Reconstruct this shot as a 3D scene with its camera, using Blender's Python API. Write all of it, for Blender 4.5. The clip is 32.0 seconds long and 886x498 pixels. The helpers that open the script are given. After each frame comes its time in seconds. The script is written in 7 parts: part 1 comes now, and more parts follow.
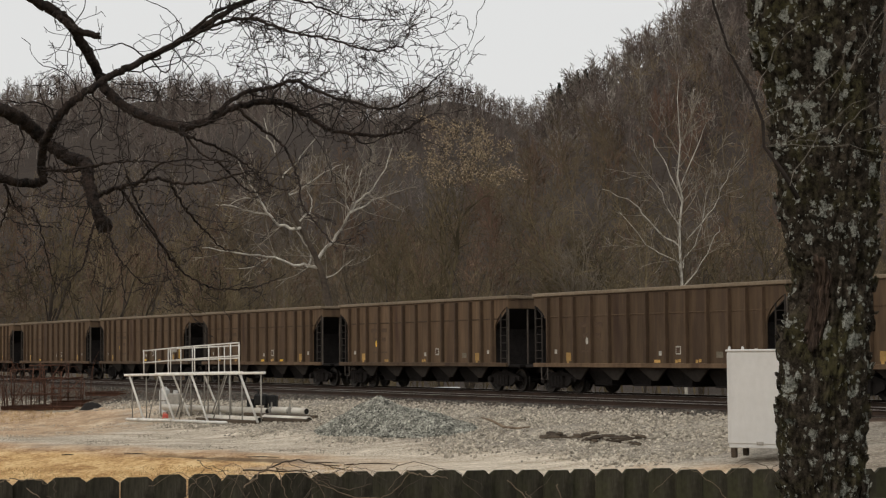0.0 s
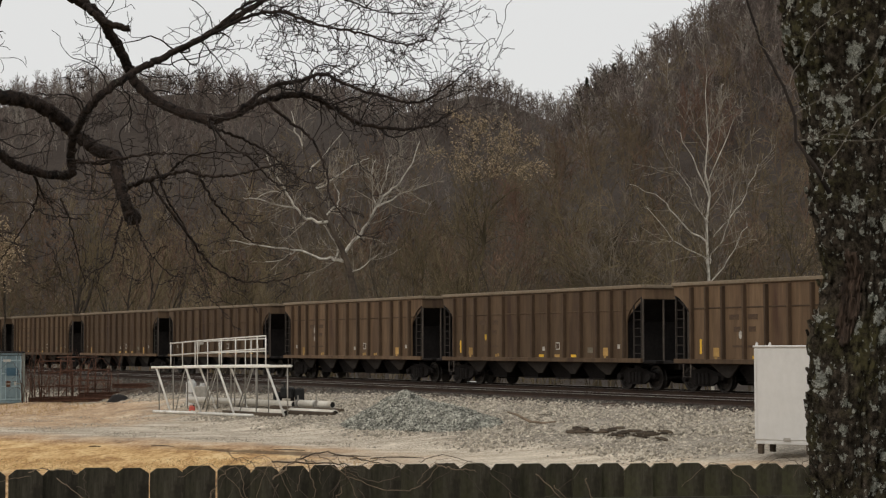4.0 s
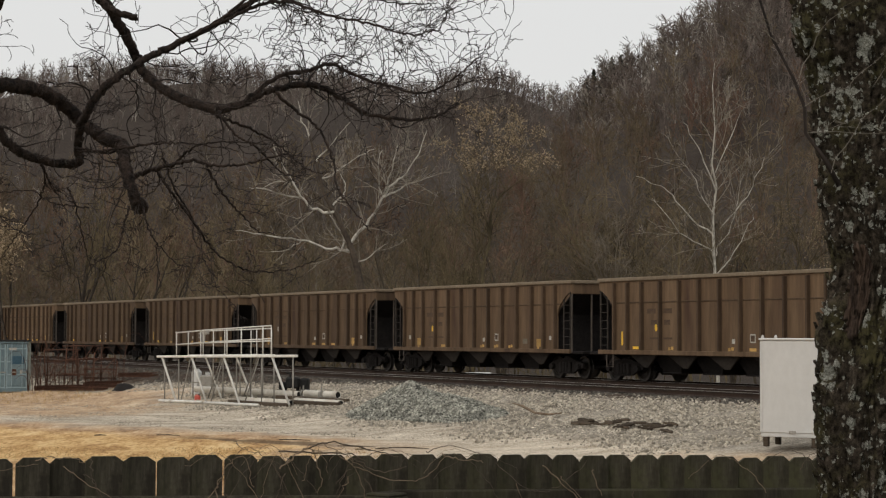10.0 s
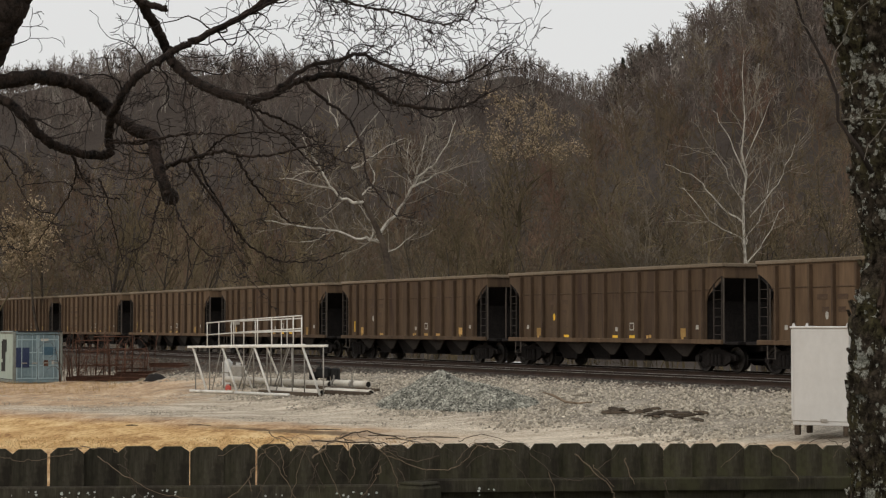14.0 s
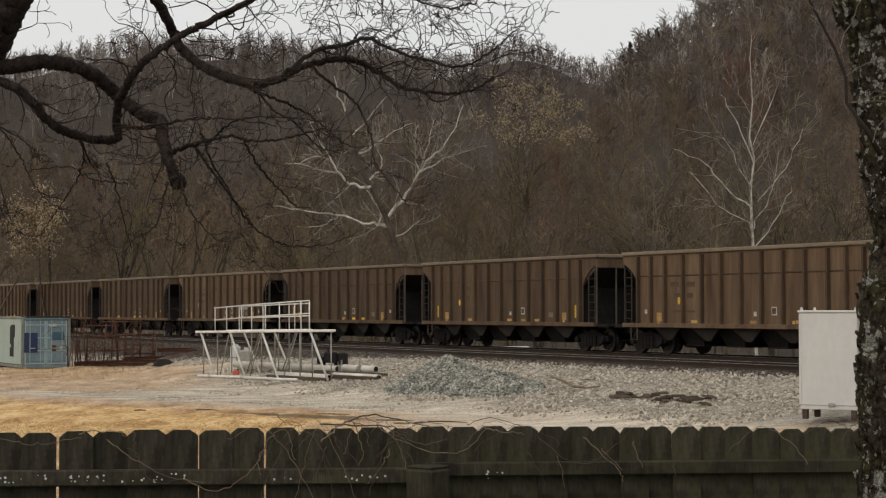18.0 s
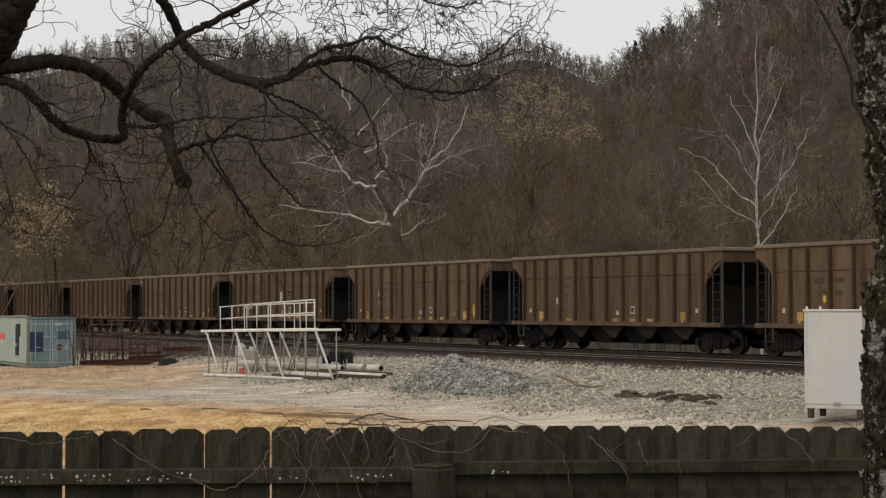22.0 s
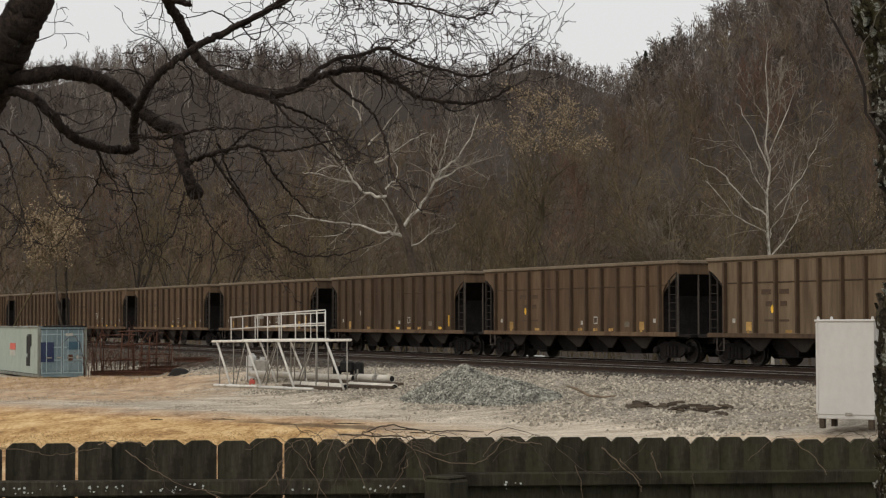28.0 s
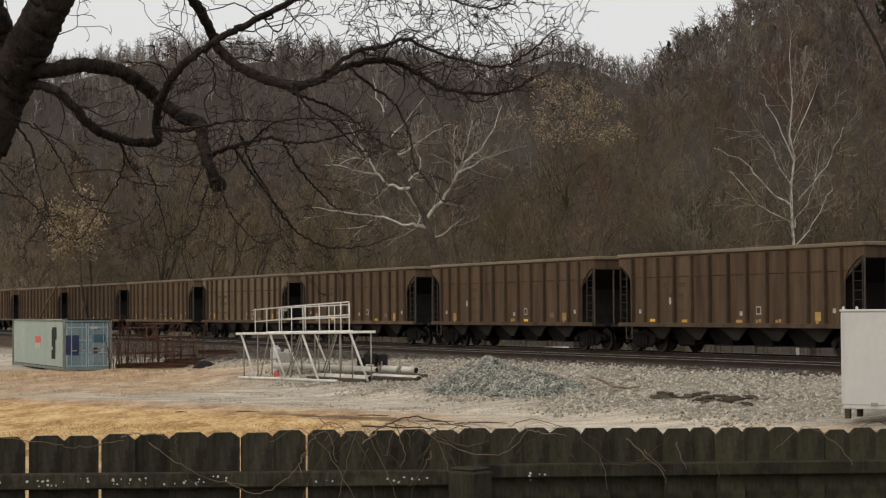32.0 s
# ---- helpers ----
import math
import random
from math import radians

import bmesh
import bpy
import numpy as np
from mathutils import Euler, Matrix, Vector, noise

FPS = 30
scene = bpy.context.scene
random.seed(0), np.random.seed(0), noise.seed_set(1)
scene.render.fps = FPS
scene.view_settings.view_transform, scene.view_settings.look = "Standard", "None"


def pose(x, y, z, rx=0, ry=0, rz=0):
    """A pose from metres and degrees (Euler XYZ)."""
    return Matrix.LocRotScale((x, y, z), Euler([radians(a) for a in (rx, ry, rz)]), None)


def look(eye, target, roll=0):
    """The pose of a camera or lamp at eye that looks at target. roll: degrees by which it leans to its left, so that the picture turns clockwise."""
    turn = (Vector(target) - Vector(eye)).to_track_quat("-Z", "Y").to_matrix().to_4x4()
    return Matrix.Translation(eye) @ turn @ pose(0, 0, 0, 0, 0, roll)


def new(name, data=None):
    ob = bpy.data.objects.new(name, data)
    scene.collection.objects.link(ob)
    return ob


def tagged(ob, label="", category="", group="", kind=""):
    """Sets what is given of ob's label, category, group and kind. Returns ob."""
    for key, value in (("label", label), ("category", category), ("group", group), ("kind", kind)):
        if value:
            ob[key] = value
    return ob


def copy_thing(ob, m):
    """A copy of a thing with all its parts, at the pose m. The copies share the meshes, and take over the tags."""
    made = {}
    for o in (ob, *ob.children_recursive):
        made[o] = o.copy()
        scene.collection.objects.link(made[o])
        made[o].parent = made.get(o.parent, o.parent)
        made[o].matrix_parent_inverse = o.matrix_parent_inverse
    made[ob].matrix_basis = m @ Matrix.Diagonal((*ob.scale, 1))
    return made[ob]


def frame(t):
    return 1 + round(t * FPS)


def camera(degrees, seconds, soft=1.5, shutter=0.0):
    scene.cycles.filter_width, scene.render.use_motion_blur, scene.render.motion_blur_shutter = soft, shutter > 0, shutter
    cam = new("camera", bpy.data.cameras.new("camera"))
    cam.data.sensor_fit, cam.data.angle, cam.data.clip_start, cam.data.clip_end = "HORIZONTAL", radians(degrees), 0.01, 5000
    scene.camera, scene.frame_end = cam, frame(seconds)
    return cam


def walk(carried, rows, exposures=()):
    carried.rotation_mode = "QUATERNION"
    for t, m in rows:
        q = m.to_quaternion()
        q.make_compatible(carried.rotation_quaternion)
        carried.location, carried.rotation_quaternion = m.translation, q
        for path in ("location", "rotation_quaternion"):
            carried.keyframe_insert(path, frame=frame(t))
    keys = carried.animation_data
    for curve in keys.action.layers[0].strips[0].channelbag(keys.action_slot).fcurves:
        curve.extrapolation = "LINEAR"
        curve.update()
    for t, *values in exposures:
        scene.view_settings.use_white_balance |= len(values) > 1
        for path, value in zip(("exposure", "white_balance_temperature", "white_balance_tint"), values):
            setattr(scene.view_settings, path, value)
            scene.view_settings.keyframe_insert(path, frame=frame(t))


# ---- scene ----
import itertools

PI2 = 2 * math.pi
RNG = random.Random(7)
NPR = np.random.RandomState(11)


def aim(yaw, pitch, roll, x, y, z):
    """A pose that looks along +y, turned left by yaw and up by pitch, leaning by roll, in degrees."""
    return pose(x, y, z, 0, 0, yaw) @ pose(0, 0, 0, 90 + pitch) @ pose(0, 0, 0, 0, 0, roll)


# ---------------------------------------------------------------- camera
cam = camera(27.96, 32.0, soft=1.25)
walk(cam, [
    (0.0, aim(-1.729, 3.246, -0.457, 0.028, -0.004, 2.856)),
    (0.5, aim(-1.024, 3.241, -0.370, 0.019, -0.004, 2.856)),
    (1.0, aim(-0.425, 3.319, -0.340, 0.009, -0.005, 2.856)),
    (1.5, aim(-0.075, 3.336, -0.252, 0.006, -0.004, 2.855)),
    (2.0, aim(-0.090, 3.434, -0.113, 0.006, -0.005, 2.856)),
    (2.5, aim(-0.280, 3.382, -0.088, 0.009, -0.006, 2.856)),
    (3.0, aim(-0.457, 3.148, -0.130, 0.012, -0.004, 2.855)),
    (3.5, aim(-0.782, 3.086, -0.226, 0.014, -0.002, 2.851)),
    (5.5, aim(-0.878, 2.870, 0.143, 0.013, 0.002, 2.850)),
    (6.0, aim(-0.837, 2.746, 0.207, 0.010, -0.004, 2.850)),
    (6.5, aim(-0.853, 2.555, 0.297, 0.008, -0.004, 2.848)),
    (7.0, aim(-0.782, 2.321, 0.372, 0.006, 0.005, 2.846)),
    (7.5, aim(-0.770, 2.488, 0.158, 0.007, 0.002, 2.846)),
    (8.0, aim(-0.778, 2.701, -0.118, 0.012, 0.004, 2.847)),
    (8.5, aim(-0.815, 2.719, -0.148, 0.010, 0.001, 2.846)),
    (9.0, aim(-0.889, 2.717, -0.100, 0.009, 0.004, 2.846)),
    (9.5, aim(-0.822, 2.739, 0.076, 0.008, 0.008, 2.846)),
    (10.0, aim(-0.685, 2.776, 0.216, 0.005, 0.006, 2.849)),
    (10.5, aim(-0.571, 2.831, 0.317, 0.002, 0.002, 2.849)),
    (11.0, aim(-0.593, 2.870, 0.388, 0.003, 0.001, 2.848)),
    (11.5, aim(-0.405, 2.891, 0.217, 0.002, 0.001, 2.850)),
    (12.0, aim(-0.248, 2.828, -0.035, 0.003, 0.003, 2.849)),
    (12.5, aim(-0.124, 2.834, -0.102, 0.002, 0.005, 2.849)),
    (13.0, aim(0.000, 2.900, -0.000, 0.000, -0.000, 2.850)),
    (13.5, aim(0.176, 2.732, 0.007, -0.003, -0.002, 2.849)),
    (14.0, aim(0.261, 2.435, 0.007, -0.004, 0.002, 2.848)),
    (14.5, aim(0.194, 2.282, 0.076, -0.002, 0.012, 2.846)),
    (16.5, aim(0.451, 2.615, -0.106, -0.004, 0.008, 2.848)),
    (17.0, aim(0.427, 2.338, -0.197, -0.009, 0.004, 2.844)),
    (17.5, aim(0.422, 2.103, -0.089, -0.010, 0.001, 2.843)),
    (18.0, aim(0.501, 1.949, -0.062, -0.007, 0.002, 2.842)),
    (18.5, aim(0.627, 1.966, -0.102, -0.005, 0.005, 2.841)),
    (19.0, aim(0.724, 2.041, -0.009, -0.006, 0.003, 2.843)),
    (19.5, aim(0.775, 2.042, 0.027, -0.008, 0.005, 2.843)),
    (20.0, aim(0.902, 2.068, 0.000, -0.011, 0.002, 2.843)),
    (20.5, aim(0.953, 2.018, -0.119, -0.011, 0.001, 2.844)),
    (21.0, aim(0.903, 1.851, -0.108, -0.011, 0.000, 2.844)),
    (21.5, aim(0.802, 1.968, -0.060, -0.011, -0.001, 2.844)),
    (22.0, aim(0.666, 1.918, -0.069, -0.009, -0.002, 2.843)),
    (22.5, aim(0.526, 1.817, 0.004, -0.007, -0.000, 2.843)),
    (23.0, aim(0.558, 1.843, 0.187, -0.012, -0.004, 2.842)),
    (23.5, aim(0.667, 1.833, 0.308, -0.015, -0.006, 2.843)),
    (24.0, aim(0.698, 1.713, 0.243, -0.016, -0.008, 2.842)),
    (24.5, aim(0.697, 1.532, 0.212, -0.016, -0.008, 2.839)),
    (26.5, aim(0.781, 1.871, 0.146, -0.020, -0.002, 2.841)),
    (27.0, aim(0.917, 1.958, -0.010, -0.019, 0.001, 2.844)),
    (27.5, aim(1.035, 2.168, -0.287, -0.015, 0.005, 2.845)),
    (28.0, aim(1.000, 2.244, -0.099, -0.018, -0.000, 2.847)),
    (28.5, aim(1.028, 2.153, 0.240, -0.024, -0.007, 2.848)),
    (29.0, aim(1.006, 1.938, 0.331, -0.028, -0.007, 2.848)),
    (29.5, aim(0.756, 1.880, 0.258, -0.027, -0.002, 2.845)),
    (30.0, aim(0.768, 1.831, 0.182, -0.023, 0.008, 2.845)),
    (30.5, aim(1.031, 1.760, -0.007, -0.021, 0.018, 2.844)),
    (31.0, aim(1.225, 1.747, -0.117, -0.020, 0.026, 2.842)),
    (31.5, aim(1.296, 1.790, -0.235, -0.016, 0.029, 2.843)),
    (32.0, aim(1.762, 1.977, -0.327, -0.015, 0.032, 2.844)),
], exposures=[(0, 0.0), (32, 0.0)])

# ---------------------------------------------------------------- daylight
SUN_EL, SUN_AZ = 42.0, -140.0
world = bpy.data.worlds.new("overcast_sky")
scene.world = world
world.use_nodes = True
wn = world.node_tree.nodes
wl = world.node_tree.links
wn.clear()
w_out = wn.new("ShaderNodeOutputWorld")
w_bg = wn.new("ShaderNodeBackground")
w_sky = wn.new("ShaderNodeTexSky")
w_sky.sky_type = "NISHITA"
w_sky.sun_disc = False
w_sky.sun_elevation = radians(SUN_EL)
w_sky.sun_rotation = radians(SUN_AZ)
w_sky.dust_density = 6.0
w_sky.air_density = 1.0
w_mix = wn.new("ShaderNodeMix")
w_mix.data_type = "RGBA"
w_mix.inputs["Factor"].default_value = 0.9
w_mix.inputs["B"].default_value = (8.15, 8.12, 7.98, 1)
wl.new(w_sky.outputs["Color"], w_mix.inputs["A"])
wl.new(w_mix.outputs["Result"], w_bg.inputs["Color"])
w_bg.inputs["Strength"].default_value = 0.1
wl.new(w_bg.outputs["Background"], w_out.inputs["Surface"])

sun_data = bpy.data.lights.new("sun", "SUN")
sun_data.energy = 0.8
sun_data.angle = radians(25)
sun_data.color = (1.0, 0.95, 0.88)
sun = new("sun", sun_data)
sun.matrix_world = look((-30, -40, 60), (-30 + 60 * math.sin(radians(40)), -40 + 60 * math.cos(radians(40)), 60 - 60 * math.tan(radians(SUN_EL))))


# ---------------------------------------------------------------- materials
def ramp(nt, links, fac, stops):
    r = nt.new("ShaderNodeValToRGB")
    while len(r.color_ramp.elements) < len(stops):
        r.color_ramp.elements.new(0.5)
    for e, (p, c) in zip(r.color_ramp.elements, stops):
        e.position = p
        e.color = (*c, 1)
    links.new(fac, r.inputs["Fac"])
    return r.outputs["Color"]


def noise_tex(nt, links, coord, scale, detail=4.0, rough=0.6):
    n = nt.new("ShaderNodeTexNoise")
    n.inputs["Scale"].default_value = scale
    n.inputs["Detail"].default_value = detail
    n.inputs["Roughness"].default_value = rough
    links.new(coord, n.inputs["Vector"])
    return n.outputs["Fac"]


def mixed(nt, links, fac, a, b, blend="MIX"):
    m = nt.new("ShaderNodeMix")
    m.data_type = "RGBA"
    m.blend_type = blend
    for key, v in (("Factor", fac), ("A", a), ("B", b)):
        if isinstance(v, (int, float)):
            m.inputs[key].default_value = v
        elif isinstance(v, tuple):
            m.inputs[key].default_value = (*v, 1)
        else:
            links.new(v, m.inputs[key])
    return m.outputs["Result"]


def calc(nt, links, op, a, b=0.0, c=0.0):
    m = nt.new("ShaderNodeMath")
    m.operation = op
    for n, v in enumerate((a, b, c)):
        if isinstance(v, (int, float)):
            m.inputs[n].default_value = v
        else:
            links.new(v, m.inputs[n])
    return m.outputs["Value"]


def coords(nt, links, space="Object", stretch=(1, 1, 1)):
    tc = nt.new("ShaderNodeTexCoord")
    mp = nt.new("ShaderNodeMapping")
    mp.inputs["Scale"].default_value = stretch
    links.new(tc.outputs[space], mp.inputs["Vector"])
    return mp.outputs["Vector"]


def shader(name, rough=0.8, metal=0.0, spec=0.3):
    m = bpy.data.materials.new(name)
    m.use_nodes = True
    nt, links = m.node_tree.nodes, m.node_tree.links
    b = nt["Principled BSDF"]
    b.inputs["Roughness"].default_value = rough
    b.inputs["Metallic"].default_value = metal
    b.inputs["Specular IOR Level"].default_value = spec
    return m, nt, links, b


def bumped(nt, links, b, height, strength, dist):
    bp = nt.new("ShaderNodeBump")
    bp.inputs["Strength"].default_value = strength
    bp.inputs["Distance"].default_value = dist
    links.new(height, bp.inputs["Height"])
    links.new(bp.outputs["Normal"], b.inputs["Normal"])


def surface(name, dark, light, big=1.0, fine=12.0, rough=0.8, metal=0.0, bump=0.3, dist=0.01, stretch=(1, 1, 1),
            stain=None, stain_at=(0.55, 0.7), stain_scale=0.7, vary=0.0, island=False, spec=0.3):
    """A worn surface: two scales of noise between two colours, an optional stain colour, a bump and a change from piece to piece."""
    m, nt, links, b = shader(name, rough, metal, spec)
    co = coords(nt, links, "Object", stretch)
    n1, n2 = noise_tex(nt, links, co, big), noise_tex(nt, links, co, fine, 5, 0.7)
    both = calc(nt, links, "MULTIPLY_ADD", n2, 0.5, calc(nt, links, "MULTIPLY", n1, 0.5))
    col = ramp(nt, links, both, [(0.36, dark), (0.64, light)])
    if stain:
        ns = noise_tex(nt, links, co, stain_scale, 6, 0.65)
        f = ramp(nt, links, ns, [(stain_at[0], (0, 0, 0)), (stain_at[1], (1, 1, 1))])
        col = mixed(nt, links, f, col, stain)
    if vary:
        if island:
            rnd = nt.new("ShaderNodeNewGeometry").outputs["Random Per Island"]
        else:
            rnd = nt.new("ShaderNodeObjectInfo").outputs["Random"]
        hs = nt.new("ShaderNodeHueSaturation")
        links.new(calc(nt, links, "MULTIPLY_ADD", rnd, 2 * vary, 1 - vary), hs.inputs["Value"])
        links.new(col, hs.inputs["Color"])
        col = hs.outputs["Color"]
    links.new(col, b.inputs["Base Color"])
    if bump:
        bumped(nt, links, b, n2, bump, dist)
    return m


M_RUSTBROWN = surface("hopper_paint", (0.069, 0.0412, 0.0222), (0.147, 0.0945, 0.0535), 0.6, 5, 0.75, 0, 0.2, 0.006, (1, 1, 0.12),
                      (0.05, 0.026, 0.015), (0.5, 0.72), 0.9, 0.3)
M_FADED = surface("faded_hopper_paint", (0.1, 0.068, 0.04), (0.21, 0.15, 0.092), 0.6, 5, 0.75, 0, 0.2, 0.006, (1, 1, 0.12),
                  (0.07, 0.044, 0.026), (0.55, 0.75), 0.9)
# darker than the flank paint: rib and seam shadows are put into this colour
M_RIB = surface("grimy_rib_paint", (0.045, 0.027, 0.015), (0.1, 0.064, 0.038), 1.5, 9, 0.8, 0, 0.3, 0.006, (1, 1, 0.2), vary=0.2)
M_CHORD = surface("top_chord_paint", (0.13, 0.095, 0.06), (0.23, 0.18, 0.125), 0.5, 9, 0.7, 0, 0.1, 0.004, vary=0.1)
# grimy steel, taken near black to hold the shade of car ends and underside
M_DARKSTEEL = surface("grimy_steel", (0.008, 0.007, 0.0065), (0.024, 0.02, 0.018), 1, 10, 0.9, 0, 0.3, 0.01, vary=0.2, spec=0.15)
# chute paint with the shade under the car put into its colour
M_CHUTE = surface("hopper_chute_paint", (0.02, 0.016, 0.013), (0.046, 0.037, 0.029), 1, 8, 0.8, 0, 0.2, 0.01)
M_PIPEGREY = surface("ladder_steel", (0.06, 0.049, 0.04), (0.125, 0.104, 0.085), 1, 12, 0.6, 0.2, 0.1, 0.005)
M_WHEELRIM = surface("wheel_steel", (0.018, 0.016, 0.014), (0.05, 0.044, 0.04), 3, 12, 0.45, 0.6, 0.1, 0.005)
M_YELLOW = surface("yellow_reflector", (0.62, 0.36, 0.03), (0.85, 0.52, 0.05), 4, 20, 0.5, 0, 0.05, 0.002, vary=0.25)
M_ORANGE = surface("faded_orange_mark", (0.33, 0.19, 0.06), (0.5, 0.31, 0.1), 3, 20, 0.7, 0, 0.05, 0.002, vary=0.3)
M_MARKWHITE = surface("white_stencil", (0.34, 0.32, 0.28), (0.52, 0.5, 0.44), 4, 20, 0.7, 0, 0.05, 0.002)
M_MARKDARK = surface("dark_stencil", (0.055, 0.033, 0.02), (0.1, 0.062, 0.037), 4, 20, 0.7, 0, 0.05, 0.002)
M_FAINT = surface("faint_chalk", (0.12, 0.1, 0.07), (0.19, 0.165, 0.12), 4, 20, 0.8, 0, 0.05, 0.002)
M_RAILTOP = surface("polished_rail", (0.24, 0.22, 0.2), (0.42, 0.4, 0.37), 2, 30, 0.38, 0.85, 0.05, 0.002)
M_RAILRUST = surface("rusty_rail_side", (0.022, 0.014, 0.01), (0.05, 0.03, 0.02), 2, 15, 0.9, 0, 0.3, 0.006)
M_TIE = surface("creosote_tie", (0.02, 0.016, 0.012), (0.06, 0.046, 0.035), 1, 14, 0.9, 0, 0.4, 0.01, vary=0.3, island=True)
M_STONE = surface("limestone_gravel", (0.2, 0.174, 0.135), (0.53, 0.475, 0.388), 3, 18, 0.9, 0, 0.3, 0.01, vary=0.5, island=True)
M_DARKBALLAST = surface("oily_ballast", (0.04, 0.036, 0.03), (0.17, 0.152, 0.128), 3, 18, 0.9, 0, 0.3, 0.01, vary=0.5, island=True)
M_BLUESTONE = surface("blue_grey_gravel", (0.075, 0.075, 0.062), (0.42, 0.41, 0.35), 3, 18, 0.9, 0, 0.3, 0.01, vary=0.75, island=True)
M_WHITEPAINT = surface("white_cabinet_paint", (0.5, 0.495, 0.475), (0.58, 0.575, 0.555), 0.6, 6, 0.5, 0, 0.03, 0.002, (1, 1, 0.6),
                       (0.43, 0.41, 0.37), (0.62, 0.95), 0.7)
M_STEELPALE = surface("galvanised_tube", (0.52, 0.5, 0.45), (0.76, 0.74, 0.69), 2, 14, 0.55, 0.15, 0.1, 0.004, stain=(0.2, 0.13, 0.08),
                      stain_at=(0.6, 0.8), stain_scale=1.5, vary=0.15)
M_TUBEGREY = surface("weathered_tube", (0.2, 0.185, 0.16), (0.36, 0.34, 0.3), 2, 14, 0.6, 0.1, 0.1, 0.004, vary=0.2)
M_PVC = surface("cream_pipe", (0.5, 0.46, 0.39), (0.68, 0.64, 0.56), 1, 10, 0.5, 0, 0.08, 0.004, stain=(0.3, 0.22, 0.14), stain_at=(0.58, 0.8))
M_RUST = surface("rusty_steel", (0.042, 0.02, 0.013), (0.125, 0.06, 0.036), 2, 16, 0.9, 0.1, 0.3, 0.006, vary=0.3)
M_CONTGREEN = surface("container_grey_green", (0.27, 0.325, 0.28), (0.37, 0.43, 0.375), 0.5, 8, 0.6, 0, 0.1, 0.004, (1, 1, 0.4),
                      (0.2, 0.17, 0.12), (0.6, 0.85), 0.8)
M_CONTBLUE = surface("container_blue", (0.1, 0.155, 0.175), (0.19, 0.255, 0.275), 0.8, 8, 0.6, 0, 0.1, 0.004, (1, 1, 0.4),
                     (0.22, 0.3, 0.32), (0.52, 0.75), 1.2)
M_CONTEDGE = surface("rusty_container_edge", (0.1, 0.1, 0.085), (0.25, 0.285, 0.255), 1.2, 9, 0.7, 0, 0.2, 0.004, (1, 1, 0.4), (0.1, 0.062, 0.04), (0.5, 0.66), 1.6)
M_CONTPALE = surface("faded_blue_steel", (0.24, 0.33, 0.36), (0.36, 0.45, 0.47), 1.5, 10, 0.6, 0, 0.1, 0.004)
M_SYCTWIG = surface("sycamore_twig", (0.11, 0.092, 0.07), (0.37, 0.325, 0.262), 0.6, 4, 0.9, 0, 0, 0.01)
M_SYCBROWN = surface("sycamore_lower_bark", (0.033, 0.025, 0.019), (0.105, 0.081, 0.06), 0.8, 5, 0.95, 0, 0.4, 0.03)
M_CONTDEEP = surface("deep_blue_panel", (0.03, 0.075, 0.11), (0.06, 0.12, 0.165), 1.5, 12, 0.6, 0, 0.05, 0.002)
M_NAVY = surface("dark_blue_patch", (0.012, 0.02, 0.06), (0.03, 0.045, 0.1), 1.5, 12, 0.6, 0, 0.05, 0.002)
M_RED = surface("red_sticker", (0.5, 0.08, 0.06), (0.65, 0.16, 0.12), 3, 12, 0.6, 0, 0.05, 0.002)
M_BLACKRUBBER = surface("black_rubber", (0.008, 0.008, 0.008), (0.025, 0.024, 0.022), 2, 12, 0.8, 0, 0.2, 0.01)
M_OLDTIMBER = surface("old_timber", (0.035, 0.026, 0.018), (0.1, 0.075, 0.052), 1, 12, 0.9, 0, 0.4, 0.01, (0.3, 1, 1), vary=0.35)
M_BARK = surface("tree_bark", (0.0015, 0.001, 0.0008), (0.058, 0.038, 0.028), 8.0, 34, 0.95, 0, 1.0, 0.04, (1, 1, 0.7),
                 (0.13, 0.12, 0.095), (0.64, 0.71), 9.0)
M_TWIG = surface("dark_twig", (0.011, 0.008, 0.0065), (0.042, 0.03, 0.024), 1.5, 10, 0.9, 0, 0.2, 0.004)
M_VINE = surface("dry_vine", (0.11, 0.08, 0.054), (0.27, 0.2, 0.138), 3, 16, 0.9, 0, 0.2, 0.003)
M_SYCAMORE = surface("sycamore_bark", (0.2, 0.178, 0.145), (0.66, 0.62, 0.54), 0.5, 3.5, 0.85, 0, 0.2, 0.02, stain=(0.1, 0.082, 0.06),
                     stain_at=(0.58, 0.7), stain_scale=0.7)


def forest_material(name, dark, mid, light, patch=0.09):
    """Bark and twigs of far trees: brown to grey from tree to tree, by noise about the size of a crown."""
    m, nt, links, b = shader(name, 0.95, 0, 0.05)
    co = coords(nt, links)
    n1 = noise_tex(nt, links, co, patch, 2, 0.6)
    n2 = noise_tex(nt, links, co, patch * 9, 3, 0.7)
    f = calc(nt, links, "MULTIPLY_ADD", n1, 0.7, calc(nt, links, "MULTIPLY", n2, 0.3))
    links.new(ramp(nt, links, f, [(0.34, dark), (0.5, mid), (0.66, light)]), b.inputs["Base Color"])
    return m


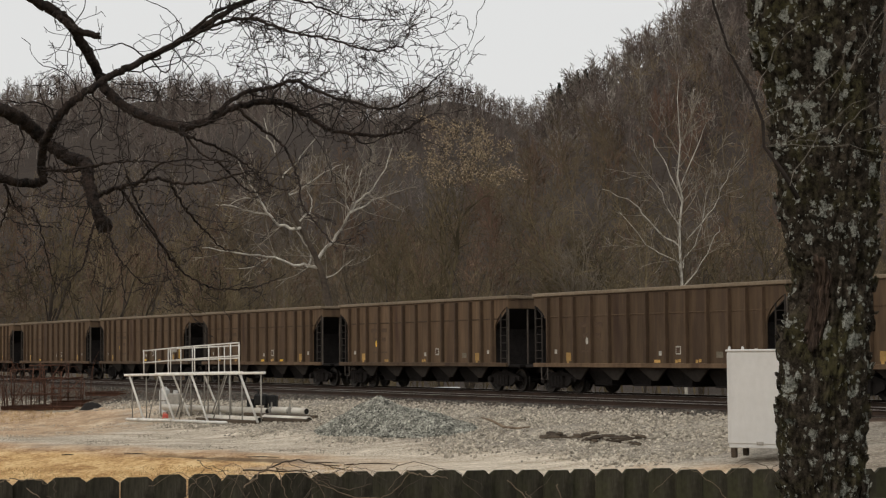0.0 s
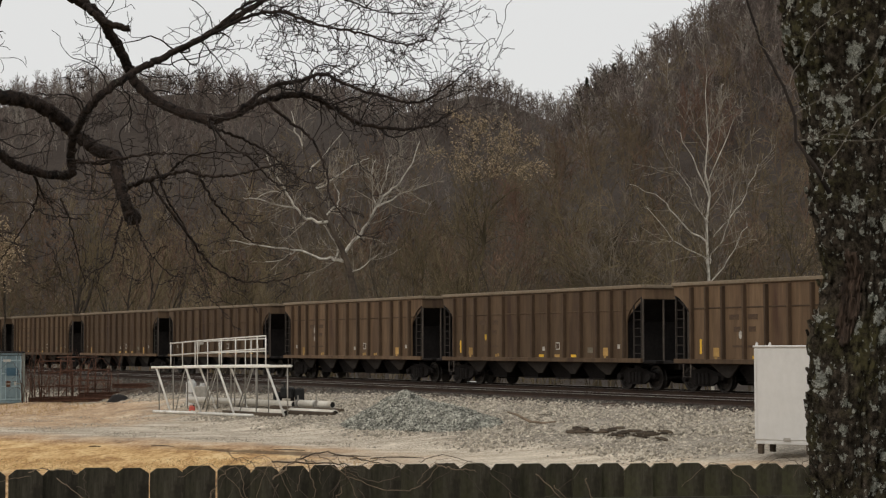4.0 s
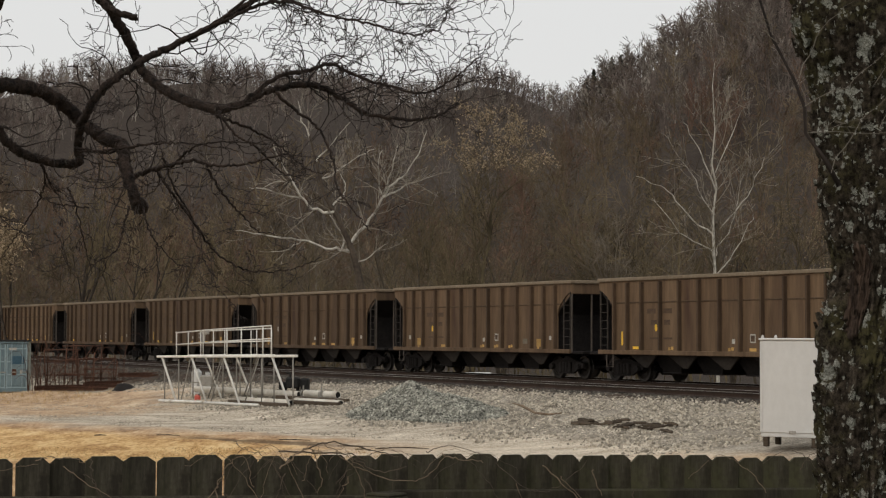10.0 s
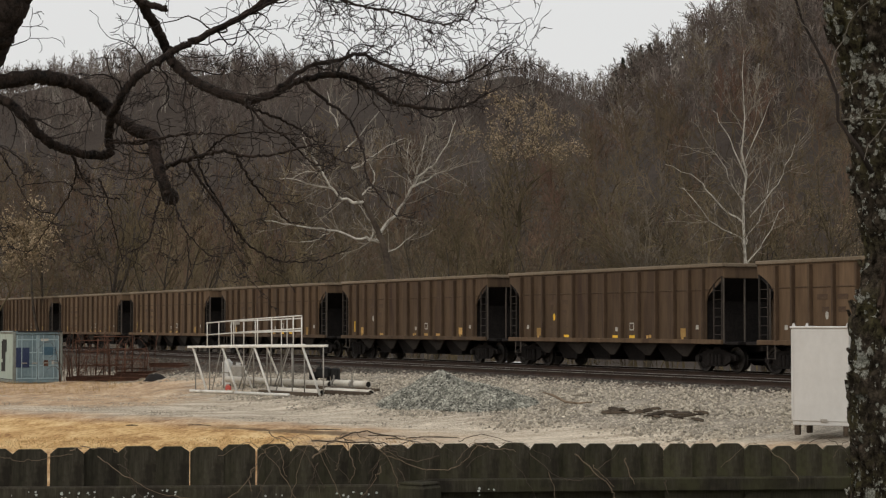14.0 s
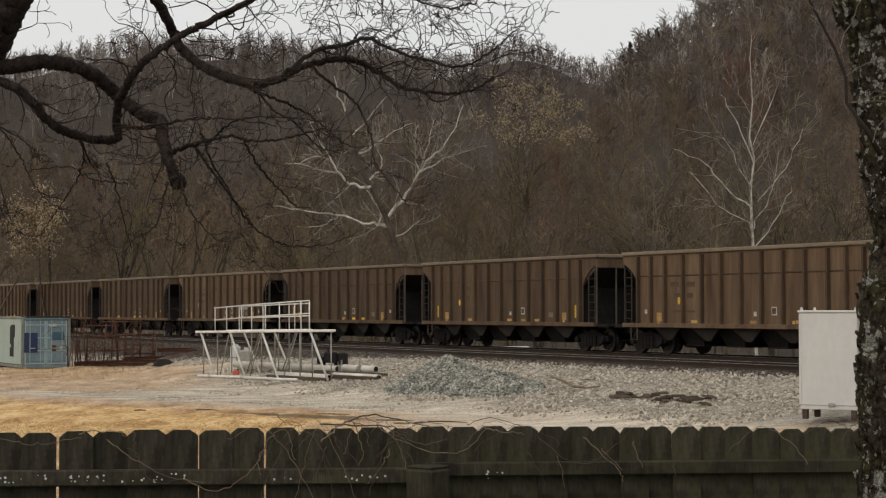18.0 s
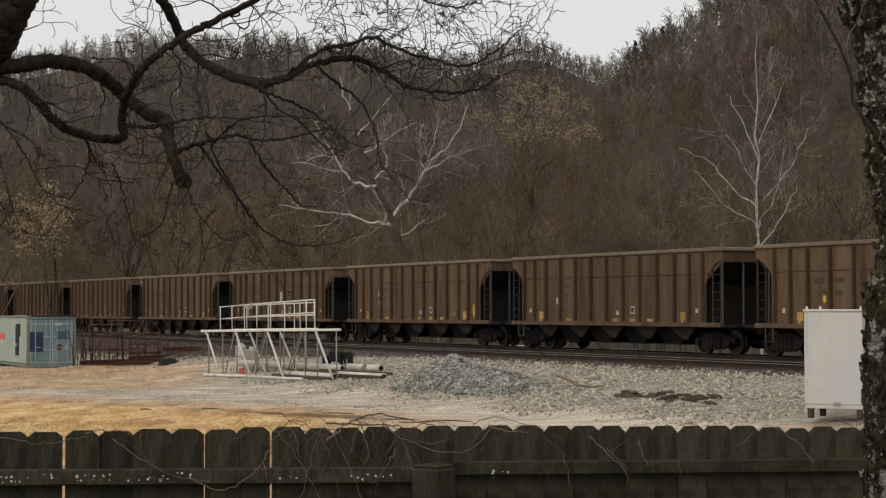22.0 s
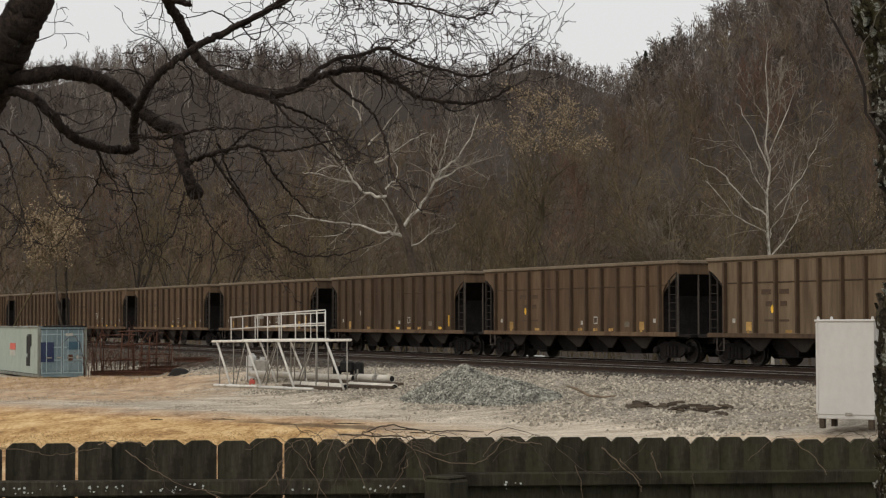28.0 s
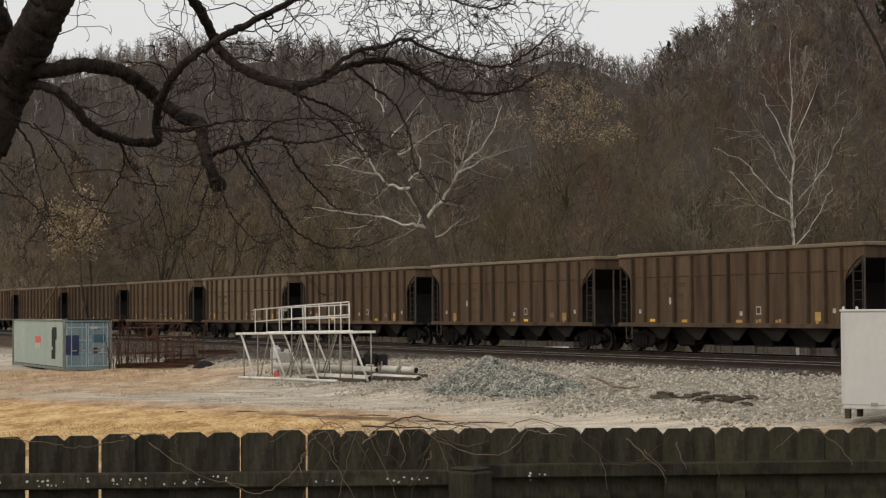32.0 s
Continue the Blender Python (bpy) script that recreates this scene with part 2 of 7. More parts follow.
M_WOOD_FAR = forest_material("far_forest", (0.066, 0.053, 0.046), (0.125, 0.099, 0.086), (0.215, 0.176, 0.152), 0.05)
M_WOOD_MID = forest_material("hillside_trees", (0.062, 0.048, 0.032), (0.122, 0.094, 0.061), (0.23, 0.18, 0.116), 0.07)
M_WOOD_RED = forest_material("reddish_trees", (0.07, 0.048, 0.034), (0.126, 0.083, 0.058), (0.2, 0.134, 0.093), 0.07)
M_WOOD_BANK = forest_material("riverbank_trees", (0.04, 0.032, 0.019), (0.098, 0.078, 0.046), (0.225, 0.178, 0.106), 0.1)
M_WOOD_GREY = forest_material("grey_trees", (0.05, 0.041, 0.031), (0.1, 0.082, 0.062), (0.2, 0.17, 0.132), 0.1)
M_WOOD_PALE = forest_material("pale_trunks", (0.07, 0.059, 0.05), (0.18, 0.155, 0.132), (0.38, 0.34, 0.295), 0.12)
M_WOOD_ROSE = forest_material("rosy_twigs", (0.1, 0.062, 0.046), (0.165, 0.1, 0.073), (0.235, 0.15, 0.11), 0.1)
M_CONIFER = forest_material("conifer_needles", (0.01, 0.013, 0.01), (0.02, 0.026, 0.018), (0.035, 0.042, 0.03))
M_DRYLEAF = surface("dry_leaf", (0.22, 0.16, 0.1), (0.44, 0.345, 0.225), 0.5, 4, 0.9, 0, 0, 0.01, vary=0.4, island=True)


def fence_material():
    m, nt, links, b = shader("weathered_fence_wood", 0.9, 0, 0.2)
    co = coords(nt, links, "Object", (1, 1, 0.12))
    flat = coords(nt, links, "Object")
    grain = noise_tex(nt, links, co, 60, 4, 0.7)
    patch = noise_tex(nt, links, flat, 5, 5, 0.65)
    col = ramp(nt, links, grain, [(0.3, (0.026, 0.0225, 0.016)), (0.5, (0.052, 0.045, 0.033)), (0.7, (0.1, 0.088, 0.065))])
    moss = ramp(nt, links, patch, [(0.4, (0, 0, 0)), (0.62, (1, 1, 1))])
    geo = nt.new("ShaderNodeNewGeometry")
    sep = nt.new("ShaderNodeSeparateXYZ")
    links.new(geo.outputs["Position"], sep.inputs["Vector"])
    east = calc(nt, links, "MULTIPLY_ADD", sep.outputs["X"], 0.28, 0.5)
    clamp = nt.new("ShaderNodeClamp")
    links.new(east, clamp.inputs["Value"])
    mossy = calc(nt, links, "MULTIPLY", moss, calc(nt, links, "MULTIPLY_ADD", clamp.outputs["Result"], 0.85, 0.2))
    col = mixed(nt, links, mossy, col, (0.077, 0.074, 0.037))
    # dark brown mixed in by patches, more strongly towards the left end
    dark_patch = ramp(nt, links, noise_tex(nt, links, flat, 9, 4, 0.6), [(0.5, (0, 0, 0)), (0.66, (1, 1, 1))])
    dark_amount = calc(nt, links, "MULTIPLY_ADD", clamp.outputs["Result"], -0.5, 1.2)
    dark_amount = calc(nt, links, "MINIMUM", calc(nt, links, "MULTIPLY", calc(nt, links, "ADD", dark_patch, 0.12), dark_amount), 1.0)
    col = mixed(nt, links, calc(nt, links, "MULTIPLY", dark_amount, 0.8), col, (0.026, 0.021, 0.015))
    hs = nt.new("ShaderNodeHueSaturation")
    rnd = nt.new("ShaderNodeObjectInfo").outputs["Random"]
    links.new(calc(nt, links, "MULTIPLY_ADD", rnd, 0.45, 0.6), hs.inputs["Value"])
    links.new(col, hs.inputs["Color"])
    links.new(hs.outputs["Color"], b.inputs["Base Color"])
    bumped(nt, links, b, grain, 0.5, 0.004)
    return m


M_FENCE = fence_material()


def trunk_material():
    """Dark cracked bark with moss and crisp pale rosettes of lichen in three sizes."""
    m, nt, links, b = shader("lichened_bark", 0.95, 0, 0.1)
    co = coords(nt, links, "Object")
    rough_n = noise_tex(nt, links, co, 30, 7, 0.78)
    col = ramp(nt, links, rough_n, [(0.35, (0.009, 0.007, 0.0055)), (0.48, (0.05, 0.039, 0.028)), (0.64, (0.16, 0.127, 0.096))])
    moss = ramp(nt, links, noise_tex(nt, links, co, 5, 5, 0.65), [(0.47, (0, 0, 0)), (0.6, (1, 1, 1))])
    mossy = calc(nt, links, "MULTIPLY", moss, ramp(nt, links, rough_n, [(0.42, (0, 0, 0)), (0.56, (1, 1, 1))]))
    col = mixed(nt, links, calc(nt, links, "MULTIPLY", mossy, 0.8), col, (0.105, 0.096, 0.037))
    pale = ramp(nt, links, noise_tex(nt, links, co, 110, 5, 0.8), [(0.36, (0.08, 0.075, 0.06)), (0.48, (0.32, 0.315, 0.265)), (0.6, (0.64, 0.64, 0.57))])
    warp = nt.new("ShaderNodeTexNoise")
    warp.inputs["Scale"].default_value = 40
    warp.inputs["Detail"].default_value = 4
    links.new(co, warp.inputs["Vector"])
    bent = nt.new("ShaderNodeMix")
    bent.data_type = "VECTOR"
    bent.inputs["Factor"].default_value = 0.045
    links.new(co, bent.inputs["A"])
    links.new(warp.outputs["Color"], bent.inputs["B"])
    where = calc(nt, links, "MULTIPLY_ADD", noise_tex(nt, links, co, 3.0, 3, 0.6), 1.8, -0.4)
    for scale, size, share in ((9, 0.31, 0.54), (18, 0.34, 0.53), (40, 0.34, 0.58)):
        vo = nt.new("ShaderNodeTexVoronoi")
        vo.inputs["Scale"].default_value = scale
        links.new(bent.outputs["Result"], vo.inputs["Vector"])
        sep = nt.new("ShaderNodeSeparateColor")
        links.new(vo.outputs["Color"], sep.inputs["Color"])
        chosen = calc(nt, links, "GREATER_THAN", calc(nt, links, "MULTIPLY_ADD", where, 0.9, calc(nt, links, "ADD", sep.outputs["Red"], -0.45)), share)
        ragged = calc(nt, links, "MULTIPLY_ADD", noise_tex(nt, links, co, scale * 5, 3, 0.7), 0.35, calc(nt, links, "ADD", vo.outputs["Distance"], -0.17))
        inside = ramp(nt, links, ragged, [(size - 0.05, (1, 1, 1)), (size, (0, 0, 0))])
        col = mixed(nt, links, calc(nt, links, "MULTIPLY", inside, chosen), col, pale)
    links.new(col, b.inputs["Base Color"])
    bumped(nt, links, b, noise_tex(nt, links, co, 42, 8, 0.8), 1.0, 0.03)
    return m


M_TRUNK = trunk_material()
M_DRYGRASS = surface("dry_grass", (0.22, 0.13, 0.05), (0.55, 0.38, 0.17), 0.8, 6, 0.9, 0, 0, 0.01, vary=0.45, island=True)
M_SHOOT = surface("grey_shoot", (0.1, 0.085, 0.068), (0.25, 0.22, 0.18), 8, 40, 0.9, 0, 0.2, 0.002)
M_HEARTWOOD = surface("split_heartwood", (0.012, 0.008, 0.006), (0.15, 0.1, 0.072), 14, 70, 0.95, 0, 0.9, 0.012, (1, 1, 0.1))

# ---------------------------------------------------------------- lie of the land
TRACK = Vector((-0.4804, 0.8770, 0))          # the way the train runs
SIDE = Vector((0.8770, 0.4804, 0))            # across the track, away from the yard
TRACK_C = 37.19                               # near flank of the train, along SIDE
TRACK_S = 56.59                               # zero of the run along TRACK
RAIL_Z = 1.21
MAIN_U, NEAR_U = 1.6, -3.2                    # centres of the two tracks


def along(s, u, z=0.0):
    """The place s metres along the track, u metres across it."""
    p = TRACK * (s + TRACK_S) + SIDE * (u + TRACK_C)
    return Vector((p.x, p.y, z))


def smooth(a, b, x):
    t = np.clip((x - a) / (b - a), 0, 1)
    return t * t * (3 - 2 * t)


def hills(x, y):
    """Height of the wooded hills behind the river bank."""
    r = np.maximum(y, 1.0)
    tx = x / r
    # a long ridge on the left, a spur that climbs to the right
    ridge = 96 - 8 * smooth(-0.06, 0.0, tx) - 7 * smooth(0.03, 0.08, tx) + 3 * np.sin(x * 0.013 + 1.0) + 2 * np.sin(x * 0.031) - 4 * smooth(-0.12, -0.26, tx)
    spur = 62 + 365 * np.clip(tx - 0.07, -0.09, 0.5)
    a = ridge * smooth(250, 680, y) * (1 - 0.6 * smooth(760, 1300, y))
    b = spur * smooth(215, 560, y) * (1 - 0.4 * smooth(640, 1200, y)) * smooth(-0.02, 0.05, tx)
    roll = 2.5 * np.sin(x * 0.045 + y * 0.02) * smooth(260, 400, y) + 1.6 * np.sin(x * 0.09 - y * 0.04) * smooth(260, 400, y)
    return np.maximum(a, b) + roll


def ground_z(x, y):
    """Height of the ground: the yard, the railway bank, the river flat and the hills."""
    x, y = np.asarray(x, float), np.asarray(y, float)
    u = x * SIDE.x + y * SIDE.y - TRACK_C
    z = 0.55 * (1 - smooth(8, 24, y)) - 0.12 * smooth(80, 95, y) * (u < -12)
    s = x * TRACK.x + y * TRACK.y - TRACK_S
    foot = -14.0 + 5.5 * smooth(13, 30, s)
    z = z + (RAIL_Z - 0.2) * np.clip((u - foot) / (-5.2 - foot), 0, 1) - 1.9 * smooth(6.5, 16, u)
    return z + hills(x, y)


# ---------------------------------------------------------------- mesh helpers
class Shape:
    """Gathers the faces of one part."""

    def __init__(self):
        self.v, self.f = [], []

    def add(self, verts, faces):
        o = len(self.v)
        self.v += [tuple(p) for p in verts]
        self.f += [tuple(o + i for i in f) for f in faces]
        return self

    def block(self, cx, cy, cz, sx, sy, sz, c=0.0, m=None):
        """A box about its centre with edges cut by c."""
        hx, hy, hz = sx / 2, sy / 2, sz / 2
        if c <= 0:
            vs = [Vector((cx + a * hx, cy + b * hy, cz + d * hz)) for a in (-1, 1) for b in (-1, 1) for d in (-1, 1)]
            fs = [(0, 1, 3, 2), (4, 6, 7, 5), (0, 4, 5, 1), (2, 3, 7, 6), (0, 2, 6, 4), (1, 5, 7, 3)]
        else:
            c = min(c, hx * 0.9, hy * 0.9, hz * 0.9)
            vs, at = [], {}
            for a, b, d in itertools.product((-1, 1), repeat=3):
                for n in range(3):
                    q = [hx - c, hy - c, hz - c]
                    q[n] += c
                    at[(a, b, d, n)] = len(vs)
                    vs.append(Vector((cx + a * q[0], cy + b * q[1], cz + d * q[2])))
            fs = []
            for n in range(3):
                i, j = (n + 1) % 3, (n + 2) % 3
                for w in (-1, 1):
                    loop = []
                    for p, q in ((-1, -1), (1, -1), (1, 1), (-1, 1)):
                        k = [0, 0, 0]
                        k[n], k[i], k[j] = w, p, q
                        loop.append(at[(*k, n)])
                    fs.append(tuple(loop if w > 0 else loop[::-1]))
            for n in range(3):
                i, j = (n + 1) % 3, (n + 2) % 3
                for p, q in itertools.product((-1, 1), repeat=2):
                    lo, hi = [0, 0, 0], [0, 0, 0]
                    lo[n], hi[n] = -1, 1
                    lo[i] = hi[i] = p
                    lo[j] = hi[j] = q
                    f = [at[(*lo, i)], at[(*hi, i)], at[(*hi, j)], at[(*lo, j)]]
                    fs.append(tuple(f if p * q < 0 else f[::-1]))
            for k in itertools.product((-1, 1), repeat=3):
                f = [at[(*k, n)] for n in range(3)]
                fs.append(tuple(f if k[0] * k[1] * k[2] > 0 else f[::-1]))
        if m is not None:
            vs = [m @ p for p in vs]
        return self.add(vs, fs)

    def tube(self, pts, radii, sides=8, caps=True, jitter=0.0):
        """A round bar along points."""
        pts = [Vector(p) for p in pts]
        if isinstance(radii, (int, float)):
            radii = [radii] * len(pts)
        vs, fs, up = [], [], None
        for n, p in enumerate(pts):
            d = (pts[min(n + 1, len(pts) - 1)] - pts[max(n - 1, 0)]).normalized()
            if up is None:
                up = Vector((0, 0, 1)) if abs(d.z) < 0.9 else Vector((1, 0, 0))
            a = d.cross(up).normalized()
            b = a.cross(d).normalized()
            up = b
            for k in range(sides):
                w = PI2 * k / sides
                r = radii[n] * (1 + jitter * RNG.uniform(-1, 1))
                vs.append(p + r * (math.cos(w) * a + math.sin(w) * b))
        for n in range(len(pts) - 1):
            for k in range(sides):
                k2 = (k + 1) % sides
                fs.append((n * sides + k, n * sides + k2, (n + 1) * sides + k2, (n + 1) * sides + k))
        if caps:
            fs.append(tuple(range(sides))[::-1])
            fs.append(tuple(range((len(pts) - 1) * sides, len(pts) * sides)))
        return self.add(vs, fs)

    def extrude(self, outline, y0, y1, axis="y"):
        """A flat outline of (a, b) given thickness, lying across the axis."""
        put = {"y": lambda a, b, t: (a, t, b), "x": lambda a, b, t: (t, a, b), "z": lambda a, b, t: (a, b, t)}[axis]
        n = len(outline)
        vs = [put(a, b, y0) for a, b in outline] + [put(a, b, y1) for a, b in outline]
        fs = [tuple(range(n)), tuple(range(2 * n - 1, n - 1, -1))]
        fs += [(k, k + n, (k + 1) % n + n, (k + 1) % n) for k in range(n)]
        return self.add(vs, fs)

    def mesh(self, name, material, smooth_shade=False, fix=True):
        me = bpy.data.meshes.new(name)
        me.from_pydata(self.v, [], self.f)
        if fix and len(self.f) < 4000:
            bm = bmesh.new()
            bm.from_mesh(me)
            bmesh.ops.recalc_face_normals(bm, faces=bm.faces)
            bm.to_mesh(me)
            bm.free()
        me.materials.append(material)
        if smooth_shade:
            me.polygons.foreach_set("use_smooth", [True] * len(me.polygons))
        return me


def part(name, shape, material, parent, label="", m=None, smooth_shade=False):
    """One mesh object under a thing or a part. shape: a Shape, or a mesh to share."""
    me = shape if isinstance(shape, bpy.types.Mesh) else shape.mesh(name, material, smooth_shade)
    ob = new(name, me)
    ob.parent = parent
    if m is not None:
        ob.matrix_basis = m
    if label:
        tagged(ob, label)
    return ob


def thing(name, m, label, category, group="", kind=""):
    ob = new(name)
    ob.matrix_basis = m
    ob.empty_display_size = 0.2
    return tagged(ob, label, category, group, kind)


def mesh_np(name, verts, quads, material, smooth_shade=False):
    """A mesh from arrays of corners and four-sided faces."""
    me = bpy.data.meshes.new(name)
    verts, quads = np.asarray(verts, np.float32), np.asarray(quads, np.int32)
    k = quads.shape[1]
    me.vertices.add(len(verts))
    me.vertices.foreach_set("co", verts.ravel())
    me.loops.add(quads.size)
    me.loops.foreach_set("vertex_index", quads.ravel())
    me.polygons.add(len(quads))
    me.polygons.foreach_set("loop_start", np.arange(0, quads.size, k, dtype=np.int32))
    me.polygons.foreach_set("use_smooth", np.full(len(quads), smooth_shade))
    me.update(calc_edges=True)
    me.materials.append(material)
    return me


# ---------------------------------------------------------------- ground
def ground_material():
    m, nt, links, b = shader("yard_ground", 0.95, 0, 0.1)
    geo = nt.new("ShaderNodeNewGeometry")
    sep = nt.new("ShaderNodeSeparateXYZ")
    links.new(geo.outputs["Position"], sep.inputs["Vector"])
    pos, px, py = geo.outputs["Position"], sep.outputs["X"], sep.outputs["Y"]
    wob = calc(nt, links, "MULTIPLY_ADD", noise_tex(nt, links, pos, 0.16, 4, 0.6), 14.0, -7.0)
    wob2 = calc(nt, links, "MULTIPLY_ADD", noise_tex(nt, links, pos, 0.7, 4, 0.65), 5.0, -2.5)
    fine = noise_tex(nt, links, pos, 11.0, 6, 0.8)
    streak = nt.new("ShaderNodeMapping")
    streak.inputs["Scale"].default_value = (0.35, 1.0, 1.0)
    links.new(pos, streak.inputs["Vector"])
    mid = noise_tex(nt, links, streak.outputs["Vector"], 1.1, 6, 0.72)
    u = calc(nt, links, "ADD", calc(nt, links, "MULTIPLY", px, SIDE.x), calc(nt, links, "MULTIPLY_ADD", py, SIDE.y, -TRACK_C))
    uw = calc(nt, links, "ADD", u, calc(nt, links, "MULTIPLY", wob2, 0.35))

    def band(v, a, c):
        r = nt.new("ShaderNodeMapRange")
        r.interpolation_type = "SMOOTHSTEP"
        r.inputs["From Min"].default_value = a
        r.inputs["From Max"].default_value = c
        links.new(v, r.inputs["Value"])
        return r.outputs["Result"]

    both = calc(nt, links, "MULTIPLY_ADD", fine, 0.6, calc(nt, links, "MULTIPLY", mid, 0.4))
    gravel = ramp(nt, links, both, [(0.4, (0.2, 0.163, 0.12)), (0.5, (0.46, 0.395, 0.31)), (0.6, (0.76, 0.67, 0.54))])
    dust = ramp(nt, links, both, [(0.4, (0.41, 0.335, 0.245)), (0.6, (0.82, 0.725, 0.59))])
    deep = nt.new("ShaderNodeMapping")
    deep.inputs["Scale"].default_value = (1.1, 0.28, 1.0)
    links.new(pos, deep.inputs["Vector"])
    blade = noise_tex(nt, links, deep.outputs["Vector"], 9.0, 5, 0.75)
    worn = calc(nt, links, "MULTIPLY_ADD", blade, 0.45, calc(nt, links, "MULTIPLY", noise_tex(nt, links, deep.outputs["Vector"], 1.0, 5, 0.68), 0.55))
    straw = ramp(nt, links, worn, [(0.4, (0.27, 0.145, 0.06)), (0.46, (0.47, 0.28, 0.115)), (0.52, (0.62, 0.405, 0.185)), (0.6, (0.75, 0.55, 0.29))])
    clay = ramp(nt, links, worn, [(0.39, (0.17, 0.095, 0.05)), (0.5, (0.45, 0.28, 0.15)), (0.6, (0.64, 0.48, 0.31))])
    dark = ramp(nt, links, both, [(0.38, (0.022, 0.014, 0.01)), (0.62, (0.11, 0.072, 0.049))])
    bank = ramp(nt, links, both, [(0.35, (0.1, 0.088, 0.07)), (0.65, (0.2, 0.175, 0.14))])
    litter = ramp(nt, links, both, [(0.35, (0.027, 0.022, 0.0185)), (0.65, (0.08, 0.063, 0.052))])
    moss = ramp(nt, links, both, [(0.35, (0.05, 0.05, 0.025)), (0.65, (0.12, 0.11, 0.06))])
    yw = calc(nt, links, "ADD", py, wob)
    xw = calc(nt, links, "ADD", px, wob)
    # dry grass on the near left of the yard, a worn clay rim round it, dust by the fence
    yy = calc(nt, links, "ADD", py, wob2)
    col = mixed(nt, links, calc(nt, links, "MULTIPLY", band(calc(nt, links, "ADD", py, calc(nt, links, "MULTIPLY", wob, 0.4)), 52, 44), 0.6), gravel, dust)
    edge = calc(nt, links, "ADD", calc(nt, links, "MULTIPLY_ADD", px, 0.75, py), calc(nt, links, "MULTIPLY", wob2, 0.9))
    clayf = calc(nt, links, "MULTIPLY", band(edge, 50.0, 45.5), band(xw, 3, -6))
    col = mixed(nt, links, clayf, col, clay)
    strawf = calc(nt, links, "MULTIPLY", band(edge, 46.5, 42.5), band(calc(nt, links, "ADD", px, wob2), -1.5, -4.5))
    col = mixed(nt, links, strawf, col, straw)
    # a dark scraped streak along the rim of the dry grass
    scrape = calc(nt, links, "MULTIPLY", calc(nt, links, "MULTIPLY", band(edge, 43.6, 44.4), band(edge, 45.8, 45.0)),
                  calc(nt, links, "MULTIPLY", band(px, -7.5, -5.5), band(px, -1.5, -3.0)))
    col = mixed(nt, links, calc(nt, links, "MULTIPLY", scrape, 0.8), col, (0.09, 0.058, 0.034))
    # dead grass round the container
    far_left = calc(nt, links, "MULTIPLY", band(calc(nt, links, "ADD", px, calc(nt, links, "MULTIPLY", wob2, 2.0)), -8.0, -12.5),
                    calc(nt, links, "MULTIPLY", band(yy, 60, 64), band(yy, 93, 87)))
    col = mixed(nt, links, calc(nt, links, "MULTIPLY", far_left, 0.75), col, clay)
    # the near strip of orange earth along the yard side of the fence
    nearf = band(calc(nt, links, "ADD", py, wob2), 41.5, 38.5)
    col = mixed(nt, links, calc(nt, links, "MULTIPLY", nearf, 0.7), col, clay)
    lawn = band(yy, 26, 18)
    col = mixed(nt, links, lawn, col, moss)
    stony = ramp(nt, links, both, [(0.4, (0.1, 0.088, 0.07)), (0.5, (0.24, 0.213, 0.174)), (0.6, (0.46, 0.415, 0.345))])
    run = calc(nt, links, "ADD", calc(nt, links, "MULTIPLY", px, TRACK.x), calc(nt, links, "MULTIPLY_ADD", py, TRACK.y, -TRACK_S))
    foot = calc(nt, links, "ADD", uw, calc(nt, links, "MULTIPLY", band(run, 2, 16), -3.0))
    col = mixed(nt, links, calc(nt, links, "MULTIPLY", band(foot, -12.6, -11.2), 0.85), col, stony)
    oily = calc(nt, links, "ADD", uw, calc(nt, links, "MULTIPLY", band(run, 2, 18), 1.6))
    col = mixed(nt, links, band(oily, -6.3, -5.3), col, dark)
    col = mixed(nt, links, band(uw, 5.5, 7.5), col, bank)
    col = mixed(nt, links, band(uw, 40, 60), col, litter)
    links.new(col, b.inputs["Base Color"])
    bumped(nt, links, b, fine, 0.6, 0.06)
    return m


def spaced(lo, hi, core_lo, core_hi, step, grow):
    out = list(np.arange(core_lo, core_hi, step))
    d, p = step, core_hi
    while p < hi:
        out.append(p)
        d *= grow
        p += d
    out.append(hi)
    d, p = step, core_lo
    while p > lo:
        d *= grow
        p -= d
        out.insert(0, max(p, lo))
    return np.array(out)


def build_ground():
    xs, ys = spaced(-2500, 2500, -34, 34, 0.8, 1.06), spaced(-1500, 4000, 5, 100, 0.8, 1.05)
    gx, gy = np.meshgrid(xs, ys)
    gz = ground_z(gx, gy)
    yard = (1 - smooth(95, 120, gy)) * smooth(4, 10, gy)
    gz = gz + yard * (0.03 * np.sin(gx * 1.3 + gy * 0.4) * np.sin(gy * 0.9) + NPR.normal(0, 0.012, gx.shape))
    n, k = gx.shape
    idx = np.arange(n * k).reshape(n, k)
    quads = np.stack([idx[:-1, :-1], idx[:-1, 1:], idx[1:, 1:], idx[1:, :-1]], -1).reshape(-1, 4)
    me = mesh_np("ground", np.stack([gx, gy, gz], -1).reshape(-1, 3), quads, ground_material(), True)
    tagged(new("ground", me), "pale gravel yard with dry grass, dark railway bank and brown wooded hills", "ground", kind="structure")


build_ground()


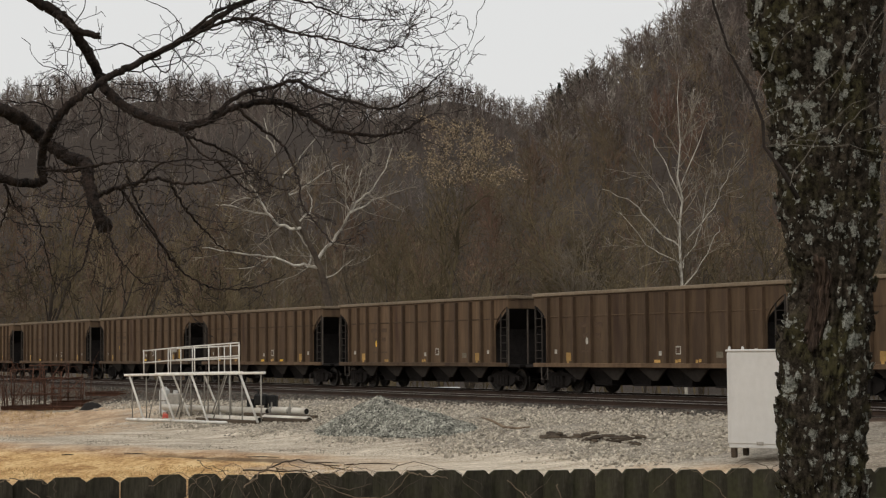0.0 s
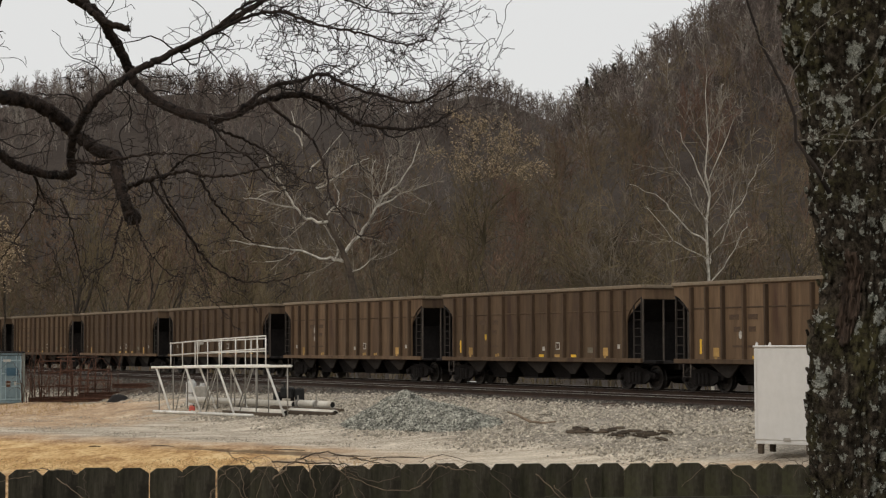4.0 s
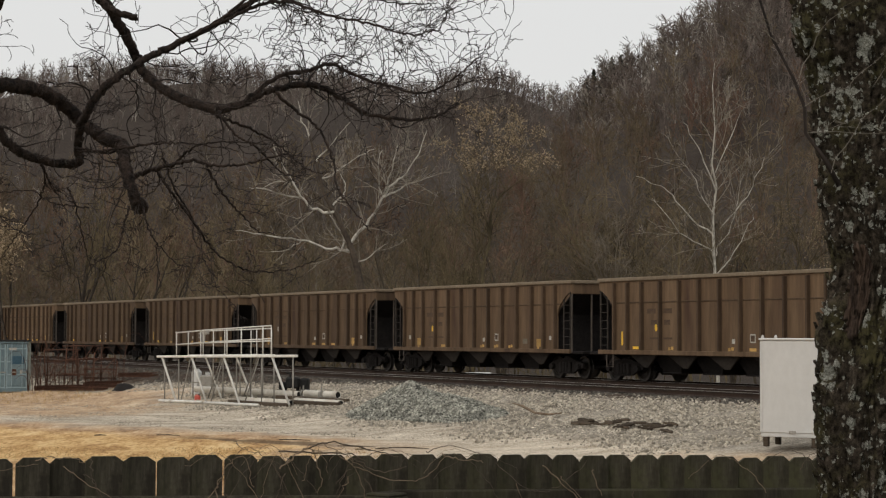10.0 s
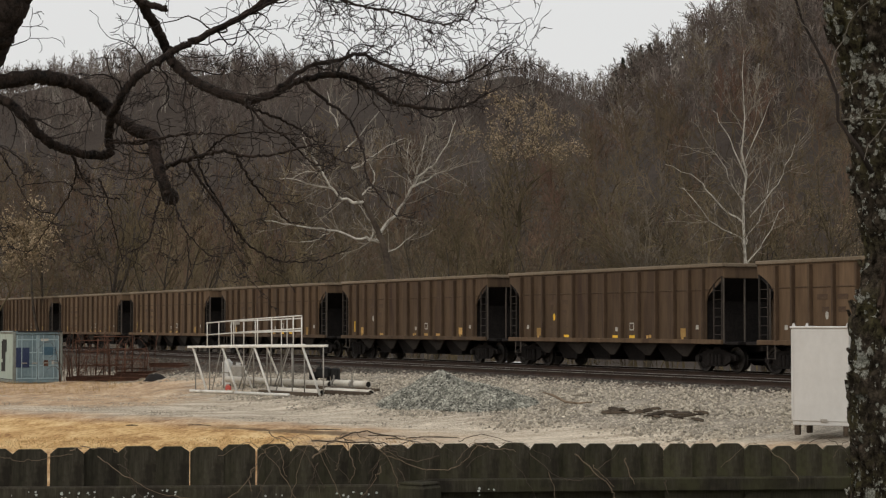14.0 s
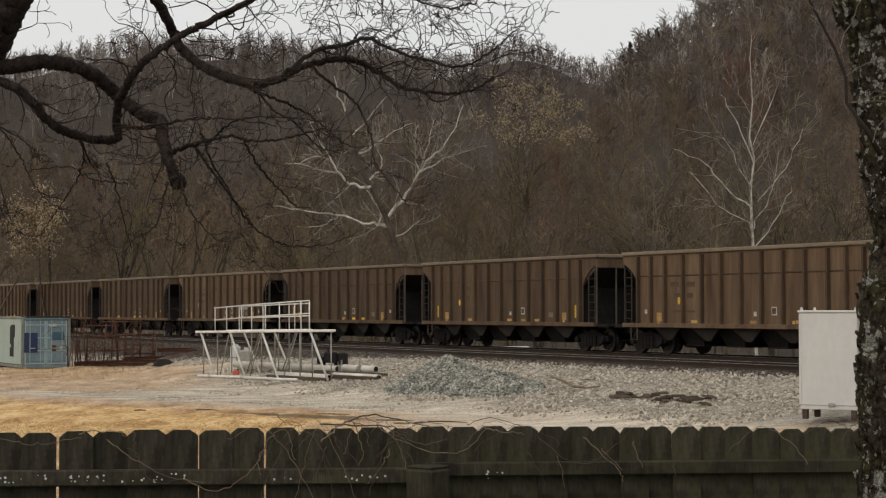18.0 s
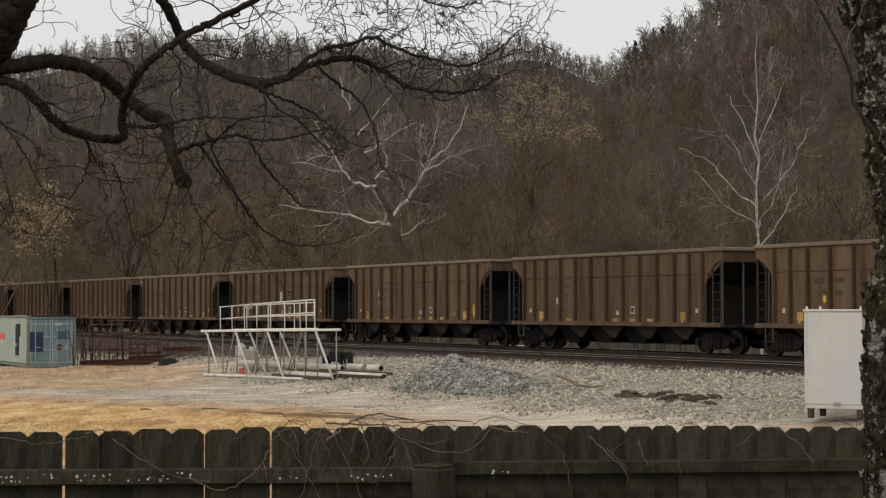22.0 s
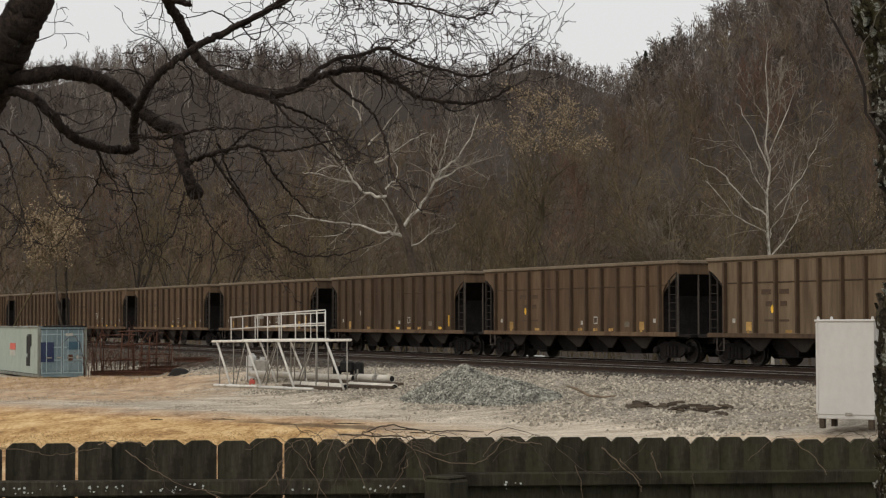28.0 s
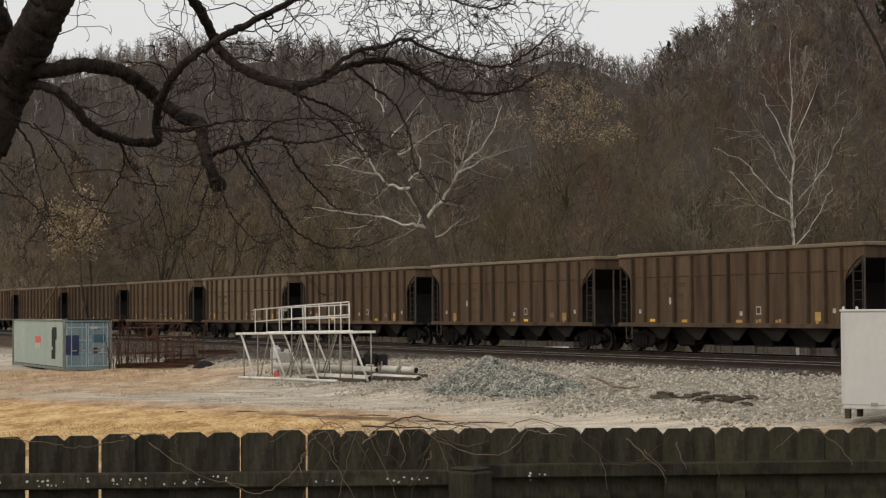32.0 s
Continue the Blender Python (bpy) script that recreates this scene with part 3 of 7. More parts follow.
def stone_field(name, places, sizes, material, label, kind="stuff", category="gravel"):
    """Many small angular stones in one object."""
    cube = np.array([[-1, -1, -1], [1, -1, -1], [1, 1, -1], [-1, 1, -1], [-1, -1, 1], [1, -1, 1], [1, 1, 1], [-1, 1, 1]], float)
    cube[4:, :2] *= 0.62
    q = np.array([[4, 5, 6, 7], [0, 1, 5, 4], [1, 2, 6, 5], [2, 3, 7, 6], [3, 0, 4, 7]])
    n = len(places)
    v = cube[None] + NPR.uniform(-0.35, 0.35, (n, 8, 3))
    v = v * (sizes[:, None] * NPR.uniform(0.6, 1.2, (n, 3)))[:, None, :] * 0.5
    a, b = NPR.uniform(0, PI2, n), NPR.uniform(-0.8, 0.8, n)
    ca, sa, cb, sb = np.cos(a), np.sin(a), np.cos(b), np.sin(b)
    x, y, z = v[..., 0], v[..., 1], v[..., 2]
    y, z = cb[:, None] * y - sb[:, None] * z, sb[:, None] * y + cb[:, None] * z
    x, y = ca[:, None] * x - sa[:, None] * y, sa[:, None] * x + ca[:, None] * y
    v = np.stack([x, y, z], -1) + places[:, None, :]
    quads = (q[None] + 8 * np.arange(n)[:, None, None]).reshape(-1, 4)
    return tagged(new(name, mesh_np(name, v.reshape(-1, 3), quads, material)), label, category, kind=kind)


def on_ground(x, y):
    return np.stack([x, y, ground_z(x, y)], -1)


def ballast():
    """Loose stones on the slope below the tracks, oily ones by the rails, and fine gravel over the yard."""
    n = 76000
    s, u = NPR.uniform(-24, 62, n), NPR.uniform(-13.5, -4.4, n)
    px = TRACK.x * (s + TRACK_S) + SIDE.x * (u + TRACK_C)
    py = TRACK.y * (s + TRACK_S) + SIDE.y * (u + TRACK_C)
    edge = -12.3 + 3.0 * smooth(2, 16, s) + 0.5 * np.sin(s * 0.9) + NPR.normal(0, 0.5, n)
    seen = (np.abs(px / py + 0.01) < 0.28) & (NPR.uniform(0, 1, n) < 62 / np.maximum(py, 55)) & (u > edge)
    oily = u + NPR.normal(0, 0.35, n) > -5.6 - 2.2 * smooth(2, 18, s)
    for name, pick, mat, label in (("ballast_slope", seen & ~oily, M_STONE, "loose pale limestone ballast on the railway bank"),
                                   ("oily_ballast", seen & oily & (NPR.uniform(0, 1, n) < 0.55), M_DARKBALLAST, "dark oily ballast stones beside the rails")):
        x, y = px[pick], py[pick]
        stone_field(name, on_ground(x, y), NPR.uniform(0.04, 0.095, len(x)), mat, label)
    n = 24000
    y = NPR.uniform(44, 72, n)
    x = NPR.uniform(-0.28, 0.2, n) * y
    x, y = x[x * SIDE.x + y * SIDE.y < TRACK_C - 8], y[x * SIDE.x + y * SIDE.y < TRACK_C - 8]
    bare = 0.75 * x + y > 48.5
    x, y = x[bare], y[bare]
    n = len(x)
    stone_field("yard_gravel", on_ground(x, y), NPR.uniform(0.012, 0.034, n), M_STONE, "scattered pale gravel on the yard")


ballast()


def gravel_pile():
    """A heap of crushed stone, long along the track, with one peak and a lower tail."""
    mid = Vector((0.25, 55.2, 0))
    n = 30000
    lx, ly = NPR.uniform(-4.6, 4.6, n), NPR.uniform(-2.4, 2.4, n)

    def heap(a, c):
        peak = 0.98 - np.hypot((a + 1.3) * 0.34, c * 0.55)
        second = 0.66 - np.hypot((a - 1.2) * 0.24, c * 0.45)
        tail = 0.42 - np.hypot(a * 0.11, c * 0.3)
        return np.maximum(np.maximum(peak, second), np.maximum(tail, 0))

    def world(a, c):
        return mid.x - TRACK.x * a - SIDE.x * c, mid.y - TRACK.y * a - SIDE.y * c

    x, y = world(lx, ly)
    h = heap(lx, ly)
    keep = h > 0.03
    places = np.stack([x, y, ground_z(x, y) + h + 0.04 * np.sin(x * 5) * np.sin(y * 4)], -1)[keep]
    stone_field("gravel_stones", places, NPR.uniform(0.035, 0.092, len(places)), M_BLUESTONE, "loose blue-grey crushed stones covering the heap")
    ga, gc = np.meshgrid(np.linspace(-4.8, 4.8, 90), np.linspace(-2.6, 2.6, 50))
    gh = heap(ga, gc)
    gh = np.where(gh > 0.01, gh + NPR.normal(0, 0.02, ga.shape), -0.25)
    wx, wy = world(ga, gc)
    idx = np.arange(ga.size).reshape(ga.shape)
    quads = np.stack([idx[:-1, :-1], idx[:-1, 1:], idx[1:, 1:], idx[1:, :-1]], -1).reshape(-1, 4)
    me = mesh_np("gravel_pile", np.stack([wx, wy, ground_z(wx, wy) + gh - 0.04], -1).reshape(-1, 3), quads, M_BLUESTONE, True)
    tagged(new("gravel_pile", me), "heap of blue-grey crushed stone on the gravel yard", "gravel pile")


gravel_pile()


# ---------------------------------------------------------------- railway tracks
def frame_on_track(s, u, z):
    """A pose on the track: x along the run, y towards the yard, z up."""
    p = along(s, u, z)
    m = Matrix((TRACK, -SIDE, Vector((0, 0, 1)))).transposed().to_4x4()
    m.translation = p
    return m


def build_track(name, u, label):
    root = thing(name, frame_on_track(0, u, RAIL_Z), label, "railway track", kind="structure")
    lo, hi = -330.0, 640.0
    for side in (-0.76, 0.76):
        prof = [(-0.07, -0.17), (0.07, -0.17), (0.07, -0.15), (0.012, -0.13), (0.012, -0.04), (0.037, -0.03), (0.037, -0.006),
                (-0.037, -0.006), (-0.037, -0.03), (-0.012, -0.04), (-0.012, -0.13), (-0.07, -0.15)]
        rail = part("rail", Shape().extrude([(side + a, b) for a, b in prof], lo, hi, "x"), M_RAILRUST, root)
        part("rail_head", Shape().extrude([(side - 0.034, -0.006), (side + 0.034, -0.006), (side + 0.03, 0), (side - 0.03, 0)], lo, hi, "x"),
             M_RAILTOP, rail, "polished running surface")
    ties = Shape()
    for k in range(300):
        x = -45 + 0.52 * k
        ties.block(x, RNG.uniform(-0.04, 0.04), -0.24 + RNG.uniform(-0.01, 0.01), 0.22, 2.6, 0.16, 0.01)
    tagged(part("ties", ties, M_TIE, root, "dark creosoted wooden ties"), kind="stuff")


build_track("track_main", MAIN_U, "main railway track with polished rails on dark ballast")
build_track("track_near", NEAR_U, "siding track with bright rails nearer the yard")


def dry_grass():
    """Tufts of dead grass on the straw patch and taller weeds round the container."""
    rs = np.random.RandomState(55)
    segs = []
    n = 9000
    y = rs.uniform(34, 45, n)
    x = rs.uniform(-0.3, -0.02, n) * y
    x2, y2 = rs.uniform(-27, -14.5, 2600), rs.uniform(72, 88, 2600)
    for gx, gy, hi in ((x, y, 0.05), (x2, y2, 0.17)):
        z = ground_z(gx, gy)
        h = hi * rs.uniform(0.3, 1.0, len(gx))
        dx, dy = rs.normal(0, 0.5, len(gx)) * h, rs.normal(0, 0.3, len(gx)) * h
        segs.append(np.stack([gx, gy, z, gx + dx, gy + dy, z + h, 0.006 + 0 * z, 0.003 + 0 * z], -1))
    return np.concatenate(segs)


# ---------------------------------------------------------------- coal train
CAR_L, BODY_L, TOP_Z, SILL_Z, HALF_W = 16.15, 14.33, 3.74, 1.0, 1.58
RIB_X = [-6.1, -5.285] + [-4.415 + 1.1038 * k for k in range(9)] + [5.285, 6.1]
CAR_COUNT, WHEEL_R, BOGIE_X = 39, 0.44, 6.15


def side_outline():
    """The flank of the hopper: full height in the middle, cut back under the ends."""
    e = BODY_L / 2
    right = [(e - 1.0, SILL_Z), (e - 1.0, 2.4), (e - 0.93, 2.62), (e - 0.76, 2.86), (e - 0.5, 3.08), (e - 0.24, 3.24), (e - 0.04, 3.31), (e, TOP_Z - 0.1)]
    left = [(-a, b) for a, b in right[::-1]]
    return right + left


def wheelset_mesh():
    s = Shape()
    for y in (-0.78, 0.78):
        o = 1 if y > 0 else -1
        prof = [(0.0, 0.10), (0.12, 0.10), (0.14, 0.05), (0.33, 0.03), (0.36, 0.07), (WHEEL_R, 0.07), (WHEEL_R + 0.0, -0.045), (WHEEL_R + 0.025, -0.07), (0.36, -0.07), (0.0, -0.07)]
        n = 24
        vs = [(r * math.cos(PI2 * k / n), y + o * w, r * math.sin(PI2 * k / n)) for r, w in prof for k in range(n)]
        fs = [(i * n + k, i * n + (k + 1) % n, (i + 1) * n + (k + 1) % n, (i + 1) * n + k) for i in range(len(prof) - 1) for k in range(n)]
        s.add(vs, fs)
        # holes in the plate show the turning
        for k in range(4):
            w = PI2 * k / 4
            s.block(0.24 * math.cos(w), y + o * 0.062, 0.24 * math.sin(w), 0.09, 0.02, 0.09, 0.01)
    s.tube([(0, -0.8, 0), (0, 0.8, 0)], 0.08, 10)
    return s.mesh("wheelset", M_WHEELRIM)


def bogie_frame_shape(y):
    s = Shape()
    out = [(-1.12, -0.02), (-0.72, -0.10), (-0.42, -0.24), (0.42, -0.24), (0.72, -0.10), (1.12, -0.02), (1.12, 0.16), (0.75, 0.24), (0.4, 0.34), (-0.4, 0.34), (-0.75, 0.24), (-1.12, 0.16)]
    s.extrude(out, y - 0.06, y + 0.06)
    o = 1 if y > 0 else -1
    for x in (-0.89, 0.89):
        s.tube([(x, y + o * 0.05, 0.02), (x, y + o * 0.2, 0.02)], 0.12, 10)
    for x in (-0.3, -0.1, 0.1, 0.3):
        s.tube([(x, y + o * 0.1, -0.18), (x, y + o * 0.1, 0.2)], 0.075, 8)
    s.tube([(-0.4, y + o * 0.1, -0.22), (0.4, y + o * 0.1, -0.22)], 0.03, 6)
    return s


def build_car():
    """One coal hopper car, its parts and sub-parts, about the middle of the car at rail height."""
    car = thing("hopper_car", frame_on_track(0, MAIN_U, RAIL_Z), "weathered brown steel coal hopper car rolling on the railway track", "railway car",
                "cars of the coal train")
    e, w = BODY_L / 2, HALF_W
    out = side_outline()
    side_mesh = Shape().extrude(out, -0.03, 0.03).mesh("side_sheet", M_RUSTBROWN)
    # rib dark all over, in place of the shadow along its side
    rib_mesh = Shape().add(
        [(a, b, z) for z in (SILL_Z + 0.14, TOP_Z - 0.18) for a, b in ((-0.055, 0), (-0.042, 0.14), (0.042, 0.14), (0.055, 0))],
        [(0, 1, 5, 4), (1, 2, 6, 5), (2, 3, 7, 6), (0, 3, 2, 1), (4, 5, 6, 7), (0, 4, 7, 3)]).mesh("rib", M_RIB)
    chord_mesh = Shape().block(0, 0, TOP_Z - 0.06, BODY_L + 0.06, 0.16, 0.13, 0.02).mesh("top_chord", M_CHORD)
    sill_mesh = Shape().block(0, 0, SILL_Z + 0.05, BODY_L - 0.1, 0.12, 0.16, 0.015).mesh("side_sill", M_RUSTBROWN)
    # strip in the dark rib paint, for the shadow along the seam
    seam_mesh = Shape().block(0, 0, 2.84, BODY_L - 1.5, 0.04, 0.05, 0.01).mesh("seam_strip", M_RIB)
    for o in (1, -1):
        turn = Matrix.Identity(4) if o > 0 else pose(0, 0, 0, 0, 0, 180)
        sheet = part("side_sheet", side_mesh, None, car, "riveted brown flank sheet", turn @ pose(0, w - 0.12, 0))
        part("top_chord", chord_mesh, None, car, "paler rail along the top edge", turn @ pose(0, w - 0.1, 0))
        part("side_sill", sill_mesh, None, car, "", turn @ pose(0, w - 0.06, 0))
        part("seam_strip", seam_mesh, None, sheet, "", pose(0, 0.03, 0))
        for x in RIB_X:
            part("rib", rib_mesh, None, sheet, "", pose(x, 0.028, 0))
    # ends: sloping floor sheets, upper end plates, platforms
    for o in (1, -1):
        turn = Matrix.Identity(4) if o > 0 else pose(0, 0, 0, 0, 0, 180)
        # end sheets near black: shade of the open end is in their colour
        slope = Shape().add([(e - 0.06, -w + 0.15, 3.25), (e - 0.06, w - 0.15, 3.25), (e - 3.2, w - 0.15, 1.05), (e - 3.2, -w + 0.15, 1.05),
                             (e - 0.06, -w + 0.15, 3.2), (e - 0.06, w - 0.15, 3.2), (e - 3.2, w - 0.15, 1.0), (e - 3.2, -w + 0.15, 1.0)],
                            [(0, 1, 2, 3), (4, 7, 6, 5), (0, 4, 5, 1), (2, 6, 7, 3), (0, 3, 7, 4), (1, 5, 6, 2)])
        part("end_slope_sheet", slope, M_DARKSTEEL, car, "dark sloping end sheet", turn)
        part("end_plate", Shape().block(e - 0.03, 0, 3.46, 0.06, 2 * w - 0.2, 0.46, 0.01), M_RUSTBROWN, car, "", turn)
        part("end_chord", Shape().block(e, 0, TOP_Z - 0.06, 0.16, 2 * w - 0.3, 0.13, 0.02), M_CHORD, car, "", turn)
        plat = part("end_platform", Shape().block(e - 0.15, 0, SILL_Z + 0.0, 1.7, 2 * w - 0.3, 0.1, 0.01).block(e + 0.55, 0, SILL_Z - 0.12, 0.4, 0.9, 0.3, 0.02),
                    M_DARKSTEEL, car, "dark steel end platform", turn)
        # plate added to darken the opening between cars
        part("end_web", Shape().block(e - 1.15, 0, 1.76, 0.05, 2 * w - 0.34, 1.44, 0.01), M_DARKSTEEL, car, "dark cross plate added to darken the open car end", turn)
        for y in (-0.55, 0.55):
            part("end_brace", Shape().block(e - 0.05, y, 2.15, 0.07, 0.05, 2.2, 0.01), M_PIPEGREY, car, "", turn)
        for y in (-w + 0.14, w - 0.14):
            part("end_post", Shape().block(e - 0.06, y, 2.15, 0.06, 0.06, 2.3, 0.01), M_PIPEGREY, car, "brown corner post", turn)
        for y in (-w + 0.1, w - 0.1):
            lad = Shape()
            for x, hi in ((e - 0.1, 3.3), (e - 0.55, 3.04)):
                lad.tube([(x, y, SILL_Z), (x, y, hi)], 0.034, 6)
            # ladder and rungs coloured dark for the shade between cars
            ladder = part("ladder", lad, M_CHUTE, car, "dark grab-iron ladder", turn)
            for k in range(6):
                part("rung", Shape().tube([(e - 0.55, y, 1.3 + 0.3 * k), (e - 0.1, y, 1.3 + 0.3 * k)], 0.013, 5), M_CHUTE, ladder)
        part("coupler", Shape().block(e + 0.42, 0, SILL_Z - 0.12, 0.95, 0.22, 0.24, 0.03).block(e + 0.86, 0.06, SILL_Z - 0.12, 0.2, 0.34, 0.3, 0.05),
             M_DARKSTEEL, car, "knuckle coupler", turn)
        part("step_iron", Shape().tube([(e - 0.95, w - 0.06, 0.98), (e - 0.95, w - 0.06, 0.52), (e - 0.55, w - 0.06, 0.52), (e - 0.55, w - 0.06, 0.98)], 0.025, 5), M_PIPEGREY, car, "", turn)
    wheel = Shape()
    ring = [(math.cos(PI2 * k / 16), math.sin(PI2 * k / 16)) for k in range(17)]
    wheel.tube([(e + 0.12, -0.6 + 0.28 * a, 2.3 + 0.28 * b) for a, b in ring], 0.02, 5, False)
    wheel.tube([(e + 0.12, -0.88, 2.3), (e + 0.12, -0.32, 2.3)], 0.014, 5).tube([(e + 0.12, -0.6, 2.02), (e + 0.12, -0.6, 2.58)], 0.014, 5)
    part("hand_brake", wheel, M_PIPEGREY, car, "round brake wheel on the end")
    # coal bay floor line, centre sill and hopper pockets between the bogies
    # near black throughout, so the underside's shade is painted in
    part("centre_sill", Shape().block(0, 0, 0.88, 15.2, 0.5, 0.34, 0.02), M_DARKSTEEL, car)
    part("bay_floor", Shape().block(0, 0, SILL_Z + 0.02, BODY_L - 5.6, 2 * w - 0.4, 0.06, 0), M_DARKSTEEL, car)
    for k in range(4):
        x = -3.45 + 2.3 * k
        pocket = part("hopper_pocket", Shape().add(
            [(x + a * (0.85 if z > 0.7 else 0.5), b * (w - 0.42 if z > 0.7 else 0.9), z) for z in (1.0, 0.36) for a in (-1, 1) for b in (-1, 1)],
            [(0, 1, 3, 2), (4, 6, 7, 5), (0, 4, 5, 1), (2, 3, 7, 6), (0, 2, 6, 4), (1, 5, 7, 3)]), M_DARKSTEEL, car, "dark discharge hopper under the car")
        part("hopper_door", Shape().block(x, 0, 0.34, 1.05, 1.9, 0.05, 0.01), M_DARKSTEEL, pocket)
    # chute plates one tone paler than the pockets, as faces that catch light
    for k in range(5):
        x = -4.6 + 2.3 * k
        for y in (-w + 0.22, w - 0.22):
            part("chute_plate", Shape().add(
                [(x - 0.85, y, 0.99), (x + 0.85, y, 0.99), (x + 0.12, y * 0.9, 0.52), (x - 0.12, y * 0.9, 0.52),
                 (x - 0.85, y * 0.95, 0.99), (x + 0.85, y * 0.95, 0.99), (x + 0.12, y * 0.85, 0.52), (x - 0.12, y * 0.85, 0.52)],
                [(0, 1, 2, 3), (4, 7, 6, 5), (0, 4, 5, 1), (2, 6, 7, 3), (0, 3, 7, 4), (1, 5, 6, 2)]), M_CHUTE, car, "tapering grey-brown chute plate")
    # bogies
    ws = wheelset_mesh()
    frames = {y: bogie_frame_shape(y).mesh("side_frame", M_DARKSTEEL) for y in (-1.0, 1.0)}
    bolster = Shape().block(0, 0, 0.28, 0.42, 2.0, 0.3, 0.03).mesh("bogie", M_DARKSTEEL)
    for x in (-BOGIE_X, BOGIE_X):
        bogie = part("bogie", bolster, None, car, "four-wheeled cast steel bogie", pose(x, 0, WHEEL_R))
        for y in (-1.0, 1.0):
            part("side_frame", frames[y], None, bogie)
        for dx in (-0.89, 0.89):
            part("wheelset", ws, None, bogie, "steel wheels on an axle", pose(dx, 0, 0))
    return car


def flat_mark(w, h, material, name):
    return Shape().block(0, 0, 0, w, 0.008, h).mesh(name, material)


MARKS = {
    "strip": flat_mark(0.34, 0.1, M_ORANGE, "reflector"),
    "bright": flat_mark(0.34, 0.1, M_YELLOW, "reflector"),
    "patch": flat_mark(0.3, 0.3, M_ORANGE, "orange_patch"),
    "tall": flat_mark(0.1, 0.5, M_YELLOW, "yellow_stripe"),
    "scrap": flat_mark(0.13, 0.11, M_ORANGE, "reflector_scrap"),
    "faint": flat_mark(0.34, 0.2, M_FAINT, "chalk_square"),
    "tag": flat_mark(0.15, 0.15, M_MARKWHITE, "white_tag"),
    "sheet": flat_mark(0.3, 0.46, M_MARKWHITE, "white_notice"),
    "box": flat_mark(0.27, 0.28, M_MARKWHITE, "data_plate"),
    "boxin": flat_mark(0.2, 0.2, M_MARKDARK, "plate_field"),
    "bar": flat_mark(0.5, 0.17, M_MARKDARK, "stencil_bar"),
    "short": flat_mark(0.34, 0.17, M_MARKDARK, "stencil_bar"),
    "fine": flat_mark(0.5, 0.07, M_MARKDARK, "small_print"),
}
oval = Shape()
oval.extrude([(0.075 * math.cos(PI2 * k / 14), 0.14 * math.sin(PI2 * k / 14)) for k in range(14)], -0.004, 0.004)
MARKS["oval"] = oval.mesh("white_oval", M_MARKWHITE)
oval2 = Shape()
oval2.extrude([(0.075 * math.cos(PI2 * k / 14), 0.14 * math.sin(PI2 * k / 14)) for k in range(14)], -0.004, 0.004)
MARKS["yoval"] = oval2.mesh("yellow_oval", M_YELLOW)
WORD = bpy.data.curves.new("chalk_word", "FONT")
WORD.body = "TAY"
WORD.size, WORD.extrude = 0.62, 0.003
WORD.align_x = "CENTER"
WORD.materials.append(M_MARKWHITE)


def mark_car(car, rng):
    """Reflectors, tags and stencils on the flank that faces the yard."""
    y = HALF_W - 0.084

    def put(key, x, z, label=""):
        return part(MARKS[key].name, MARKS[key], None, car, label, pose(-x, y, z))

    # x runs from the leading end to the trailing end, as read from the yard
    bright = rng.random() < 0.22
    for x in (-2.76, 0.55, 1.66, 2.76):
        if rng.random() < 0.85:
            key = "bright" if bright or rng.random() < 0.12 else "strip"
            if rng.random() < 0.6:
                put(key, x + rng.uniform(-0.05, 0.05), 1.2, "faded yellow reflector strip")
            else:
                put("scrap", x - 0.09, 1.2, "worn reflector scrap")
                put("scrap", x + 0.08, 1.22, "worn reflector scrap")
    for x in (-4.85, 4.85):
        if rng.random() < 0.8:
            put("patch", x, 1.36, "faded orange patch")
            put("scrap", x - 0.04, 1.18, "worn orange scrap")
        else:
            put("bright", x, 1.22, "yellow reflector strip")
    for x in (-5.68, 5.68):
        put("tall" if rng.random() < 0.28 else "tag", x, 1.55, "pale upright tag")
    put("yoval" if rng.random() < 0.3 else "oval", -3.64 + rng.uniform(-0.06, 0.06), 1.94, "pale oval sticker")
    put("tag", 0.68, 1.47, "small white tag")
    plate = put("box", 1.68, 1.57, "white framed data plate")
    part("plate_field", MARKS["boxin"], None, plate, "", pose(0, 0.005, 0))
    if rng.random() < 0.6:
        put("faint", 3.86, 1.42, "faint chalked square")
    for key, x, z in (("bar", -3.9, 2.52), ("bar", -2.95, 2.52), ("short", -3.75, 2.12), ("short", -2.98, 2.12)):
        put(key, x, z, "dark stencilled mark")
    put("fine", -3.75, 1.56, "small dark print")
    put("fine", -2.95, 1.56, "small dark print")
    if rng.random() < 0.14:
        put("sheet", 1.02 * round(rng.uniform(-5, 4)) + 0.51, 2.3, "white notice")


def build_train():
    cars = [build_car()]
    for k in range(1, CAR_COUNT):
        cars.append(copy_thing(cars[0], frame_on_track(0, MAIN_U, RAIL_Z)))
    rng = random.Random(5)
    for car in cars:
        mark_car(car, rng)
    # one car with paler, faded paint
    for ob in cars[32].children:
        if ob.name.startswith("side_sheet"):
            ob.material_slots[0].link = "OBJECT"
            ob.material_slots[0].material = M_FADED
    word = new("chalk_word", WORD)
    word.parent = cars[27]
    word.matrix_basis = pose(-0.6, HALF_W - 0.075, 1.66, 90, 0, 180)
    tagged(word, "white chalk scrawl")
    return cars


TRAIN = build_train()
LEAD = 6                                       # cars ahead of the one by the yard at the start


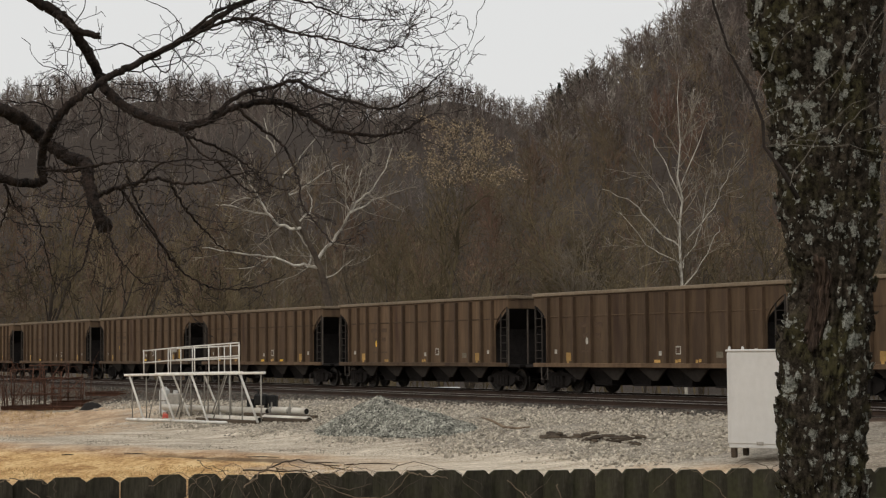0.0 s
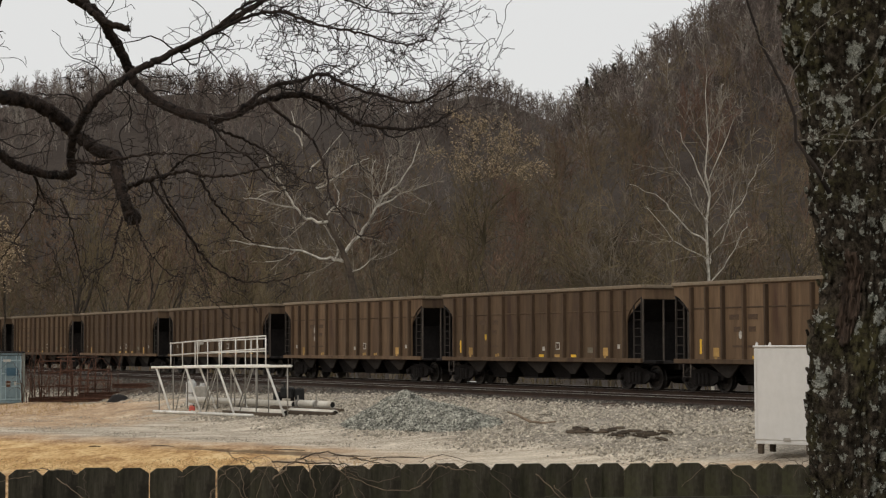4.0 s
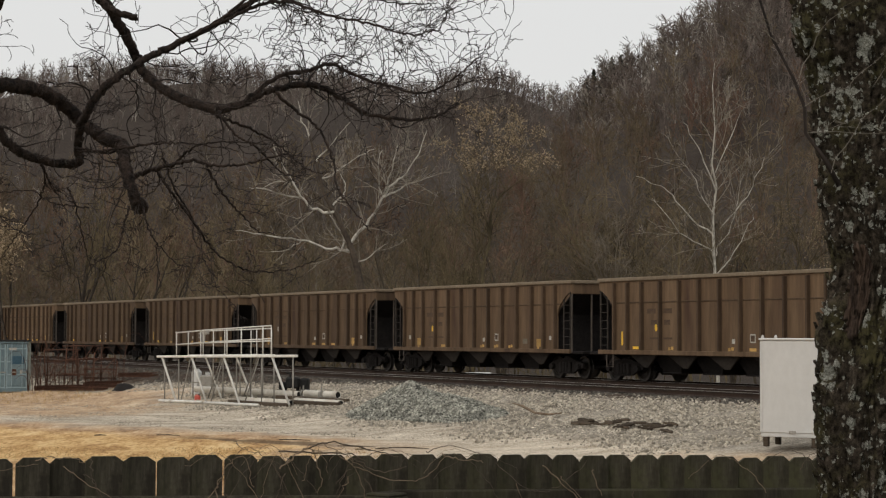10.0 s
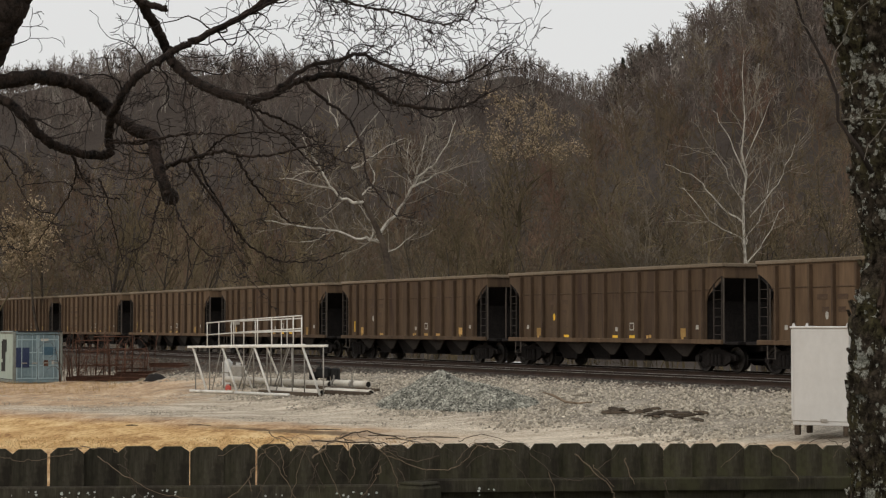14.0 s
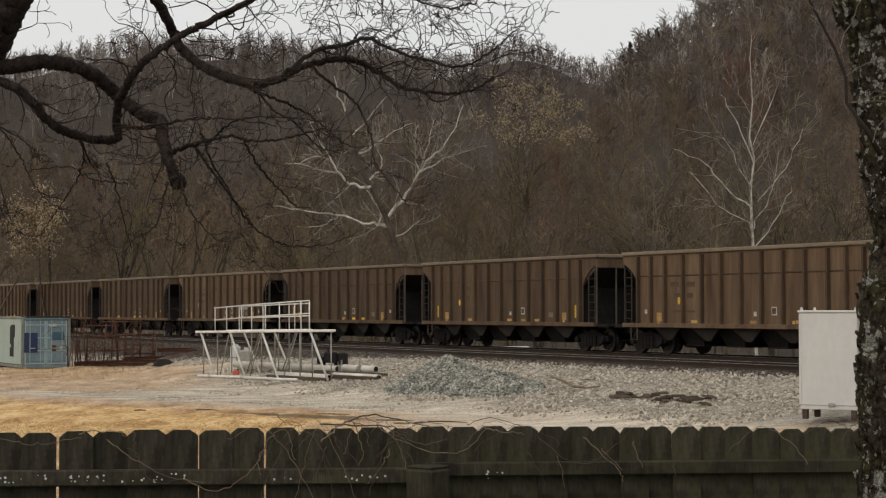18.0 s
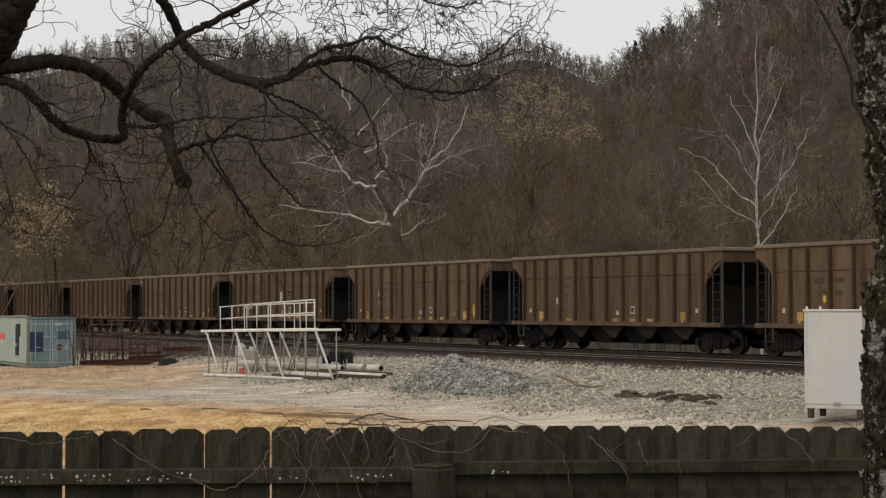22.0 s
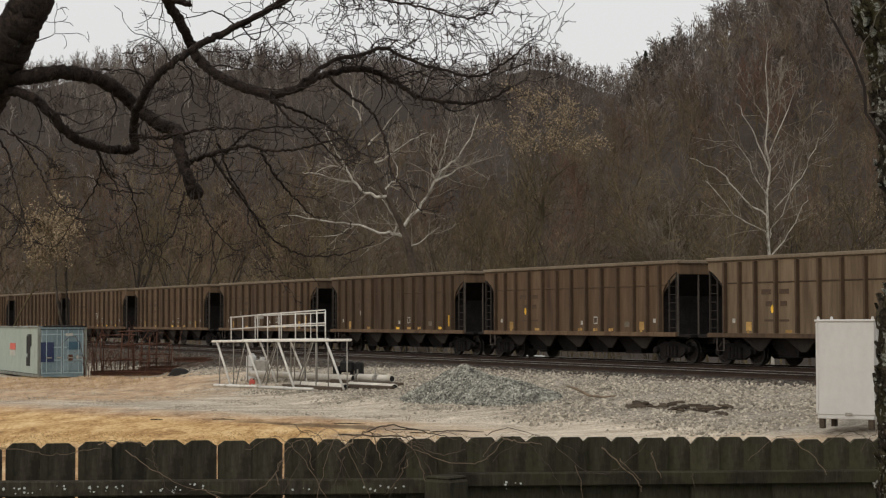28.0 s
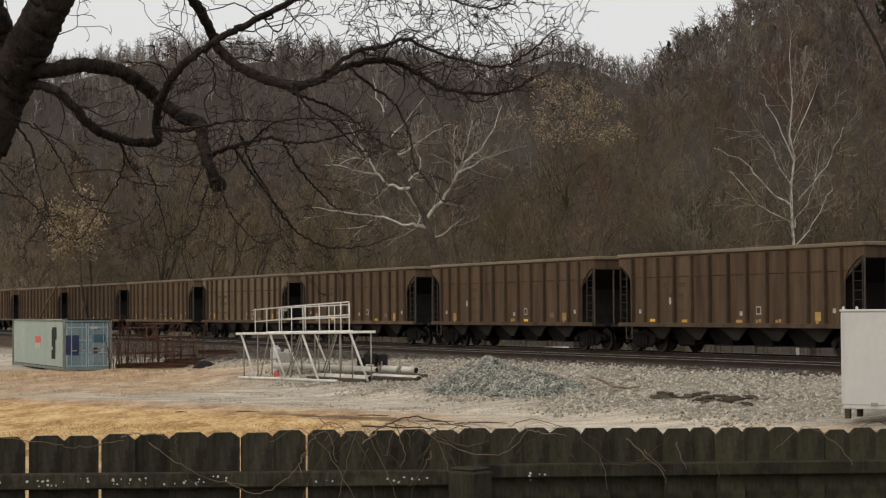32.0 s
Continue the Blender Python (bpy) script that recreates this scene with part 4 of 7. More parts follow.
def run_of_train(t):
    """Metres that the train has rolled by t seconds; it gathers way, then slows a little."""
    ts = [0, 1, 2, 3, 6, 9, 12, 14, 17, 20, 21, 22, 23, 24, 24.5, 27, 28, 29, 30, 31, 32]
    off = [-1.1, -0.9, -0.62, -0.47, -0.27, 0.0, 0.3, 0.44, 0.48, 0.47, 0.5, 0.72, 0.7, 0.52, 0.45, -0.22, -0.42, -0.6, -0.8, -1.07, -1.4]
    return 14.195 * t + float(np.interp(t, ts, off))


def motions():
    times = [0.5 * k for k in range(65)]
    for k, car in enumerate(TRAIN):
        # the coupler behind the lead car stands here at the start
        s0 = 2.06 - CAR_L / 2 + (LEAD - k + 1) * CAR_L
        walk(car, [(t, frame_on_track(s0 + run_of_train(t), MAIN_U, RAIL_Z)) for t in times])
    spin = [(k / 30, math.degrees(run_of_train(k / 30) / WHEEL_R)) for k in range(961)]
    done = {}
    for car in TRAIN:
        for bogie in car.children:
            for ws in bogie.children:
                if not ws.name.startswith("wheelset"):
                    continue
                key = round(ws.location.x, 2)
                if key not in done:
                    walk(ws, [(t, pose(key, 0, 0, 0, a, 0)) for t, a in spin])
                    done[key] = ws
                else:
                    first = done[key].animation_data
                    ws.rotation_mode = "QUATERNION"
                    ws.animation_data_create()
                    ws.animation_data.action = first.action
                    ws.animation_data.action_slot = first.action_slot


# ---------------------------------------------------------------- yard: white cabinet
def white_cabinet():
    w, d, h = 1.32, 1.05, 2.06
    root = thing("equipment_cabinet", pose(7.54, 39.6, 0.44, 0, 0, -29), "tall white painted steel cabinet on short feet on the gravel", "cabinet")
    part("body", Shape().block(w / 2, d / 2, 0.27 + h / 2, w, d, h, 0.025), M_WHITEPAINT, root)
    part("top_cover", Shape().block(w / 2, d / 2, 0.27 + h + 0.02, w + 0.05, d + 0.05, 0.05, 0.015), M_WHITEPAINT, root)
    part("base_rail", Shape().block(w / 2, d / 2, 0.24, w - 0.04, d - 0.04, 0.1, 0.01), M_WHITEPAINT, root)
    for x in (0.04, w - 0.18):
        for y in (0.1, d - 0.1):
            part("foot", Shape().block(x + 0.07, y, 0.1, 0.12, 0.13, 0.26, 0.015), M_OLDTIMBER, root, "dark weathered foot block")
    for x, y in ((0.05, 0.05), (w - 0.05, 0.05), (0.05, d - 0.05), (w - 0.05, d - 0.05)):
        part("lifting_lug", Shape().extrude([(x - 0.03, h + 0.3), (x + 0.03, h + 0.3), (x + 0.03, h + 0.35), (x + 0.012, h + 0.385), (x - 0.012, h + 0.385), (x - 0.03, h + 0.35)], y - 0.01, y + 0.01), M_WHITEPAINT, root)
    part("latch", Shape().block(w * 0.56, -0.012, 0.3, 0.16, 0.02, 0.07, 0.008), M_TUBEGREY, root, "small grey latch")
    for x in (0.03, w - 0.03):
        part("corner_strip", Shape().block(x, -0.006, 0.27 + h / 2, 0.05, 0.014, h - 0.06, 0.004), M_WHITEPAINT, root)
    door = part("side_door", Shape().block(w + 0.012, d / 2, 0.27 + h / 2, 0.03, d - 0.14, h - 0.16, 0.01), M_WHITEPAINT, root, "white side door")
    for k in range(3):
        part("hinge", Shape().tube([(w + 0.035, 0.1, 0.6 + 0.9 * k), (w + 0.035, 0.1, 0.75 + 0.9 * k)], 0.018, 6), M_TUBEGREY, door)
    part("door_handle", Shape().tube([(w + 0.05, d - 0.2, 1.3), (w + 0.08, d - 0.2, 1.34), (w + 0.08, d - 0.2, 1.5), (w + 0.05, d - 0.2, 1.54)], 0.014, 6), M_TUBEGREY, door)


white_cabinet()


# ---------------------------------------------------------------- yard: steel walkway frame lying in the yard
def bar(parent, name, a, b, r, mat=None, label="", sides=7):
    return part(name, Shape().tube([a, b], r, sides), mat or M_STEELPALE, parent, label, None, True)


WALK = pose(-10.25, 70.2, 0.2, 0, 0, -54.3)       # x runs along the walkway towards the yard gate, y away from the camera


def walkway_frame():
    root = thing("steel_walkway", WALK @ pose(0, 0, -0.03, 0, -0.8, 0), "long pale galvanised steel walkway with railings on slanting legs", "walkway")
    lx = 10.4
    front, back, deck = 0.0, 1.3, 1.8
    part("front_beam", Shape().block(lx / 2 - 0.2, front, deck, lx, 0.12, 0.09, 0.02), M_STEELPALE, root, "pale painted deck beam")
    part("rear_beam", Shape().block(3.2, back, deck + 0.02, 6.6, 0.12, 0.11, 0.02), M_STEELPALE, root)
    for k in range(22):
        part("deck_slat", Shape().block(0.4 + 0.3 * k, (front + back) / 2, deck + 0.03, 0.22, back - 0.14, 0.035, 0.006), M_STEELPALE, root)
    for x in (0.19, 2.6, 5.08, 8.55):
        bar(root, "leg", (x, front, deck - 0.05), (x + 1.24, front - 0.05, 0.08), 0.042)
    for x, d in ((2.42, 0.95), (4.95, 1.1), (7.55, 1.2)):
        bar(root, "brace", (x, front + 0.05, deck - 0.05), (x - d, front + 0.15, 0.1), 0.022, M_TUBEGREY)
    for x in (0.21, 1.37, 7.64, 8.5, 9.78):
        bar(root, "upright", (x, front + 0.1, deck - 0.05), (x, front + 0.1, 0.06), 0.024, M_TUBEGREY)
    for x in (0.3, 1.92, 2.7, 3.74, 4.02, 4.81, 5.68):
        bar(root, "rear_upright", (x, back, deck), (x, back, 0.1), 0.028, M_TUBEGREY)
    for x in (1.33, 3.74):
        bar(root, "rear_leg", (x, back, deck - 0.05), (x + 1.2, back + 0.05, 0.14), 0.038)
    for x in (2.6, 5.3):
        bar(root, "rear_brace", (x, back, deck - 0.05), (x - 1.1, back, 0.14), 0.024, M_TUBEGREY)
    bar(root, "skid", (0.06, front - 0.06, 0.08), (3.5, front - 0.06, 0.08), 0.055)
    bar(root, "skid", (3.85, front - 0.15, 0.07), (6.1, front - 0.2, 0.07), 0.055)
    bar(root, "skid", (5.8, front - 0.2, 0.06), (8.0, front - 0.25, 0.06), 0.055)
    bar(root, "skid", (1.1, back, 0.12), (7.8, back, 0.12), 0.045, M_TUBEGREY)
    top, midr = deck + 1.02, deck + 0.56
    for z in (top, midr):
        bar(root, "handrail", (0.93, back, z - 0.03), (6.32, back, z), 0.023)
        bar(root, "handrail", (1.3, front, z - 0.1), (4.6, front, z - 0.01), 0.024)
        bar(root, "handrail", (4.6, front, z - 0.01), (8.49, front, z + 0.06), 0.024)
    for x in (0.93, 1.94, 2.84, 4.83, 5.25, 6.3):
        bar(root, "rail_post", (x, back, deck), (x, back, top - 0.02), 0.019)
    for x in (1.37, 2.32, 3.49):
        bar(root, "rail_post", (x, front, deck), (x, front, top - 0.06), 0.021)
    for x in (5.31, 6.36, 7.9, 8.49):
        bar(root, "rail_post", (x, front, deck), (x, front, top + 0.03), 0.024)
    bar(root, "gate_strut", (2.5, 0.6, midr), (3.1, 0.3, top), 0.016)
    part("lamp_box", Shape().block(3.5, 0.1, top - 0.1, 0.24, 0.2, 0.18, 0.02), M_TUBEGREY, root, "small grey box on the rail")


walkway_frame()


def pipe(x0, x1, y, z, r, label, turn=0.0, cap=True):
    root = thing("pipe", WALK @ pose(x0, y, z, 0, 0, turn), label, "pipe", "pipes in the yard")
    n, lx = 18, x1 - x0
    ro, ri = r, r * 0.86
    s = Shape()
    prof = [(0, ro), (lx, ro), (lx, ri), (0, ri)]
    vs = [(px, rr * math.cos(PI2 * k / n), rr * math.sin(PI2 * k / n)) for px, rr in prof for k in range(n)]
    fs = [(i * n + k, ((i + 1) % 4) * n + k, ((i + 1) % 4) * n + (k + 1) % n, i * n + (k + 1) % n) for i in range(4) for k in range(n)]
    s.add(vs, fs)
    part("barrel", s, M_PVC, root, "", None, True)
    # capped black tube that paints the unlit inside of the pipe
    bore = [(px, 0.84 * r * math.cos(PI2 * k / n), 0.84 * r * math.sin(PI2 * k / n)) for px in (0.03, lx - 0.03) for k in range(n)]
    part("bore", Shape().add(bore, [(k, (k + 1) % n, n + (k + 1) % n, n + k) for k in range(n)] + [tuple(range(n)), tuple(range(n, 2 * n))]), M_BLACKRUBBER, root, "black plug painted for the unlit pipe inside")
    for px in (0.04, lx - 0.08):
        part("collar", Shape().tube([(px - 0.05, 0, 0), (px + 0.05, 0, 0)], r * 1.07, 18, False), M_PVC, root)
    return root


pipe(-0.54, 7.3, 1.9, 0.46, 0.125, "long cream pipe lying behind the steel walkway", 0)
pipe(7.75, 9.9, 1.9, 0.52, 0.125, "short cream pipe on blocks beside the walkway", 0)
pipe(8.8, 11.6, 0.85, 0.24, 0.17, "cream pipe with an open end lying on timbers", 1)
pipe(5.6, 9.2, 0.4, 0.2, 0.16, "cream pipe with an open end under the walkway", 0)
# dark timbers under the pipes, which also stand for the pipes' shadow
for tx, ty, tl, tr in ((5.3, 0.12, 4.2, 0), (8.9, 0.6, 2.9, 2), (6.4, 1.5, 4.6, 1), (8.2, 1.25, 2.6, -3)):
    tim = new("timber", Shape().block(tl / 2, 0, 0, tl, 0.2, 0.16, 0.02).mesh("timber", M_OLDTIMBER))
    at = WALK @ Vector((tx + tl / 2, ty, 0))
    tim.matrix_basis = WALK @ pose(tx, ty, float(ground_z(at.x, at.y)) + 0.07 - WALK.translation.z, 0, 0, tr)
    tagged(tim, "dark weathered timber under the cream pipes, also filling in their shadow", "timber", "timbers under the pipes")


def white_tank():
    root = thing("plastic_tank", WALK @ pose(-1.3, 1.95, 0.1, 0, 0, 40), "white plastic tank behind the walkway legs", "tank")
    part("body", Shape().block(0.2, 0.4, 0.56, 0.34, 0.4, 1.05, 0.07), M_WHITEPAINT, root)
    part("lid", Shape().tube([(0.2, 0.4, 1.06), (0.2, 0.4, 1.15)], 0.11, 12), M_WHITEPAINT, root)
    part("pump_box", Shape().block(0.68, 0.4, 0.5, 0.52, 0.5, 0.78, 0.05), M_TUBEGREY, root, "grey pump box")
    part("filler", Shape().tube([(0.68, 0.4, 0.88), (0.68, 0.4, 1.0)], 0.1, 12), M_WHITEPAINT, root)
    part("strap", Shape().block(0.2, 0.4, 0.6, 0.37, 0.43, 0.05, 0.01), M_TUBEGREY, root, "grey metal strap")


white_tank()
# red can shape that stands in for a reddish hose end
red = thing("fuel_can", WALK @ pose(1.5, 0.85, 0.04, 0, 0, 50), "small red can standing in for a reddish hose end", "can")
part("body", Shape().block(0, 0, 0.13, 0.22, 0.16, 0.22, 0.04), M_RED, red)
part("cap", Shape().tube([(0.06, 0, 0.23), (0.06, 0, 0.29)], 0.03, 8), M_BLACKRUBBER, red)
part("handle", Shape().tube([(-0.08, 0, 0.23), (-0.06, 0, 0.28), (0.0, 0, 0.28), (0.02, 0, 0.23)], 0.014, 6), M_RED, red)


def pump_set():
    root = thing("pump_set", WALK @ pose(4.7, 2.75, 0.1, 0, 0, 45), "small black engine pump behind the pipes", "pump")
    part("engine", Shape().block(0.35, 0.25, 0.72, 0.5, 0.42, 0.42, 0.06), M_BLACKRUBBER, root)
    part("radiator", Shape().block(0.82, 0.25, 0.62, 0.3, 0.4, 0.56, 0.05), M_BLACKRUBBER, root)
    part("air_filter", Shape().block(-0.05, 0.22, 0.6, 0.26, 0.3, 0.3, 0.04), M_BLACKRUBBER, root)
    part("skid", Shape().block(0.3, 0.25, 0.1, 1.4, 0.6, 0.16, 0.02), M_RUST, root)
    for x in (-0.1, 0.7):
        part("post", Shape().block(x * 0.6 + 0.12, 0.25, 0.36, 0.06, 0.36, 0.4, 0.01), M_DARKSTEEL, root)
    part("exhaust", Shape().tube([(0.25, 0.2, 0.9), (0.25, 0.2, 1.06), (0.1, 0.2, 1.1)], 0.035, 8), M_BLACKRUBBER, root)


pump_set()
for bx, by, bz in ((7.6, 1.88, 0.1), (9.0, 1.77, 0.1)):
    blk = thing("valve", WALK @ pose(bx, by, bz), "grey steel valve stand between the pipes", "valve", "valves on the pipes")
    part("stand", Shape().block(0, 0, 0.17, 0.16, 0.2, 0.34, 0.02), M_TUBEGREY, blk)
    part("stem", Shape().tube([(0, 0, 0.34), (0, 0, 0.7)], 0.03, 8), M_TUBEGREY, blk)
    part("flange", Shape().tube([(-0.05, 0, 0.42), (0.05, 0, 0.42)], 0.13, 14), M_TUBEGREY, blk)


# ---------------------------------------------------------------- yard: shipping container
def container():
    L, W, H = 12.19, 2.44, 2.56
    root = thing("shipping_container", pose(-21.64, 88.0, -0.06, 0, 0, 27), "grey-green shipping container with blue double doors in dead grass", "container")
    # x along the door end, y along the length
    prof = []
    for k in range(44):
        y0 = 0.12 + (L - 0.24) * k / 44
        st = (L - 0.24) / 44
        prof += [(0.05, y0), (0.05, y0 + st * 0.3), (0.056, y0 + st * 0.5), (0.056, y0 + st * 0.8)]
    prof.append((0.05, L - 0.12))
    outl = prof + [(0.11, L - 0.12), (0.11, 0.12)]
    part("long_side", Shape().extrude(outl, 0.16, H - 0.1, "z"), M_CONTGREEN, root, "corrugated grey-green side")
    part("far_side", Shape().extrude([(W - a, b) for a, b in outl], 0.16, H - 0.1, "z"), M_CONTGREEN, root)
    part("roof", Shape().block(W / 2, L / 2, H - 0.05, W - 0.06, L - 0.06, 0.05, 0.01), M_CONTGREEN, root)
    part("floor", Shape().block(W / 2, L / 2, 0.14, W - 0.1, L - 0.1, 0.12, 0.01), M_DARKSTEEL, root)
    part("back_wall", Shape().block(W / 2, L - 0.06, H / 2, W - 0.1, 0.05, H - 0.2, 0.01), M_CONTGREEN, root)
    for x in (0.06, W - 0.06):
        for y in (0.06, L - 0.06):
            part("corner_post", Shape().block(x, y, H / 2, 0.14, 0.14, H - 0.02, 0.012), M_CONTEDGE, root, "rust-streaked corner post")
        part("bottom_rail", Shape().block(x, L / 2, 0.09, 0.1, L, 0.14, 0.01), M_CONTEDGE, root)
        part("top_rail", Shape().block(x, L / 2, H - 0.05, 0.1, L, 0.09, 0.01), M_CONTEDGE, root)
    part("door_header", Shape().block(W / 2, 0.05, H - 0.07, W - 0.26, 0.12, 0.14, 0.01), M_CONTBLUE, root, "blue door header")
    part("door_sill", Shape().block(W / 2, 0.05, 0.1, W - 0.26, 0.12, 0.14, 0.01), M_CONTBLUE, root)
    for n, x0 in ((0, 0.15), (1, W / 2 + 0.01)):
        dw = W / 2 - 0.17
        door = part("door", Shape().block(x0 + dw / 2, 0.04, H / 2, dw, 0.05, H - 0.34, 0.012), M_CONTBLUE, root, "blue steel container door")
        for x in (x0 + 0.03, x0 + dw - 0.03):
            part("door_edge", Shape().block(x, 0.006, H / 2, 0.06, 0.03, H - 0.36, 0.008), M_CONTPALE, door, "faded blue edge strip")
        for z in (0.24, 0.88, 1.52, 2.16):
            part("door_bar", Shape().block(x0 + dw / 2, 0.008, z, dw - 0.12, 0.025, 0.05, 0.006), M_CONTPALE, door)
        for z in (0.55, 1.2, 1.85):
            part("door_panel", Shape().block(x0 + dw / 2, 0.008, z, dw - 0.16, 0.02, 0.42, 0.008), M_CONTBLUE, door)
        for x in (x0 + dw * 0.25, x0 + dw * 0.75):
            part("lock_rod", Shape().tube([(x, -0.02, 0.2), (x, -0.02, H - 0.12)], 0.018, 6), M_CONTPALE, door, "pale blue lock rod")
            part("lock_handle", Shape().block(x + 0.12, -0.035, 1.0, 0.28, 0.02, 0.05, 0.006), M_TUBEGREY, door)
    for x, z, w, h, mt, lab in ((0.46, 1.28, 0.66, 0.98, M_NAVY, "dark blue painted patch"), (1.78, 1.6, 0.66, 0.4, M_CONTDEEP, "deep blue patch"),
                                (1.55, 2.15, 0.36, 0.12, M_MARKWHITE, "pale lettering bars"), (1.98, 1.02, 0.14, 0.2, M_MARKWHITE, "white notice"),
                                (1.6, 1.0, 0.26, 0.3, M_RUST, "rusty patch")):
        part("patch", Shape().block(x, -0.01, z, w, 0.012, h), mt, root, lab)
    for y, z, w, h, mt, lab in ((5.9, 1.5, 1.3, 0.34, M_RED, "faded red patch"), (5.9, 1.16, 1.2, 0.26, M_MARKWHITE, "white patch")):
        part("patch", Shape().block(0.044, y, z, 0.012, w, h), mt, root, lab)
    part("graffiti", Shape().block(0.044, 2.1, 1.85, 0.012, 0.85, 0.62).block(0.044, 2.2, 1.3, 0.012, 0.55, 0.62).block(0.044, 2.35, 0.78, 0.012, 0.8, 0.46).block(0.044, 2.6, 1.62, 0.012, 0.25, 0.9), M_BLACKRUBBER, root, "dark dripping paint marks")
    part("roof_tarp", Shape().block(W / 2 + 0.1, 0.55, H + 0.0, W - 0.2, 1.2, 0.08, 0.03), M_BLACKRUBBER, root, "dark sheet on the roof edge")


container()


# ---------------------------------------------------------------- yard: rusty racks and scrap by the container
def rusty_rack(x, y, rz, lx, ly, h, rng):
    root = thing("rusty_rack", pose(x, y, float(ground_z(x, y)) - 0.02, 0, 0, rz), "rusty bent steel rack overgrown with brambles beside the container", "rack", "rusty racks")
    for a, b in ((0, 0), (lx, 0), (0, ly), (lx, ly)):
        bar(root, "post", (a, b, 0), (a + rng.uniform(-0.2, 0.2), b, h * rng.uniform(0.8, 1.1)), 0.035, M_RUST)
    for z in (0.1, h * 0.38, h * 0.68, h * 0.98):
        t = rng.uniform(-0.1, 0.1)
        bar(root, "crossbar", (-0.1, 0, z), (lx + 0.1, 0, z + t), 0.028, M_RUST)
        bar(root, "crossbar", (-0.1, ly, z + t), (lx + 0.1, ly, z), 0.028, M_RUST)
        bar(root, "side_bar", (0, 0, z), (0, ly, z), 0.022, M_RUST)
        bar(root, "side_bar", (lx, 0, z), (lx, ly, z), 0.022, M_RUST)
    bar(root, "brace", (0, 0, 0.1), (lx, 0, h), 0.02, M_RUST)


rr = random.Random(3)
rusty_rack(-19.0, 90.6, 10, 1.6, 1.2, 2.1, rr)
rusty_rack(-17.9, 89.6, -6, 1.5, 1.4, 2.3, rr)
rusty_rack(-16.9, 90.2, 14, 1.4, 1.0, 1.6, rr)


def brambles():
    """Thin bare stems that arch through the racks."""
    rng = random.Random(61)
    for k in range(64):
        x, y = -19.4 + 4.6 * rng.random() ** 1.7, rng.uniform(88.2, 91.0)
        z, a = float(ground_z(x, y)), rng.uniform(-1.2, 1.2)
        h, w = rng.uniform(0.7, 2.9), rng.uniform(0.3, 1.8) * rng.choice((-1, 1))
        pts = [(x + w * f * f, y + 0.3 * a * f, z + h * math.sin(2.3 * f)) for f in (0, 0.2, 0.4, 0.6, 0.8, 1.0)]
        ob = new("bramble", Shape().tube(pts, [0.015, 0.014, 0.012, 0.01, 0.008, 0.006], 5, False).mesh("bramble", M_RUST, True))
        tagged(ob, "thin reddish bare bramble stem among the racks", "bramble", "brambles by the container")


brambles()


def scrap_beams():
    rng = random.Random(9)
    for k in range(14):
        x, y = -18.4 + rng.uniform(0, 4.6), 88.2 + rng.uniform(0, 2.4)
        l = rng.uniform(2.0, 4.6)
        root = thing("scrap_beam", pose(x, y, float(ground_z(x, y)) + 0.08 + 0.014 * k, 0, rng.uniform(-2, 2), rng.uniform(-16, 16)), "rusty steel beam in a scrap heap", "beam", "scrap beams")
        part("web", Shape().block(l / 2 - 1, 0, 0, l, 0.02, 0.12, 0.004), M_RUST, root)
        part("flange", Shape().block(l / 2 - 1, 0, 0.07, l, 0.12, 0.02, 0.004), M_RUST, root)
        part("flange", Shape().block(l / 2 - 1, 0, -0.07, l, 0.12, 0.02, 0.004), M_RUST, root)
    s = Shape()
    n = 12
    vs = [(0.62 * math.cos(PI2 * k / n) * (1 + rng.uniform(-.2, .2)), 0.6 * math.sin(PI2 * k / n), 0) for k in range(n)]
    vs += [(0.34 * math.cos(PI2 * k / n), 0.3 * math.sin(PI2 * k / n), 0.24 + rng.uniform(-.06, .08)) for k in range(n)] + [(0.05, 0, 0.36)]
    fs = [(k, (k + 1) % n, n + (k + 1) % n, n + k) for k in range(n)] + [(n + k, n + (k + 1) % n, 2 * n) for k in range(n)]
    s.add(vs, fs)
    me = s.mesh("tarpaulin", M_DARKSTEEL, True)
    ob = new("tarpaulin", me)
    ob.matrix_basis = pose(-13.9, 83.6, float(ground_z(-13.9, 83.6)) - 0.02)
    tagged(ob, "crumpled black plastic sheet on the ground", "tarpaulin")


scrap_beams()


